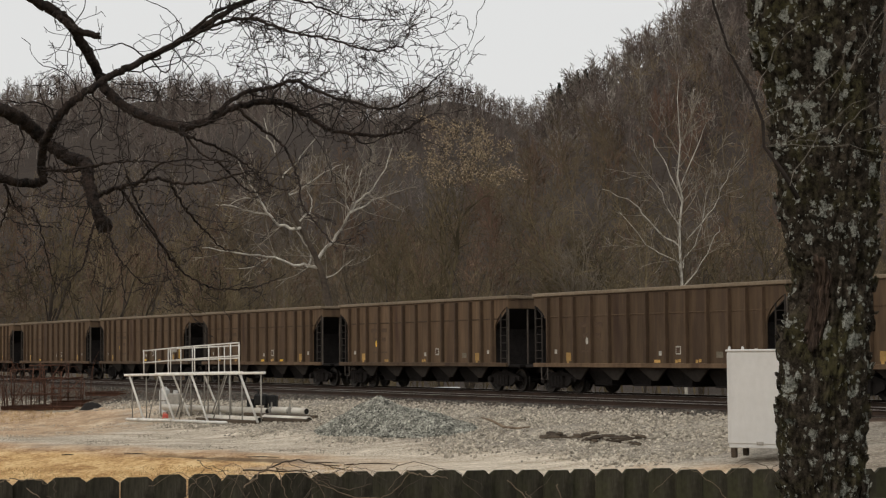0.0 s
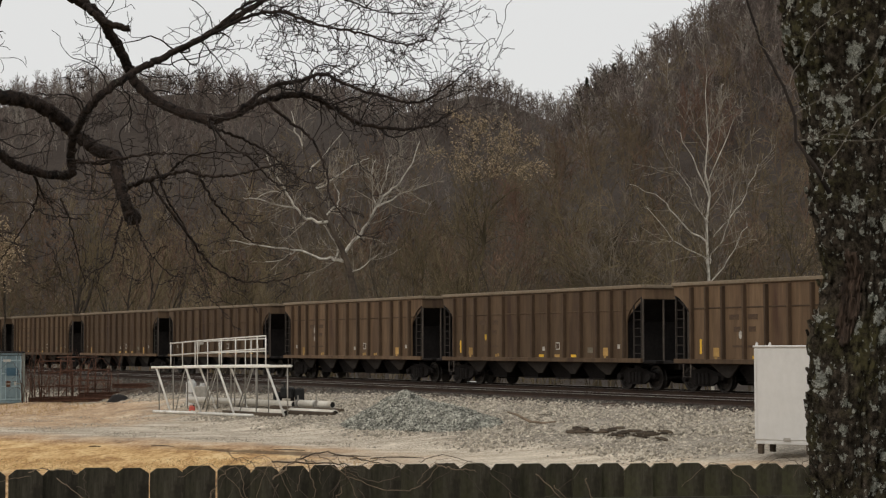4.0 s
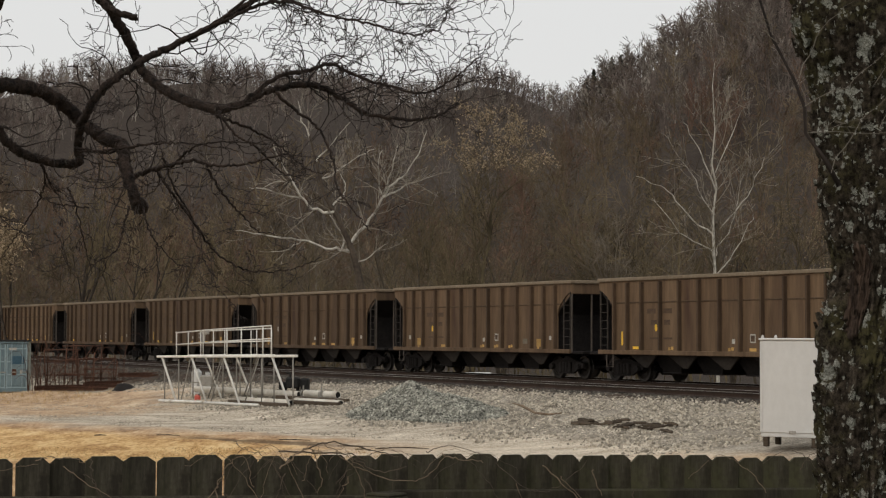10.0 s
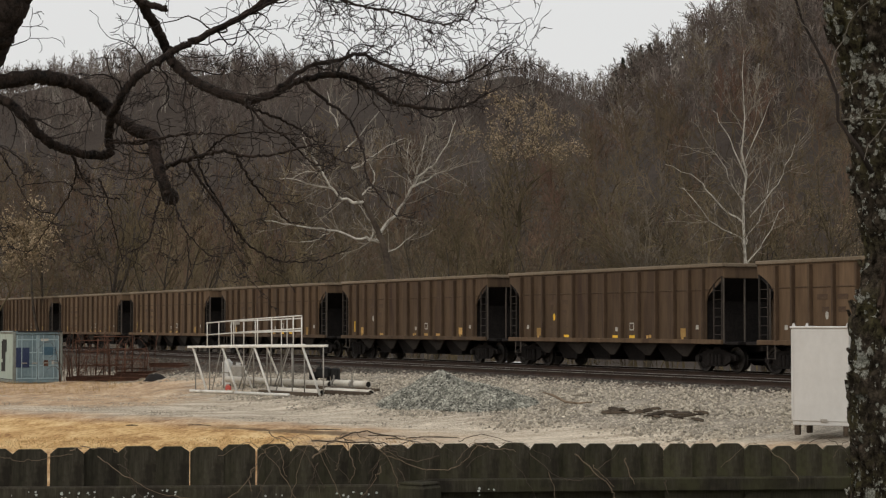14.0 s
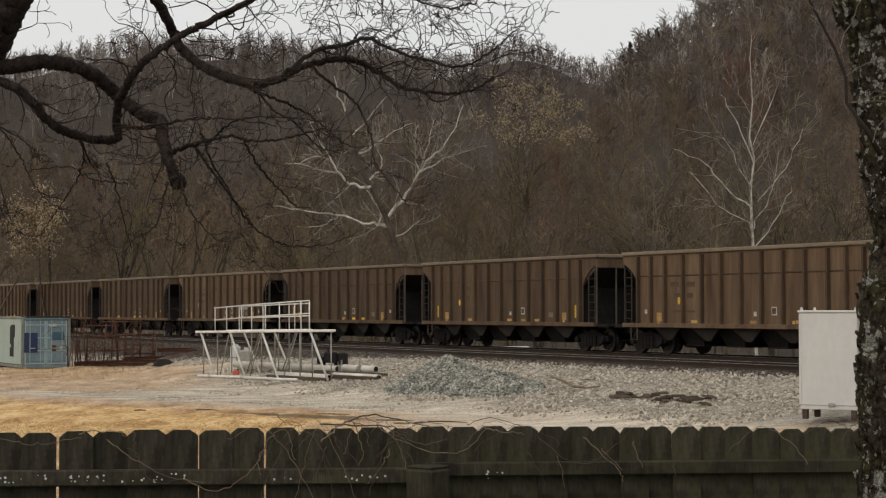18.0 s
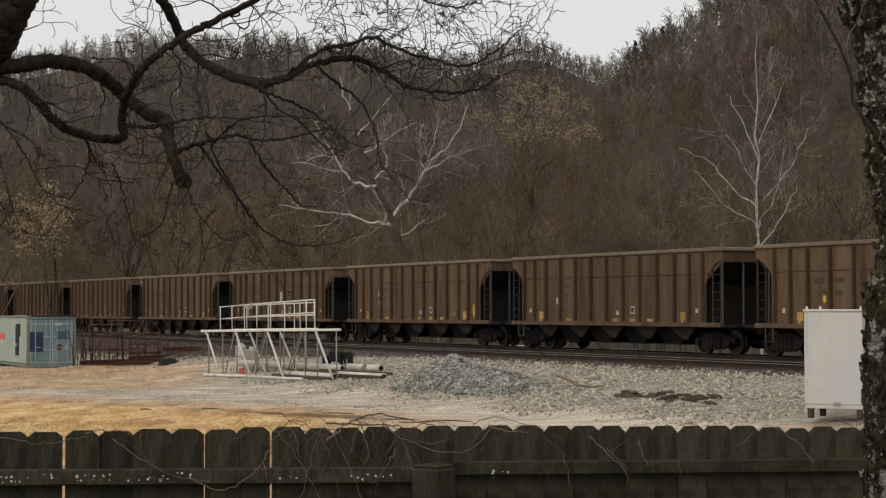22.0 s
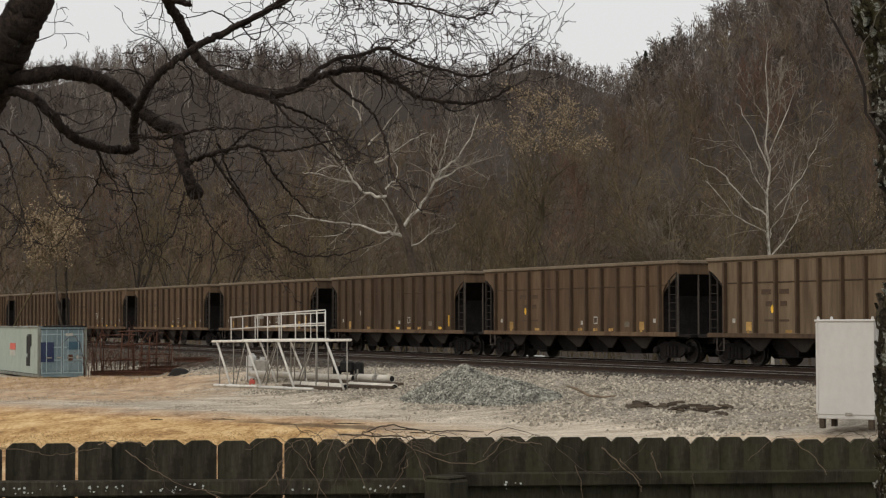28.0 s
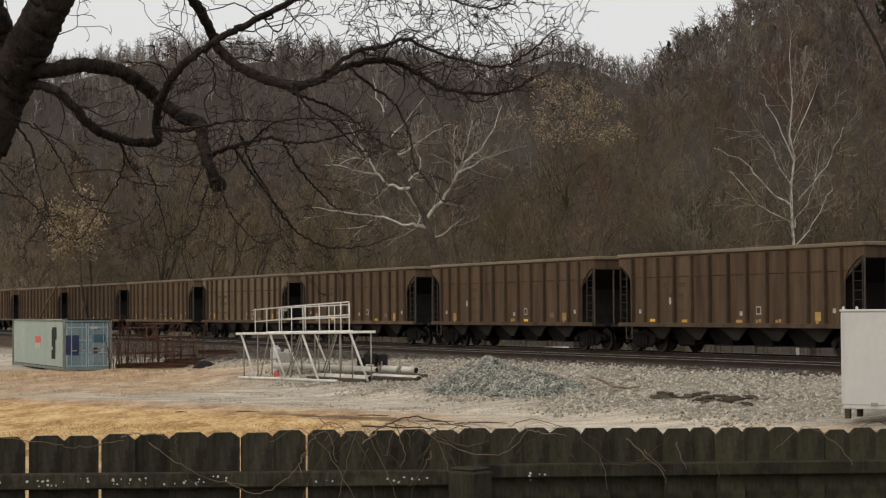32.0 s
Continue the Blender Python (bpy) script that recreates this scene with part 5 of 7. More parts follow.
# ---------------------------------------------------------------- yard: old boards and a fallen branch
def old_boards():
    rng = random.Random(21)
    for k in range(34):
        f = rng.random()
        x, y = 4.1 + 2.55 * f + rng.uniform(-0.25, 0.25), 48.7 - 4.2 * f + rng.uniform(-0.5, 0.5)
        l, w = rng.uniform(0.15, 0.6), rng.uniform(0.04, 0.12)
        root = new("old_board", Shape().block(0, 0, 0, l, w, 0.05, 0.012).block(0.1 * l, 0.02, 0.03, l * 0.6, w * 0.5, 0.03, 0.01).mesh("old_board", M_OLDTIMBER))
        root.matrix_basis = pose(x, y, float(ground_z(x, y)) + 0.06 + 0.02 * (k % 4), rng.uniform(-14, 14), rng.uniform(-9, 9), rng.uniform(-70, 40))
        tagged(root, "rotten dark board lying on the gravel", "board", "old boards on the gravel")
    pts = [(2.7, 52.6), (2.95, 52.0), (3.3, 51.4), (3.65, 50.9), (4.0, 50.7)]
    br = Shape().tube([(x, y, float(ground_z(x, y)) + z) for (x, y), z in zip(pts, (0.35, 0.3, 0.12, 0.1, 0.12))], [0.02, 0.035, 0.04, 0.03, 0.02], 6, True, 0.15)
    tagged(new("fallen_branch", br.mesh("fallen_branch", M_VINE, True)), "bare pale branch lying beside the gravel pile", "branch")
    for k in range(20):
        y = rng.uniform(44, 66)
        x = rng.uniform(-0.2, 0.1) * y
        l = rng.uniform(0.3, 1.3)
        a = rng.uniform(-0.35, 0.35)
        z = float(ground_z(x, y)) + 0.03
        st = Shape().tube([(x, y, z), (x + l * 0.5, y + l * a + 0.05, z + 0.008), (x + l, y + 2 * l * a, z)], [0.012, 0.018, 0.008], 5)
        tagged(new("stick", st.mesh("stick", M_OLDTIMBER)), "thin dead stick on the gravel", "stick", "sticks on the gravel")


old_boards()


# ---------------------------------------------------------------- behind the train
def far_car():
    """A white car seen under the passing train, on the low ground beyond the railway."""
    x, y = 3.4, 108.0
    root = thing("parked_car", pose(x, y, float(ground_z(x, y)), 0, 0, 6), "white car parked on low ground beyond the railway", "car")
    prof = [(-2.1, 0.3), (2.1, 0.3), (2.1, 0.75), (1.9, 0.9), (0.9, 0.98), (-1.2, 1.0), (-2.05, 0.92), (-2.1, 0.7)]
    body = part("body", Shape().extrude([(a, b) for a, b in prof], -0.86, 0.86, "x"), M_WHITEPAINT, root)
    cab = [(-1.3, 0.98), (0.95, 0.98), (0.35, 1.42), (0.1, 1.5), (-0.75, 1.5), (-1.0, 1.42)]
    part("cabin", Shape().extrude(cab, -0.74, 0.74, "x"), M_WHITEPAINT, root)
    part("windscreen", Shape().add([(-0.66, -1.27, 1.02), (0.66, -1.27, 1.02), (0.6, -1.04, 1.4), (-0.6, -1.04, 1.4), (-0.66, -1.29, 1.03), (0.66, -1.29, 1.03), (0.6, -1.06, 1.41), (-0.6, -1.06, 1.41)],
                                   [(0, 1, 2, 3), (4, 7, 6, 5), (0, 4, 5, 1), (2, 6, 7, 3), (0, 3, 7, 4), (1, 5, 6, 2)]), M_BLACKRUBBER, root, "dark windscreen")
    for a in (-0.62, 0.62):
        part("headlight", Shape().block(a, -2.1, 0.68, 0.32, 0.06, 0.14, 0.02), M_STEELPALE, root)
    for a in (-0.8, 0.8):
        for c in (-1.35, 1.3):
            wheel = part("wheel", Shape().tube([(a - 0.1, c, 0.31), (a + 0.1, c, 0.31)], 0.31, 16), M_BLACKRUBBER, root)
            part("rim", Shape().tube([(a - 0.11, c, 0.31), (a + 0.11, c, 0.31)], 0.18, 12), M_STEELPALE, wheel)


far_car()


# ---------------------------------------------------------------- board fence in front
FENCE_A, FENCE_B = Vector((-1.92, 7.25, 0)), Vector((1.75, 8.1, 0))
FENCE_D = (FENCE_B - FENCE_A).normalized()
FENCE_N = Vector((FENCE_D.y, -FENCE_D.x, 0))          # towards the camera


BOARD_EDGES = [-0.157, -0.016, 0.13, 0.275, 0.415, 0.56, 0.711, 0.849, 0.988, 1.128, 1.269, 1.389, 1.52, 1.652, 1.782, 1.918, 2.05, 2.183,
               2.314, 2.443, 2.569, 2.689, 2.816, 2.931, 3.057, 3.183, 3.31, 3.433, 3.559, 3.681]


def board_fence():
    rng = random.Random(14)
    m = Matrix((FENCE_D, -FENCE_N, Vector((0, 0, 1)))).transposed().to_4x4()
    m.translation = Vector((FENCE_A.x, FENCE_A.y, 0))
    root = thing("board_fence", m, "weathered mossy grey dog-eared wooden board fence with vines", "fence")
    wide = {-0.016: 0.013, 0.275: 0.011, 0.849: 0.006, 1.128: 0.011, 3.433: 0.006}
    edges = [-0.86, -0.72, -0.58, -0.44, -0.3] + BOARD_EDGES + [3.681 + 0.124 * k for k in range(1, 21)]
    for x0, x1 in zip(edges, edges[1:]):
        a, b = x0 + wide.get(x0, -0.003) / 2, x1 - wide.get(x1, -0.003) / 2
        w = b - a
        top = 2.345 + rng.uniform(-0.006, 0.006) - 0.0045 * max(x0, 0) - 0.012 * max(x0 - 1.7, 0)
        c, d = rng.uniform(0.022, 0.034), rng.uniform(0.02, 0.03)
        h = w / 2
        out = [(-h, 0.42), (h, 0.42), (h, top - d), (h - c, top), (-h + c, top), (-h, top - d * rng.uniform(0.85, 1.15))]
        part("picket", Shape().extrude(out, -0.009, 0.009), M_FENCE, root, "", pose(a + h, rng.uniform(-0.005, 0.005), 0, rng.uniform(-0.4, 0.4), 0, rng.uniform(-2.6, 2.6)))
    for z, hh in ((2.16, 0.066), (1.3, 0.085), (0.62, 0.085)):
        part("rail", Shape().block(0.35, -0.036, z, 2.8, 0.045, hh, 0.006), M_FENCE, root, "long mossy rail", pose(0, 0, 0, 0, 0.8, 0))
        part("rail", Shape().block(4.05, -0.036, z + 0.022, 4.5, 0.045, hh - 0.006, 0.006), M_FENCE, root, "long mossy rail", pose(0, 0, 0, 0, 0.7, 0))
    for px in (-1.05, 1.8, 4.6):
        post = part("post", Shape().block(0, 0, 1.3, 0.14, 0.14, 1.75, 0.012), M_FENCE, root, "square fence post", pose(px, -0.13, 0, 0, 0, 38))
        part("post_cap", Shape().block(0, 0, 2.18, 0.125, 0.125, 0.014, 0.005), M_FENCE, post)
    # lichen dots on the rail
    for k in range(64):
        lx = rng.choice((-0.2, 0.05, 0.28, 0.42, 0.6, 0.75, 1.15, 1.55, 2.1)) + rng.gauss(0, 0.05)
        r = rng.uniform(0.002, 0.0065)
        s = Shape().extrude([(r * math.cos(PI2 * j / 7) * rng.uniform(0.7, 1.3), r * math.sin(PI2 * j / 7) * rng.uniform(0.7, 1.2)) for j in range(7)], 0, 0.003)
        part("lichen", s, M_LICHEN, root, "pale grey lichen spot", pose(lx, -0.063, 2.155 - 0.014 * lx + rng.uniform(-0.012, 0.022)))


M_LICHEN = surface("pale_lichen", (0.4, 0.42, 0.39), (0.65, 0.67, 0.62), 20, 120, 0.95, 0, 0.3, 0.002)
board_fence()


def fence_point(x, out, z):
    """A place on the fence: x along it, out towards the camera."""
    p = FENCE_A + FENCE_D * x + FENCE_N * out
    return Vector((p.x, p.y, z))


def vines():
    """Dry vines over the fence: long stems that sweep along it, and loose curls between them."""
    rng = random.Random(31)
    sweeps = [
        [(-0.12, 2.35), (0.10, 2.31), (0.21, 2.30), (0.38, 2.33)], [(0.36, 2.34), (0.41, 2.35), (0.51, 2.34), (0.55, 2.32)],
        [(0.47, 2.31), (0.55, 2.25), (0.69, 2.17), (0.88, 2.12)], [(0.55, 2.28), (0.60, 2.23), (0.67, 2.13), (0.78, 2.15)],
        [(0.58, 2.34), (0.59, 2.27), (0.63, 2.16)], [(0.78, 2.15), (0.91, 2.09), (1.04, 2.16), (1.12, 2.26)],
        [(1.10, 2.16), (1.09, 2.23), (1.16, 2.33), (1.21, 2.33), (1.25, 2.20)], [(1.15, 2.15), (1.12, 2.23), (1.17, 2.33)],
        [(1.16, 2.41), (1.21, 2.37), (1.30, 2.36)], [(1.35, 2.29), (1.42, 2.35), (1.47, 2.37), (1.54, 2.35)],
        [(1.38, 2.31), (1.49, 2.39), (1.60, 2.36), (1.73, 2.27)], [(1.37, 2.27), (1.35, 2.21), (1.33, 2.14)],
        [(1.49, 2.37), (1.53, 2.24), (1.50, 2.18)], [(1.59, 2.35), (1.71, 2.28), (1.87, 2.23), (1.98, 2.25), (2.08, 2.34)],
        [(1.66, 2.33), (1.78, 2.27), (1.91, 2.29)], [(1.64, 2.25), (1.61, 2.18), (1.53, 2.10)], [(1.71, 2.25), (1.79, 2.13), (1.82, 2.06)],
        [(1.98, 2.35), (2.08, 2.38), (2.28, 2.32)], [(2.05, 2.34), (2.13, 2.32), (2.24, 2.31)],
        [(2.28, 2.30), (2.41, 2.20), (2.50, 2.18), (2.58, 2.21), (2.71, 2.31)], [(2.50, 2.29), (2.65, 2.15), (2.68, 2.09)],
        [(2.72, 2.27), (2.77, 2.14)], [(2.38, 2.21), (2.42, 2.06)], [(2.58, 2.24), (2.69, 2.13)], [(2.91, 2.17), (2.92, 2.10)],
        [(1.47, 2.37), (1.56, 2.40), (1.76, 2.36), (1.86, 2.33)], [(1.35, 2.36), (1.61, 2.35), (1.73, 2.32)]]
    stems = [(pts, rng.uniform(0.002, 0.0038), rng.random() < 0.7) for pts in sweeps]
    for cx, count in ((1.15, 2), (1.45, 6), (1.65, 6), (1.9, 2), (2.3, 1), (3.7, 3), (3.95, 2)):
        for k in range(count):
            x, z = cx + rng.uniform(-0.18, 0.18), rng.uniform(1.95, 2.3)
            w = rng.uniform(0.1, 0.4) * rng.choice((-1, 1))
            up = 2.36 + rng.uniform(-0.04, 0.03)
            stems.append(([(x, z), (x + 0.25 * w, (z + up) / 2 + 0.02), (x + 0.6 * w, up), (x + w, up - rng.uniform(0.0, 0.12))], rng.uniform(0.0011, 0.0022), rng.random() < 0.5))
    for pts, r, light in stems:
        out = rng.uniform(0.068, 0.1)
        fine = []
        n = len(pts) - 1
        for k in range(n):
            (ax, az), (bx, bz), (cx, cz), (dx, dz) = pts[max(k - 1, 0)], pts[k], pts[k + 1], pts[min(k + 2, n)]
            for j in range(7):
                t = j / 7
                wx, wz = [0.5 * (2 * b + (c - a) * t + (2 * a - 5 * b + 4 * c - d) * t * t + (3 * b - a - 3 * c + d) * t ** 3) for a, b, c, d in ((ax, bx, cx, dx), (az, bz, cz, dz))]
                fine.append(fence_point(wx + rng.gauss(0, 0.004), out + rng.gauss(0, 0.003), wz + rng.gauss(0, 0.0035)))
        m = len(fine)
        ob = new("vine", Shape().tube(fine, [r * (1 - 0.55 * j / m) for j in range(m)], 5, False).mesh("vine", M_VINE if light else M_VINEDARK, True))
        tagged(ob, "dry leafless vine stem tangled over the fence", "vine", "vines on the fence")


M_VINEDARK = surface("dark_vine", (0.045, 0.034, 0.025), (0.125, 0.094, 0.066), 3, 16, 0.9, 0, 0.2, 0.003)
vines()


# ---------------------------------------------------------------- bare trees
def unit(v):
    return v / (np.linalg.norm(v) + 1e-9)


def branch_out(segs, p, d, length, r, depth, spec, rs):
    """Grows a branch as a chain of short pieces with forks; pieces are (x0 y0 z0 x1 y1 z1 r0 r1)."""
    n = max(1, int(round(length / spec["step"][depth])))
    step = length / n
    kids = spec["kids"][depth] if depth < len(spec["kids"]) else 0
    lo = spec["bare"] if depth == 0 else 0.12
    at = sorted(lo + (1 - lo) * rs.uniform(0, 1, kids))
    bow = rs.normal(0, spec["wander"], 3) * (spec["curl"] / n if depth else 0.0)
    for k in range(1, n + 1):
        d = unit(d + bow + rs.normal(0, spec["wander"], 3) + np.array([0, 0, spec["lift"][depth]]))
        q = p + d * step
        r0 = max(r * (1 - spec["taper"] * (k - 1) / n), spec["thin"])
        r1 = max(r * (1 - spec["taper"] * k / n), spec["thin"])
        segs.append((*p, *q, r0, r1))
        while at and at[0] * n <= k:
            f = at.pop(0)
            o = p + (q - p) * (f * n - k + 1)
            side = unit(np.cross(d, rs.normal(0, 1, 3)))
            a = rs.uniform(*spec["angle"])
            branch_out(segs, o, unit(d * math.cos(a) + side * math.sin(a)), length * spec["ratio"] * (1.1 - 0.6 * f) * rs.uniform(0.7, 1.2), r0 * rs.uniform(0.45, 0.7), depth + 1, spec, rs)
        p = q


def tubes_np(segs, sides=3):
    """Corners and faces of many straight tapered pieces."""
    s = np.asarray(segs, float)
    p, q, r0, r1 = s[:, :3], s[:, 3:6], s[:, 6], s[:, 7]
    d = q - p
    d /= np.linalg.norm(d, axis=1, keepdims=True) + 1e-9
    ref = np.where(np.abs(d[:, 2:3]) < 0.9, np.array([[0, 0, 1.0]]), np.array([[1.0, 0, 0]]))
    a = np.cross(d, ref)
    a /= np.linalg.norm(a, axis=1, keepdims=True) + 1e-9
    b = np.cross(a, d)
    w = PI2 * np.arange(sides) / sides
    ring = np.cos(w)[None, :, None] * a[:, None] + np.sin(w)[None, :, None] * b[:, None]
    v = np.concatenate([p[:, None] + ring * r0[:, None, None], q[:, None] + ring * r1[:, None, None]], 1)
    k = np.arange(sides)
    f = np.stack([k, (k + 1) % sides, (k + 1) % sides + sides, k + sides], -1)
    quads = f[None] + 2 * sides * np.arange(len(s))[:, None, None]
    return v.reshape(-1, 3), quads.reshape(-1, 4)


def wild_tree(seed, height, spec):
    rs = np.random.RandomState(seed)
    segs = []
    lean = rs.normal(0, 0.06, 3)
    branch_out(segs, np.zeros(3), unit(np.array([lean[0], lean[1], 1.0])), height, spec["girth"] * height, 0, spec, rs)
    return np.array(segs)


BANK = dict(curl=2.0, step=[1.0, 0.8, 0.8, 0.7], kids=[15, 6, 3], wander=0.11, lift=[0.04, 0.08, 0.05, 0.03], taper=0.85, thin=0.014, angle=(0.4, 0.9), ratio=0.5, girth=0.0095, bare=0.15)
SLOPE = dict(curl=2.0, step=[2.5, 2.2, 1.6], kids=[15, 4], wander=0.13, lift=[0.03, 0.07, 0.04], taper=0.85, thin=0.036, angle=(0.5, 1.1), ratio=0.44, girth=0.0085, bare=0.2)
CREST = dict(curl=2.0, step=[4.0, 4.0, 3.0], kids=[15, 1], wander=0.12, lift=[0.03, 0.06, 0.03], taper=0.86, thin=0.085, angle=(0.45, 1.1), ratio=0.36, girth=0.012, bare=0.12)
BRUSH = dict(curl=2.0, step=[0.9, 0.8, 0.7], kids=[9, 4], wander=0.15, lift=[0.03, 0.02, 0.0], taper=0.8, thin=0.012, angle=(0.4, 0.9), ratio=0.6, girth=0.008, bare=0.05)


def planted(templates, places, scales, rs):
    """All pieces of many trees: each template turned about and scaled at its places."""
    out = []
    for p, sc in zip(places, scales):
        t = templates[rs.randint(len(templates))]
        a = rs.uniform(0, PI2)
        c, s = math.cos(a), math.sin(a)
        q = t.copy()
        w = sc * rs.uniform(0.85, 1.15)
        for o in (0, 3):
            x, y = t[:, o] * w, t[:, o + 1] * w
            q[:, o], q[:, o + 1], q[:, o + 2] = c * x - s * y + p[0], s * x + c * y + p[1], t[:, o + 2] * sc + p[2]
        q[:, 6:] *= sc
        out.append(q)
    return np.concatenate(out)


def wood(name, templates, xy, scales, material, label, seed):
    rs = np.random.RandomState(seed)
    places = np.stack([xy[:, 0], xy[:, 1], ground_z(xy[:, 0], xy[:, 1]) - 0.2], -1)
    v, f = tubes_np(planted(templates, places, scales, rs))
    tagged(new(name, mesh_np(name, v, f, material)), label, "woods", kind="stuff")


def spread(rs, n, lo, hi, power=1.0, far=False):
    y = lo + (hi - lo) * rs.uniform(0, 1, n) ** power
    x = rs.uniform(-0.36, 0.37, n) * y
    u = x * SIDE.x + y * SIDE.y - TRACK_C
    return np.stack([x, y], -1)[u > 15]


def crest_y(tx):
    """Distance at which the hills stand highest over the eye, along the ways x = tx * y."""
    ys = np.linspace(430, 740, 63)
    t = np.asarray(tx, float).reshape(-1, 1)
    rise = (ground_z(t * ys, ys + 0 * t) - 2.85) / ys
    return ys[np.argmax(rise, axis=1)]


def woods():
    rs = np.random.RandomState(42)
    bank = [wild_tree(100 + k, 12.0, BANK) for k in range(7)]
    for name, n, mat, label, seed in (("riverbank_trees", 95, M_WOOD_BANK, "bare tan-brown riverbank trees in a dense thicket", 1),
                                      ("grey_riverbank_trees", 70, M_WOOD_GREY, "bare grey riverbank trees in a dense thicket", 5)):
        xy = spread(rs, n, 122, 215)
        wood(name, bank, xy, rs.uniform(0.65, 1.3, len(xy)), mat, label, seed)
    brush = [wild_tree(200 + k, 5.0, BRUSH) for k in range(5)]
    xy = spread(rs, 330, 112, 180)
    wood("bank_brush", brush, xy, rs.uniform(0.6, 1.4, len(xy)), M_WOOD_BANK, "bare tangled brush on the river bank", 2)
    slope = [wild_tree(300 + k, 14, SLOPE) for k in range(7)]
    for name, n, mat, label, seed in (("hillside_trees", 620, M_WOOD_MID, "bare brown trees on the hillside", 3),
                                      ("reddish_hillside_trees", 330, M_WOOD_RED, "bare reddish-brown trees on the hillside", 6)):
        xy = spread(rs, n, 210, 430, 0.85)
        wood(name, slope, xy, rs.uniform(0.7, 1.3, len(xy)), mat, label, seed)
    crest = [wild_tree(400 + k, 15, CREST) for k in range(7)]
    low = spread(rs, 650, 410, 575)
    n = 3600
    tx = rs.uniform(-0.36, 0.22, n)
    band = rs.uniform(0, 1, n)
    y = crest_y(tx) + np.where(band < 0.5, rs.uniform(-60, 12, n), np.where(band < 0.72, rs.uniform(12, 70, n), rs.uniform(-130, -60, n)))
    top = np.stack([tx * y, y], -1)
    xy = np.concatenate([low, top])
    rs.shuffle(xy)
    half = int(len(xy) * 0.34)
    wood("ridge_forest", crest, xy[half:], np.where(xy[half:, 0] > 0.09 * xy[half:, 1], 1.0, 0.78) * rs.uniform(0.45, 0.9, len(xy) - half), M_WOOD_FAR, "leafless dark brown forest over the ridge", 4)
    wood("pale_ridge_forest", crest, xy[:half], np.where(xy[:half, 0] > 0.09 * xy[:half, 1], 1.0, 0.78) * rs.uniform(0.45, 0.85, half), M_WOOD_PALE, "leafless pale grey trunks in the ridge forest", 7)


woods()


def pale_tree(name, base, limbs, seed, label, spec, brown=True, size=1.0):
    """A sycamore: a few great limbs that wander, then branches and twigs."""
    rs = np.random.RandomState(seed)
    limbs = [([tuple(size * c for c in p) for p in pts], size * r0, size * r1, kids) for pts, r0, r1, kids in limbs]
    root = thing(name, pose(*base), label, "tree", "pale sycamores")
    big, twig = [], []
    for which, (pts, r0, r1, kids) in enumerate(limbs):
        pts = np.array(pts, float)
        if which:
            bent = []
            for k in range(len(pts) - 1):
                a, b, c, d = pts[max(k - 1, 0)], pts[k], pts[k + 1], pts[min(k + 2, len(pts) - 1)]
                for j in range(3):
                    t = j / 3
                    bent.append(0.5 * (2 * b + (c - a) * t + (2 * a - 5 * b + 4 * c - d) * t * t + (3 * b - a - 3 * c + d) * t ** 3) + rs.normal(0, 0.06, 3) * (k + j > 0))
            pts = np.array(bent + [pts[-1]])
        n = len(pts) - 1
        store = []
        for k in range(n):
            ra, rb = 0.62 * (r0 + (r1 - r0) * k / n), 0.62 * (r0 + (r1 - r0) * (k + 1) / n)
            store.append((*pts[k], *pts[k + 1], ra, rb))
            d = unit(pts[k + 1] - pts[k])
            for j in range(kids if which == 0 or rs.uniform() < 0.5 else 0):
                f = rs.uniform(0, 1)
                p = pts[k] + (pts[k + 1] - pts[k]) * f
                side = unit(np.cross(d, rs.normal(0, 1, 3)))
                a = rs.uniform(0.45, 1.0)
                branch_out(twig, p, unit(d * math.cos(a) + side * math.sin(a)), rs.uniform(1.2, 3.2), min(rb * 0.6, 0.034), 1, spec, rs)
        if which == 0 and brown:
            low = part("trunk", mesh_np("trunk", *tubes_np(store, 9), M_SYCBROWN, True), None, root, "grey-brown lower trunk")
        elif which == 0:
            low = part("trunk", mesh_np("trunk", *tubes_np(store, 9), M_SYCAMORE, True), None, root, "mottled pale trunk")
        else:
            part("limb", mesh_np("limb", *tubes_np(store, 7), M_SYCAMORE if r0 > 0.06 else M_SYCTWIG, True), None, root, "mottled white limb")
    v, f = tubes_np(twig, 4)
    part("crown", mesh_np("crown", v, f, M_SYCTWIG, True), None, root, "pale bare branches")


SYC = dict(curl=2.0, bare=0.1, step=[0.8, 0.6, 0.5, 0.5], kids=[0, 2, 1], wander=0.12, lift=[0.05, 0.06, 0.05, 0.02], taper=0.8, thin=0.013, angle=(0.4, 0.9), ratio=0.6, girth=0.01)
gz1, gz2 = float(ground_z(-3.7, 120.0)) - 0.2, float(ground_z(20.43, 123.0)) - 0.2


def raised(marks, lift, rs):
    """Marks (x, z) of a limb, lifted to the tree's base and given a slow sway in depth."""
    w = rs.uniform(-0.35, 0.35)
    return [(x + rs.normal(0, 0.03), w * k, z + lift) for k, (x, z) in enumerate(marks)]


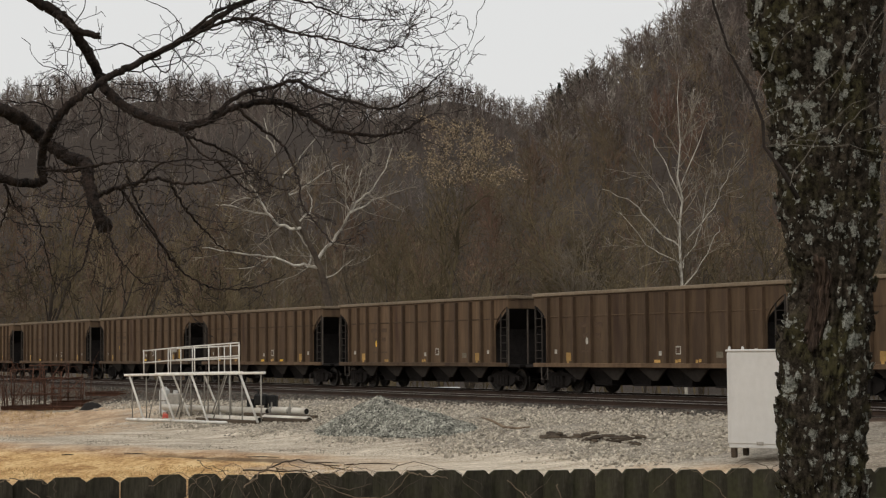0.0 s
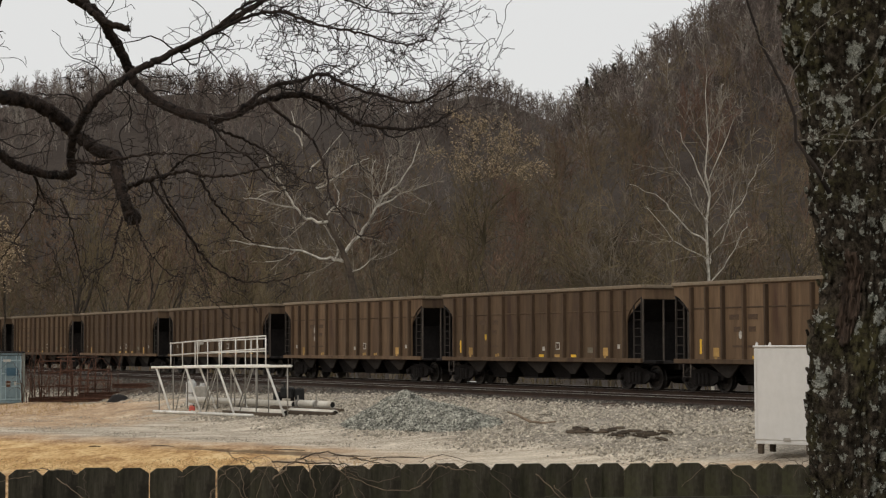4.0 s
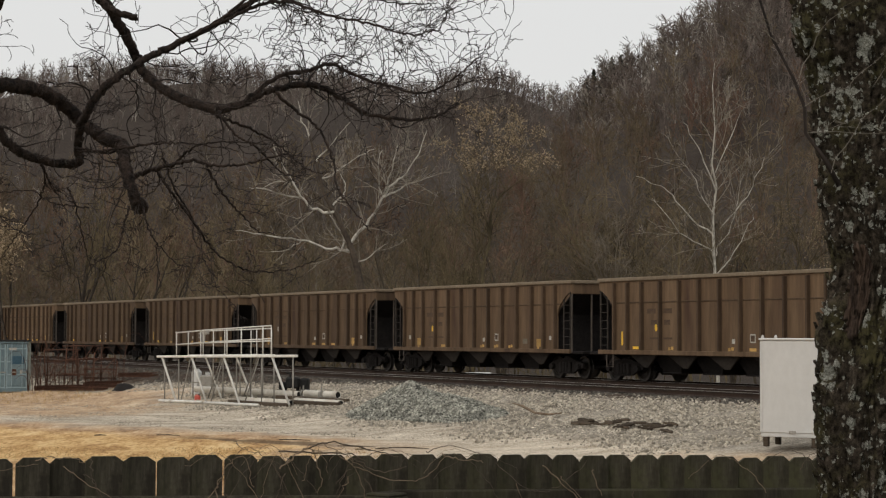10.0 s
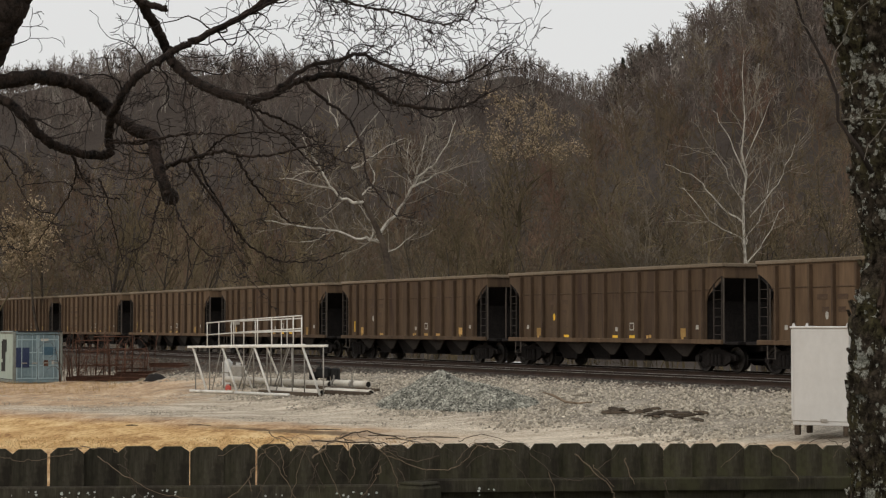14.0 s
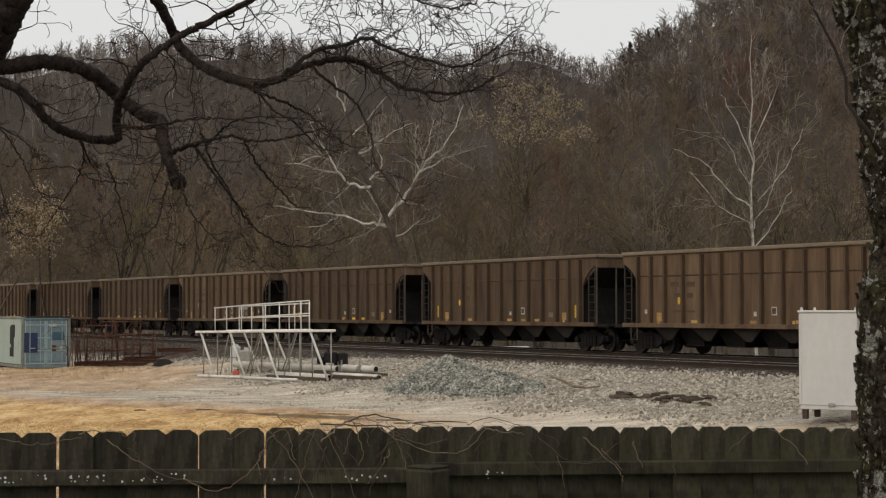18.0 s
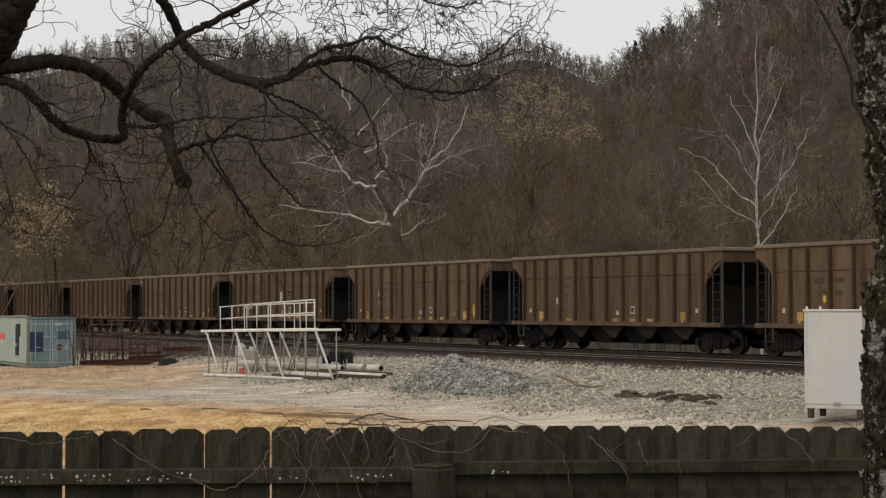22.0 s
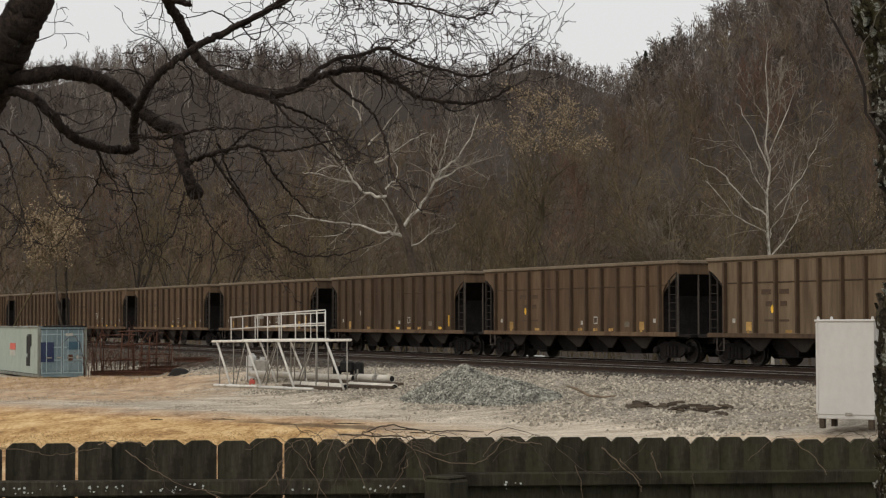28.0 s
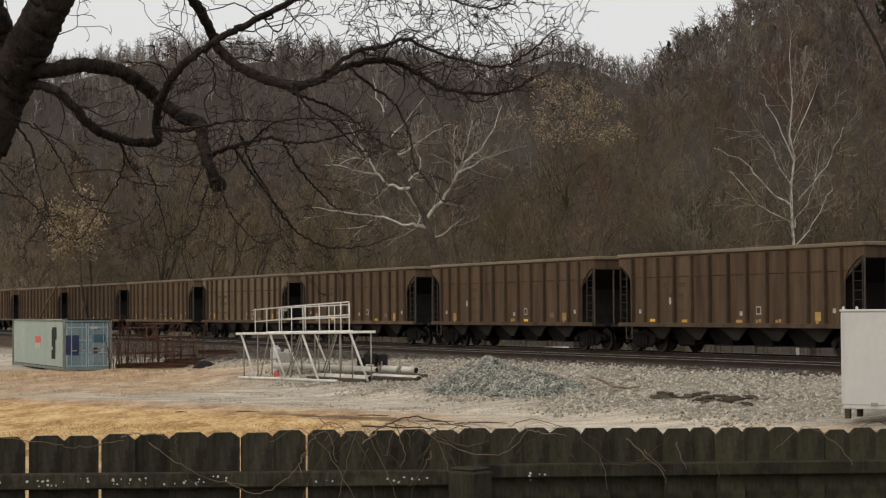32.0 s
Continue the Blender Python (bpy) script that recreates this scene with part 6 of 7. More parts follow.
def leaning_sycamore():
    rs = np.random.RandomState(12)
    lift = 3.66 - gz1
    trunk = [(0.3, 0, 0), (0.0, 0, lift), (-0.37, 0, 2.43 + lift), (-0.82, 0, 4.34 + lift), (-1.31, 0, 5.68 + lift), (-1.95, 0, 7.02 + lift), (-2.82, 0, 8.48 + lift),
             (-3.27, 0, 10.12 + lift), (-3.57, 0.1, 11.28 + lift), (-3.95, 0.1, 12.81 + lift)]
    limbs = [(trunk, 0.5, 0.1, 0)]
    for marks, r0, r1, kids in (
            ([(-2.1, 7.4), (-2.6, 7.44), (-3.58, 7.68), (-4.45, 8.49), (-5.02, 9.52), (-5.74, 10.64), (-6.31, 11.86)], 0.19, 0.04, 2),
            ([(-4.91, 9.44), (-6.12, 9.57), (-7.45, 9.11)], 0.07, 0.03, 2),
            ([(-1.2, 5.4), (-0.51, 6.09), (0.22, 6.85), (0.99, 8.46), (1.87, 9.52), (2.6, 10.09), (3.49, 11.55), (3.96, 13.04)], 0.2, 0.04, 2),
            ([(0.99, 8.46), (1.87, 8.95), (2.9, 9.48), (4.67, 10.08)], 0.13, 0.035, 2),
            ([(1.11, 8.53), (0.84, 9.53), (0.73, 10.49), (0.97, 11.64)], 0.09, 0.03, 2),
            ([(1.18, 8.76), (1.73, 10.29), (2.12, 12.02)], 0.09, 0.03, 2),
            ([(-0.97, 4.72), (-1.76, 4.96), (-2.71, 5.04), (-4.46, 5.55), (-6.21, 5.67), (-7.68, 6.03), (-8.82, 6.18)], 0.17, 0.035, 2),
            ([(-1.3, 4.95), (-1.65, 5.11), (-1.46, 5.72), (-2.03, 6.49), (-2.48, 7.33)], 0.12, 0.06, 1),
            ([(-2.32, 7.94), (-1.68, 8.59), (-1.48, 9.16), (-1.82, 10.12)], 0.11, 0.035, 2),
            ([(-3.08, 9.74), (-2.13, 10.31), (-0.64, 11.26), (0.55, 11.87)], 0.11, 0.03, 2),
            ([(-3.46, 10.89), (-2.5, 12.04), (-1.16, 13.64)], 0.1, 0.03, 2),
            ([(-4.38, 8.41), (-5.56, 8.61), (-7.07, 9.11), (-8.02, 9.19)], 0.09, 0.03, 2),
            ([(-4.46, 5.55), (-5.18, 4.98), (-6.51, 4.8)], 0.07, 0.03, 1),
            ([(-0.7, 4.0), (0.3, 4.5), (1.3, 5.3)], 0.07, 0.03, 1),
            ([(-3.9, 12.6), (-4.5, 13.6), (-4.7, 15.0)], 0.09, 0.03, 2)):
        limbs.append((raised(marks, lift, rs), r0, r1, kids))
    pale_tree("sycamore_tree", (-3.7, 120.0, gz1), limbs, 5, "leaning pale-barked sycamore with spreading white limbs", SYC, True)


def upright_sycamore():
    rs = np.random.RandomState(14)
    lift = 5.8 - gz2
    trunk = [(0.1, 0, 0), (0, 0, lift), (-0.18, 0, 2.73 + lift), (-0.23, 0, 5.47 + lift), (0.05, 0.1, 7.42 + lift), (-0.29, 0, 8.99 + lift), (-0.07, 0, 11.35 + lift),
             (-0.21, 0.1, 14.49 + lift), (-0.08, 0, 16.06 + lift)]
    limbs = [(trunk, 0.2, 0.02, 2)]
    for marks, r0 in (([(-0.24, 4.1), (-1.72, 5.08), (-2.68, 6.45), (-3.85, 7.36), (-5.6, 8.14)], 0.13), ([(0.01, 7.23), (-0.83, 9.19), (-1.6, 10.56), (-2.34, 11.82)], 0.12),
                      ([(0.23, 4.49), (1.8, 6.25), (2.9, 8.12), (3.46, 9.57)], 0.1), ([(-0.06, 8.4), (0.97, 10.75), (1.77, 12.71)], 0.09),
                      ([(-0.1, 2.73), (-1.53, 3.71), (-2.5, 4.3), (-4.44, 6.65)], 0.11), ([(0.0, 1.2), (0.8, 2.34), (1.98, 4.29), (2.49, 5.46)], 0.1),
                      ([(-0.2, 10.56), (-0.97, 11.94), (-1.27, 13.7)], 0.07), ([(-0.08, 11.15), (0.48, 12.52), (0.77, 14.29)], 0.07),
                      ([(0.0, 2.6), (0.22, 3.32), (1.2, 4.88), (1.61, 6.64), (2.2, 8.4)], 0.09), ([(-0.08, 5.47), (-1.01, 6.64), (-1.7, 8.41), (-2.55, 9.39)], 0.09),
                      ([(-0.1, 6.2), (0.9, 7.6), (1.2, 9.6)], 0.07), ([(-0.2, 9.6), (0.6, 11.0), (0.8, 12.4)], 0.06)):
        limbs.append((raised(marks, lift, rs), 0.75 * r0, 0.022, 2))
    pale_tree("sycamore_tree", (20.43, 123.0, gz2), limbs, 6, "upright pale-barked sycamore with many fine white branches", SYC, False)


leaning_sycamore()
upright_sycamore()


def conifers():
    """A short row of dark evergreens on the spur's skyline."""
    rs = np.random.RandomState(77)
    for k in range(7):
        tx = 0.091 + 0.0034 * k + rs.uniform(-0.002, 0.002)
        y = float(crest_y([tx])[0]) - 8
        x = tx * y
        h = rs.uniform(8.5, 12)
        z = float(ground_z(x, y))
        root = thing("evergreen_tree", pose(x, y, z), "dark narrow evergreen on the skyline", "tree", "evergreens on the ridge")
        segs = [(0, 0, 0, 0, 0, h, 0.16, 0.02)]
        part("trunk", mesh_np("trunk", *tubes_np(segs, 5), M_WOOD_FAR), None, root)
        needles = []
        for j in range(220):
            zz = h * rs.uniform(0.05, 0.98)
            a, l = rs.uniform(0, PI2), (1 - zz / h) * h * 0.3 + 0.3
            q = np.array([math.cos(a) * l, math.sin(a) * l, zz - 0.25 * l])
            needles.append((0, 0, zz, *q, 0.2, 0.07))
        part("crown", mesh_np("crown", *tubes_np(needles, 4), M_CONIFER), None, root, "dark green needles")


conifers()


def thicket_trees():
    """Bare trees that stand out of the thicket: a few dark stems that fan upward into fine tan crowns."""
    rs = np.random.RandomState(64)
    spec = dict(BANK, kids=[0, 9, 4], lift=[0.0, 0.09, 0.06, 0.03], angle=(0.25, 0.7), ratio=0.5, wander=0.1, thin=0.016)
    for k in range(16):
        y = rs.uniform(124, 150)
        x = (-0.23 + 0.031 * k + rs.uniform(-0.008, 0.008)) * y
        h = rs.uniform(9.5, 14.5)
        root = thing("bare_tree", pose(x, y, float(ground_z(x, y)) - 0.2), "bare multi-stemmed tree with a fine tan crown by the river", "tree", "bare trees by the river")
        segs = []
        for j in range(rs.randint(2, 5)):
            a, w = rs.uniform(0, PI2), rs.uniform(0.05, 0.4)
            branch_out(segs, np.array([0.0, 0.0, 0.0]), unit(np.array([w * math.cos(a), w * math.sin(a), 1.0])), h * rs.uniform(0.75, 1.05), 0.011 * h, 1, spec, rs)
        segs = np.array(segs)
        stout = segs[:, 6] > 0.045
        part("trunk", mesh_np("trunk", *tubes_np(segs[stout], 5), M_STEM, True), None, root, "dark grey-brown stems")
        part("crown", mesh_np("crown", *tubes_np(segs[~stout], 3), M_WOOD_BANK if k % 3 else M_WOOD_MID), None, root, "fine tan twigs")


M_STEM = surface("dark_stem", (0.02, 0.016, 0.012), (0.085, 0.067, 0.05), 0.8, 5, 0.95, 0, 0.3, 0.02)
thicket_trees()


def leafy_tree(x, y, h, leaves, low, seed, label):
    """A tree that has kept its dry leaves."""
    rs = np.random.RandomState(seed)
    root = thing("oak_tree", pose(x, y, float(ground_z(x, y)) - 0.1), label, "tree", "trees with dry leaves")
    segs = wild_tree(seed, h, dict(BANK, ratio=0.5, angle=(0.45, 0.95), bare=0.4))
    part("trunk", mesh_np("trunk", *tubes_np(segs, 4), M_WOOD_BANK, True), None, root, "brown trunk and bare boughs")
    fine = segs[segs[:, 7] < 0.03]
    fine = fine[fine[:, 5] > low * h]
    pick = fine[rs.randint(0, len(fine), leaves)]
    p = pick[:, 3:6] + rs.normal(0, 0.22, (leaves, 3))
    q = p + rs.normal(0, 0.09, (leaves, 3))
    r = rs.uniform(0.028, 0.068, leaves)
    v, f = tubes_np(np.concatenate([p, q, r[:, None], 0.5 * r[:, None]], 1), 3)
    tagged(part("foliage", mesh_np("foliage", v, f, M_DRYLEAF), None, root, "sparse tan dry leaves"), kind="stuff")


leafy_tree(-34.2, 130.0, 10.3, 2600, 0.58, 901, "low tree that keeps pale tan dry leaves")
leafy_tree(4.2, 150.0, 24.5, 2600, 0.76, 902, "tall tree with tan dry leaves in its top")
leafy_tree(38.0, 175.0, 17.0, 700, 0.6, 903, "tree with a few dry leaves")


def maples():
    """Trees with dense reddish twigs on the slope behind the upright sycamore."""
    rs = np.random.RandomState(31)
    spec = dict(SLOPE, kids=[30, 7], thin=0.03, angle=(0.3, 0.75), ratio=0.5, bare=0.15)
    for k, (tx, y, h) in enumerate(((0.148, 372, 17.0), (0.158, 380, 19.0), (0.169, 368, 16.0), (0.058, 330, 15.0))):
        root = thing("maple_tree", pose(tx * y, y, float(ground_z(tx * y, y)) - 0.2), "bare maple with dense reddish twigs on the hillside", "tree", "reddish maples")
        segs = wild_tree(700 + k, h, spec)
        stout = segs[:, 6] > 0.07
        part("trunk", mesh_np("trunk", *tubes_np(segs[stout], 4), M_WOOD_MID), None, root)
        part("crown", mesh_np("crown", *tubes_np(segs[~stout], 3), M_WOOD_ROSE), None, root, "reddish bare twigs")


maples()


def grass():
    v, f = tubes_np(dry_grass(), 3)
    tagged(new("dry_grass", mesh_np("dry_grass", v, f, M_DRYGRASS)), "dead straw-coloured grass and weeds", "grass", kind="stuff")


grass()


# ---------------------------------------------------------------- the overhanging tree beyond the fence
HUNG = dict(curl=4.0, bare=0.1, step=[0.22, 0.06, 0.05, 0.045], kids=[0, 3, 2, 0], wander=0.27, lift=[0.0, 0.02, 0.0, 0.0], taper=0.82, thin=0.0036, angle=(0.5, 1.3), ratio=0.5, girth=0.01)


def overhanging_tree():
    rs = np.random.RandomState(8)
    bx, by = -6.2, 20.0
    root = thing("overhanging_tree", pose(bx, by, float(ground_z(bx, by)) - 0.1), "dark bare tree with long crooked limbs spreading over the yard", "tree")
    z0 = float(ground_z(bx, by)) - 0.1

    def limb(name, pts, r0, r1, twigs, drop=0.0, seed=0, long=(0.5, 1.1), label=""):
        """A crooked limb through (x, z) marks, given in depth a slow sway, with its twigs."""
        q = []
        for k, (x, z) in enumerate(pts):
            dy = 0.35 * math.sin(0.7 * k + seed) - 0.35 * math.sin(seed)
            g = 1 + dy / 20.0
            q.append(np.array([x * g - bx, dy, 2.85 + (z - 2.85) * g - z0]))
        r0, r1 = r0 * 0.62, r1 * 0.62 if r1 > 0.02 else r1 * 0.8
        fine, rad = [], []
        n = len(q) - 1
        for k in range(n):
            a, b, c, d = q[max(k - 1, 0)], q[k], q[k + 1], q[min(k + 2, n)]
            for j in range(12):
                t = j / 12
                fine.append(0.5 * (2 * b + (c - a) * t + (2 * a - 5 * b + 4 * c - d) * t * t + (3 * b - a - 3 * c + d) * t ** 3) + rs.normal(0, 0.007, 3))
                rad.append(r0 + (r1 - r0) * (k + t) / n)
        fine.append(q[-1])
        rad.append(r1)
        rad = [r * (1 + rs.uniform(-0.03, 0.035) * (0.4 if name == "stem" else 1)) for r in rad]
        ob = part(name, Shape().tube(fine, rad, 16, True, 0.06 if name == "stem" else 0.12), M_BARK, root, label, None, True)
        segs = []
        m = len(fine)
        for k in range(int(twigs * (0.3 if drop < 0 else 0.62))):
            i = rs.randint(int(m * 0.12), m)
            p, d = fine[i], unit(fine[min(i + 1, m - 1)] - fine[max(i - 1, 0)])
            side = unit(np.cross(d, rs.normal(0, 1, 3)) * np.array([1, 0.6, 1]))
            a = rs.uniform(0.4, 1.2)
            way = unit(d * math.cos(a) + side * math.sin(a) + np.array([0, 0, drop]))
            branch_out(segs, p, way, rs.uniform(*long) * (1.0 if drop < 0 else 1.35), min(rad[i] * 0.5, 0.013) * rs.uniform(0.5, 1), 1, HUNG, rs)
        if segs:
            v, f = tubes_np(segs, 4)
            tagged(part("twig_spray", mesh_np("twig_spray", v, f, M_TWIG, True), None, ob, "fine crooked bare twigs"), kind="stuff")
        return fine

    part("trunk", Shape().tube([(0, 0, 0), (-0.1, 0, 1.6), (-0.16, 0, 3.0), (-0.14, 0, 3.9), (0.1, 0, 4.5), (0.4, 0, 4.95), (0.6, 0, 5.2)],
                               [0.52, 0.44, 0.4, 0.36, 0.34, 0.3, 0.22], 16, True, 0.05), M_BARK, root, "thick dark furrowed trunk", None, True)
    limb("stem", [(-5.85, 4.7), (-5.66, 5.2), (-5.5, 5.52), (-5.38, 5.76), (-5.19, 6.15), (-5.0, 6.54), (-4.7, 7.3), (-4.5, 8.0), (-4.2, 8.8)], 0.45, 0.3, 14, 0.1, 1)
    limb("stem", [(-5.55, 5.4), (-5.58, 5.9), (-5.72, 6.25), (-6.0, 6.9), (-6.4, 7.6)], 0.28, 0.16, 8, 0, 2)
    limb("limb", [(-5.5, 5.52), (-5.3, 5.58), (-5.05, 5.6), (-4.73, 5.65), (-4.41, 5.61), (-4.16, 5.52), (-3.98, 5.38), (-3.81, 5.22), (-3.6, 5.06), (-3.38, 4.98),
                  (-3.36, 4.83), (-3.28, 4.54), (-3.21, 4.32)], 0.14, 0.1, 40, -0.45, 3, (0.5, 1.3), "thick crooked limb ending in a broken stub")
    limb("limb", [(-5.5, 5.42), (-5.26, 5.43), (-5.01, 5.36), (-4.8, 5.16), (-4.59, 4.94), (-4.34, 4.82), (-4.05, 4.76), (-3.86, 4.78), (-3.87, 4.97), (-3.84, 5.18)],
         0.085, 0.075, 26, -0.6, 3, (0.5, 1.2), "low limb that bends up to the next one")
    limb("limb", [(-3.86, 5.2), (-3.79, 5.29), (-3.67, 5.53), (-3.45, 5.73), (-3.17, 5.92), (-2.71, 6.16), (-2.31, 6.37), (-1.7, 6.75), (-1.1, 7.0)], 0.075, 0.05, 26, 0.15, 3, (0.6, 1.4))
    limb("limb", [(-4.75, 7.25), (-4.3, 7.1), (-3.95, 6.83), (-3.6, 6.61), (-3.4, 6.3), (-3.23, 5.99), (-3.14, 5.8), (-2.9, 5.6), (-2.6, 5.46), (-2.29, 5.37)],
         0.1, 0.085, 18, 0.1, 4, (0.5, 1.2), "long limb that comes down in an arc")
    limb("limb", [(-2.32, 5.37), (-2.03, 5.44), (-1.73, 5.59), (-1.33, 5.67), (-1.11, 5.63), (-0.85, 5.48), (-0.59, 5.34), (-0.15, 5.28), (0.15, 5.32), (0.4, 5.45)],
         0.075, 0.012, 46, 0.1, 5, (0.3, 0.9))
    limb("limb", [(-2.03, 5.45), (-1.64, 5.75), (-1.29, 5.83), (-1.03, 5.9), (-0.72, 5.76), (-0.33, 5.65), (0.03, 5.58), (0.35, 5.75), (0.65, 6.0)], 0.042, 0.01, 50, 0.25, 6, (0.3, 0.9))
    limb("limb", [(-2.75, 6.15), (-1.9, 6.55), (-1.55, 6.61), (-1.29, 6.54), (-1.02, 6.45), (-0.63, 6.38), (-0.19, 6.25), (0.2, 6.3)], 0.035, 0.01, 95, 0.05, 7, (0.35, 1.0))
    limb("limb", [(-2.3, 6.37), (-1.9, 6.7), (-1.4, 6.85), (-0.9, 6.8), (-0.4, 6.62), (0.1, 6.6)], 0.03, 0.008, 60, -0.05, 17, (0.4, 1.0))
    limb("limb", [(-3.25, 4.6), (-3.03, 4.7), (-2.82, 4.75), (-2.57, 4.8), (-2.29, 4.75), (-1.91, 4.78), (-1.5, 4.9)], 0.042, 0.012, 34, -0.15, 8, (0.4, 1.2))
    limb("limb", [(-3.86, 4.9), (-3.5, 4.92), (-3.1, 4.98), (-2.7, 5.0)], 0.024, 0.01, 14, -0.2, 9, (0.4, 0.9))
    limb("limb", [(-2.3, 5.36), (-2.1, 5.1), (-1.85, 4.95), (-1.6, 4.7), (-1.35, 4.6)], 0.024, 0.008, 26, -0.3, 10, (0.4, 1.2))
    # long thin branches that droop below the limbs
    droops = [
        ([(-5.52, 5.06), (-5.29, 4.73), (-5.23, 4.47), (-5.13, 4.08), (-5.04, 3.81)], 0.02), ([(-5.46, 5.03), (-5.07, 4.85), (-4.81, 4.66), (-4.73, 4.52)], 0.016),
        ([(-5.9, 4.75), (-5.65, 4.47), (-5.39, 4.18), (-5.10, 3.92)], 0.018), ([(-5.9, 4.3), (-5.65, 4.21), (-5.33, 4.12), (-5.10, 3.86)], 0.015),
        ([(-4.26, 4.76), (-4.24, 4.52), (-4.33, 4.27), (-4.52, 3.98), (-4.68, 3.75)], 0.016), ([(-4.28, 4.75), (-4.17, 4.52), (-4.06, 4.38)], 0.018),
        ([(-5.26, 5.0), (-4.97, 4.59), (-4.78, 4.24), (-4.58, 4.03), (-4.33, 3.96)], 0.014), ([(-3.29, 4.29), (-3.35, 4.04), (-3.43, 3.78), (-3.72, 3.62)], 0.018),
        ([(-3.14, 4.34), (-3.08, 4.08), (-2.98, 3.89), (-2.73, 3.62)], 0.018),
        ([(-3.0, 4.72), (-2.88, 4.54), (-2.72, 4.32), (-2.50, 4.03), (-2.34, 3.81), (-2.05, 3.60), (-1.74, 3.55), (-1.42, 3.60), (-1.13, 3.72)], 0.024),
        ([(-2.43, 4.76), (-2.26, 4.46), (-2.05, 4.22), (-1.85, 4.02), (-1.66, 3.99)], 0.022), ([(-2.31, 5.31), (-1.99, 5.19), (-1.73, 5.06), (-1.48, 4.87), (-1.22, 4.68), (-1.02, 4.69)], 0.024),
        ([(-1.66, 5.58), (-1.41, 5.36), (-1.16, 5.17), (-1.00, 4.82), (-0.94, 4.50), (-0.71, 4.18), (-0.56, 4.00)], 0.026), ([(-3.91, 4.94), (-3.52, 4.89), (-3.07, 4.99), (-2.63, 5.00), (-2.05, 4.92)], 0.022),
        ([(-2.82, 4.72), (-2.69, 4.86), (-2.50, 4.98), (-2.18, 5.02), (-1.67, 4.98)], 0.022), ([(-4.13, 4.01), (-4.04, 3.87), (-3.96, 3.63)], 0.01),
        ([(-3.98, 4.5), (-3.88, 4.27), (-3.78, 3.85), (-3.69, 3.53)], 0.014), ([(-3.72, 4.26), (-4.13, 4.32), (-4.42, 4.46), (-4.88, 4.40)], 0.012),
        ([(-2.91, 4.83), (-2.76, 4.45), (-2.58, 4.16), (-2.55, 3.90), (-2.37, 3.68)], 0.018), ([(-2.98, 3.87), (-2.96, 3.62), (-2.92, 3.36)], 0.01),
        ([(-2.50, 4.03), (-2.44, 3.68), (-2.31, 3.49)], 0.01), ([(-5.13, 4.08), (-5.20, 3.83), (-5.39, 3.57)], 0.012)]
    for k, (marks, r) in enumerate(droops):
        limb("bough", marks, r * 1.15, 0.006, 8 + 2 * len(marks), -0.15, 20 + k, (0.2, 0.65))
    end = Vector((-3.2 - bx, 0.18, 4.3 - z0))
    knob = Shape().tube([end + Vector(v) for v in ((-0.05, 0, 0.1), (-0.03, 0, 0.05), (0, 0, 0), (0.03, 0, -0.05), (0.04, 0, -0.085))], [0.05, 0.085, 0.1, 0.085, 0.04], 12, True, 0.22)
    part("knob", knob, M_BARK, root, "broken knobbly limb end", None, True)
    limb("stub", [(-3.72, 6.68), (-3.5, 6.5), (-3.22, 6.42)], 0.065, 0.06, 0, 0, 4, (0, 1), "short broken stub")


overhanging_tree()


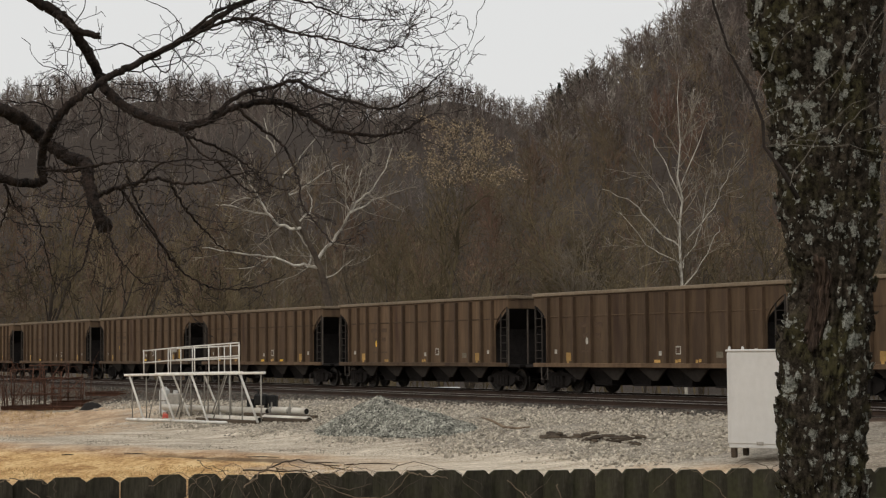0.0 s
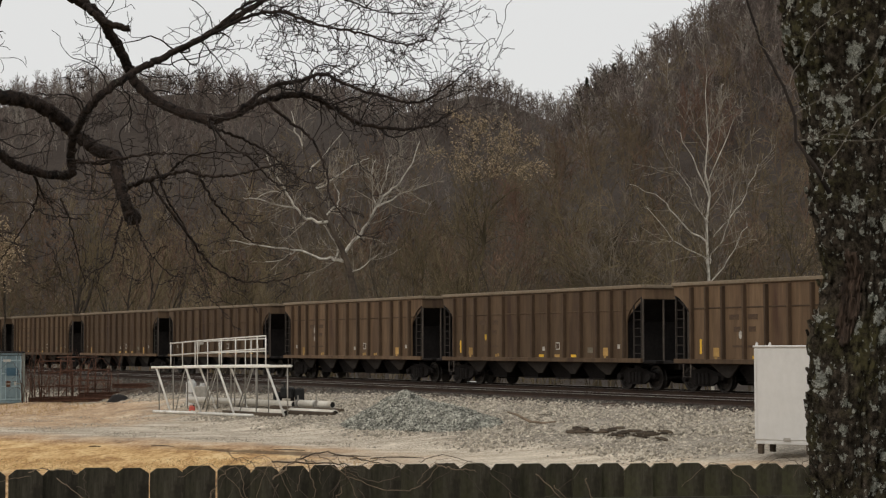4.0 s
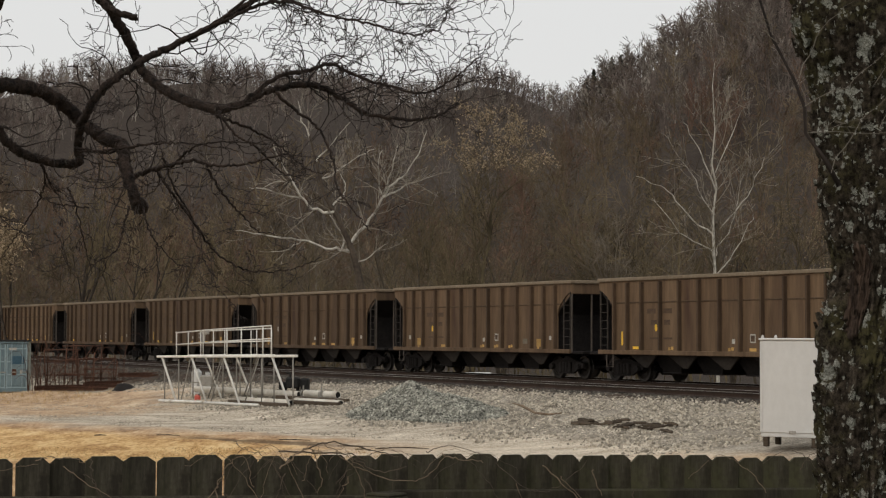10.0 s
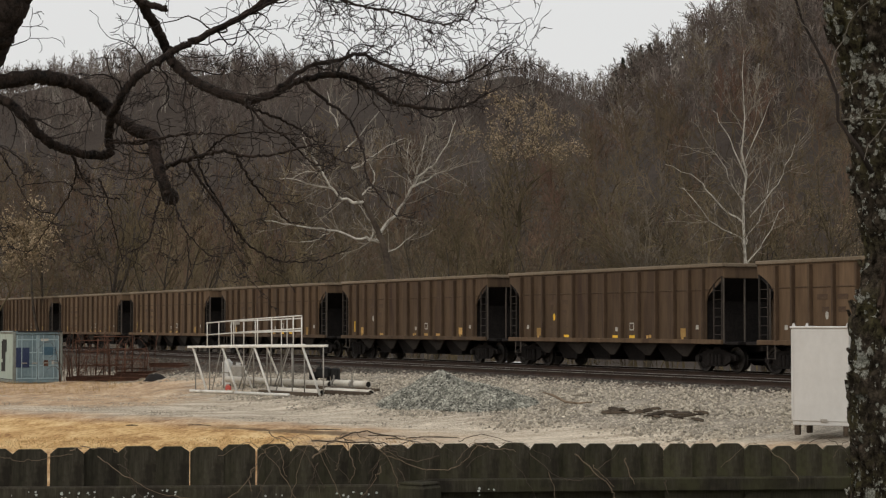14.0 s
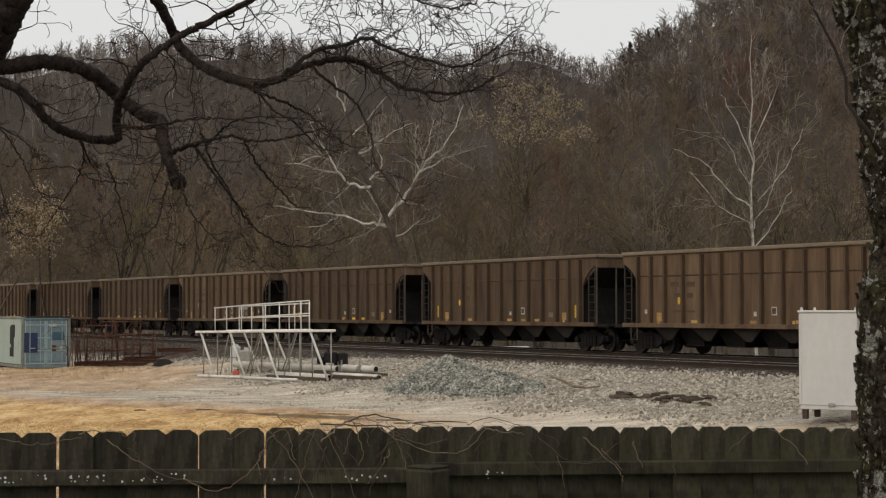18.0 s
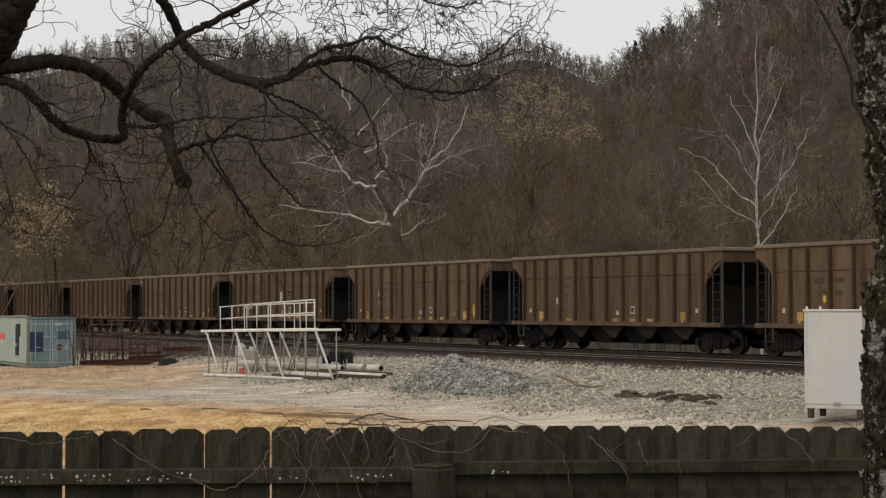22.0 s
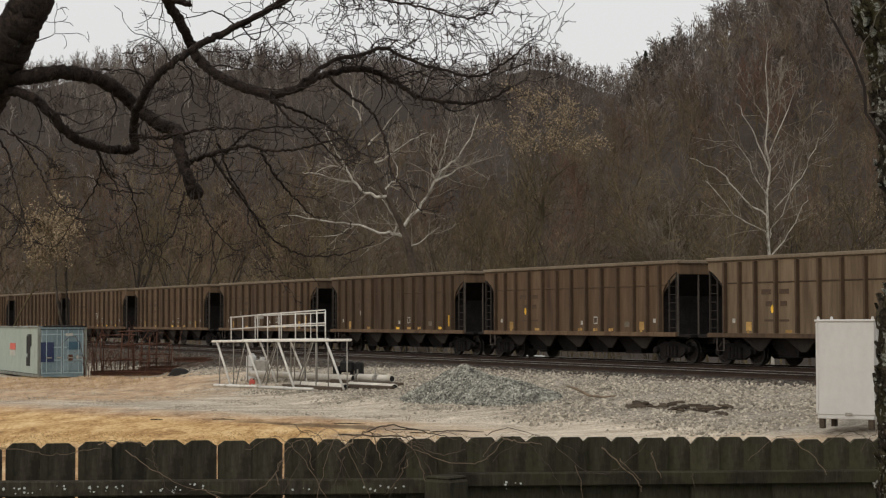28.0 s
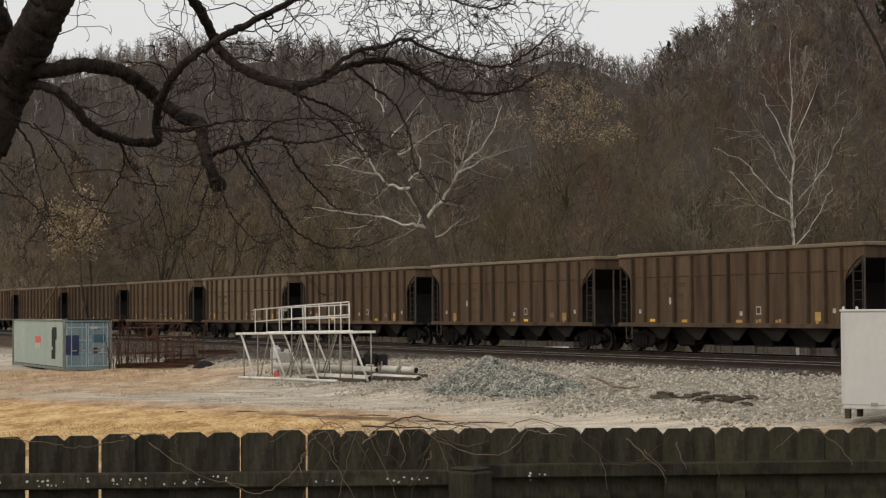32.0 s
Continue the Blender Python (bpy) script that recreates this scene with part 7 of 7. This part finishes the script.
# ---------------------------------------------------------------- the near trunk
def near_trunk():
    rows, cols = 470, 190
    z = np.linspace(0.3, 6.4, rows)
    marks = [0.3, 1.2, 2.27, 2.56, 2.89, 3.11, 3.24, 3.49, 3.65, 3.85, 4.01, 4.23, 6.4]
    cx = np.interp(z, marks, [1.72, 1.72, 1.721, 1.72, 1.733, 1.77, 1.763, 1.75, 1.74, 1.735, 1.706, 1.7, 1.62])
    cy = np.full(rows, 6.95) - 0.05 * (z - 2.6)
    rad = np.interp(z, marks, [0.22, 0.175, 0.15, 0.163, 0.163, 0.145, 0.165, 0.188, 0.196, 0.2, 0.236, 0.25, 0.26])
    g = np.linspace(0, PI2, cols, endpoint=False)
    verts = np.zeros((rows, cols, 3))
    for i in range(rows):
        for j in range(cols):
            a = g[j]
            p = Vector((math.cos(a) * 3.2, math.sin(a) * 3.2, z[i] * 5))
            n = 0.018 * noise.noise(p) + 0.017 * noise.noise(Vector((p.x * 2.6, p.y * 2.6, p.z * 2.2))) + 0.012 * noise.noise(Vector((p.x * 6, p.y * 6, p.z * 5))) + 0.008 * noise.noise(Vector((p.x * 14, p.y * 14, p.z * 15)))
            crack = abs(noise.noise(Vector((p.x * 2.4 + 5, p.y * 2.4, p.z * 1.4))))
            ridge = 0.02 * max(0.0, 1 - crack * 9) - 0.004
            r = rad[i] + n - ridge
            # a torn hollow in the side that faces the yard gate
            hollow = math.exp(-((z[i] - 2.98) / 0.2) ** 2) * math.exp(-((((a + 2.1 + math.pi) % PI2) - math.pi) / 0.42) ** 2)
            r -= 0.045 * hollow
            verts[i, j] = (cx[i] + r * math.cos(a), cy[i] + r * math.sin(a), z[i])
    idx = np.arange(rows * cols).reshape(rows, cols)
    nx = np.roll(idx, -1, 1)
    quads = np.stack([idx[:-1], nx[:-1], nx[1:], idx[1:]], -1).reshape(-1, 4)
    root = thing("near_tree", pose(0, 0, 0), "old dark trunk with peeling bark and pale lichen", "tree")
    part("trunk", mesh_np("trunk", verts.reshape(-1, 3), quads, M_TRUNK, True), None, root, "rough lichened trunk")
    rng = random.Random(4)

    def on(a, zz, lift=0.0):
        i = min(max(int((zz - 0.3) / 6.1 * (rows - 1)), 0), rows - 1)
        j = int((a % PI2) / PI2 * cols) % cols
        c = Vector((cx[i], cy[i], zz))
        p = Vector(verts[i, j])
        o = Vector((p.x - c.x, p.y - c.y, 0)).normalized()
        return Vector((p.x, p.y, zz)) + o * lift, o

    # loose plates of bark, most of them along both flanks
    for k in range(260):
        zz = rng.uniform(1.9, 4.5)
        a = rng.choice((math.pi, 0.0)) + rng.gauss(-0.1, 0.4)
        p, o = on(a, zz, 0.004)
        t = Vector((-o.y, o.x, 0))
        w, h, th = rng.uniform(0.008, 0.022), rng.uniform(0.01, 0.03), rng.uniform(0.006, 0.014)
        s = Shape()
        n = 7
        lift = rng.uniform(0.0, 0.022)
        ring = [(w * math.cos(PI2 * q / n) * rng.uniform(0.6, 1.2), h * math.sin(PI2 * q / n) * rng.uniform(0.6, 1.2)) for q in range(n)]
        vs = [p + t * x + Vector((0, 0, y)) + o * (lift * (y / h + 1) * 0.5 - 0.006) for x, y in ring]
        vs += [v + o * th + t * rng.uniform(-0.004, 0.004) for v in vs]
        s.add(vs, [tuple(range(n))[::-1], tuple(range(n, 2 * n))] + [(q, (q + 1) % n, (q + 1) % n + n, q + n) for q in range(n)])
        part("bark_plate", s, M_TRUNK, root)
    # torn wood in the hollow: an uneven sheet with upright ridges
    na, nz = 46, 40
    grid, quads_t = [], []
    for i in range(nz + 1):
        zz = 2.82 + 0.4 * i / nz
        for j in range(na + 1):
            f, g2 = j / na * 2 - 1, i / nz * 2 - 1
            a = -2.12 + 0.34 * f + 0.06 * noise.noise(Vector((zz * 9, 3, 1)))
            q, o = on(a, zz)
            inside = 1 - f * f - g2 * g2 + 0.35 * noise.noise(Vector((f * 4, g2 * 5, 2)))
            up = 0.011 * noise.noise(Vector((f * 13, zz * 5, 4))) + 0.005 * noise.noise(Vector((f * 30, zz * 9, 8)))
            grid.append(q + o * ((0.012 + up) if inside > 0.12 else -0.03))
    for i in range(nz):
        for j in range(na):
            k = i * (na + 1) + j
            quads_t.append((k, k + 1, k + na + 2, k + na + 1))
    part("torn_wood", Shape().add(grid, quads_t), M_HEARTWOOD, root, "torn reddish-brown heartwood", None, True)
    # a knob on the flank
    kp, ko = on(math.pi, 2.84, 0.0)
    s = Shape()
    n = 12
    for i in range(7):
        th = math.pi * i / 6
        for j in range(n):
            w = PI2 * j / n
            r = 0.045 * (1 + rng.uniform(-0.18, 0.18))
            s.v.append(tuple(kp + Vector((r * math.sin(th) * math.cos(w) * 0.8, r * math.sin(th) * math.sin(w), r * 1.3 * math.cos(th)))))
    s.f += [(i * n + j, i * n + (j + 1) % n, (i + 1) * n + (j + 1) % n, (i + 1) * n + j) for i in range(6) for j in range(n)]
    part("burl", s, M_TRUNK, root, "knobbly burl", None, True)
    # bare shoots that cross in front of the trunk
    rs = np.random.RandomState(13)
    spec = dict(curl=3.0, bare=0.1, step=[0.1, 0.07, 0.05], kids=[3, 2], wander=0.12, lift=[0.02, 0.02, 0.0], taper=0.75, thin=0.0007, angle=(0.5, 1.0), ratio=0.55, girth=0.01)
    pts = [(1.235, 4.25), (1.252, 4.154), (1.309, 3.971), (1.392, 3.81), (1.432, 3.703), (1.435, 3.607), (1.51, 3.505), (1.56, 3.41)]
    s = Shape().tube([(x, 6.6, zz) for x, zz in pts], [0.004, 0.0045, 0.005, 0.0055, 0.0065, 0.0065, 0.0075, 0.01], 8, True, 0.1)
    shoot = part("shoot", s, M_TWIG, root, "bare shoot from the trunk", None, True)
    for marks in ([(1.432, 3.703), (1.583, 3.778), (1.714, 3.884), (1.781, 4.013)], [(1.409, 3.81), (1.491, 3.992), (1.611, 4.099)], [(1.33, 3.939), (1.224, 4.01), (1.076, 4.117)],
                  [(1.448, 3.603), (1.644, 3.602), (1.857, 3.584)], [(1.709, 3.623), (1.77, 3.713), (1.9, 3.781)], [(1.524, 3.458), (1.623, 3.628), (1.699, 3.702), (1.852, 3.809)],
                  [(1.757, 3.884), (1.824, 4.002), (1.891, 4.12)]):
        fine = []
        for k in range(len(marks) - 1):
            for j in range(4):
                f = j / 4
                fine.append((marks[k][0] + (marks[k + 1][0] - marks[k][0]) * f + rs.normal(0, 0.004), 6.58, marks[k][1] + (marks[k + 1][1] - marks[k][1]) * f + 0.012 * math.sin(math.pi * f) + rs.normal(0, 0.004)))
        fine.append((marks[-1][0], 6.58, marks[-1][1]))
        part("side_shoot", Shape().tube(fine, [0.0018 - 0.001 * j / len(fine) for j in range(len(fine))], 5, False), M_SHOOT, shoot, "thin pale side shoot", None, True)
    segs = []
    for k in range(6):
        i = rs.randint(0, len(pts) - 2)
        p = np.array([pts[i][0], 6.6, pts[i][1]])
        branch_out(segs, p, unit(np.array([rs.uniform(-0.4, 1), rs.uniform(-0.4, 0.4), rs.uniform(-0.2, 0.9)])), rs.uniform(0.15, 0.4), 0.0014, 0, spec, rs)
    for k in range(3):
        p = np.array([1.5 + rs.uniform(-0.1, 0.6), 6.62 + rs.uniform(-0.1, 0.05), rs.uniform(3.3, 4.3)])
        branch_out(segs, p, unit(np.array([rs.uniform(-1, 1), -0.1, rs.uniform(-0.2, 1)])), rs.uniform(0.2, 0.5), 0.0013, 0, spec, rs)
    v, f = tubes_np(segs, 4)
    tagged(part("twig_spray", mesh_np("twig_spray", v, f, M_SHOOT, True), None, shoot, "fine pale twigs across the bark"), kind="stuff")


near_trunk()
motions()
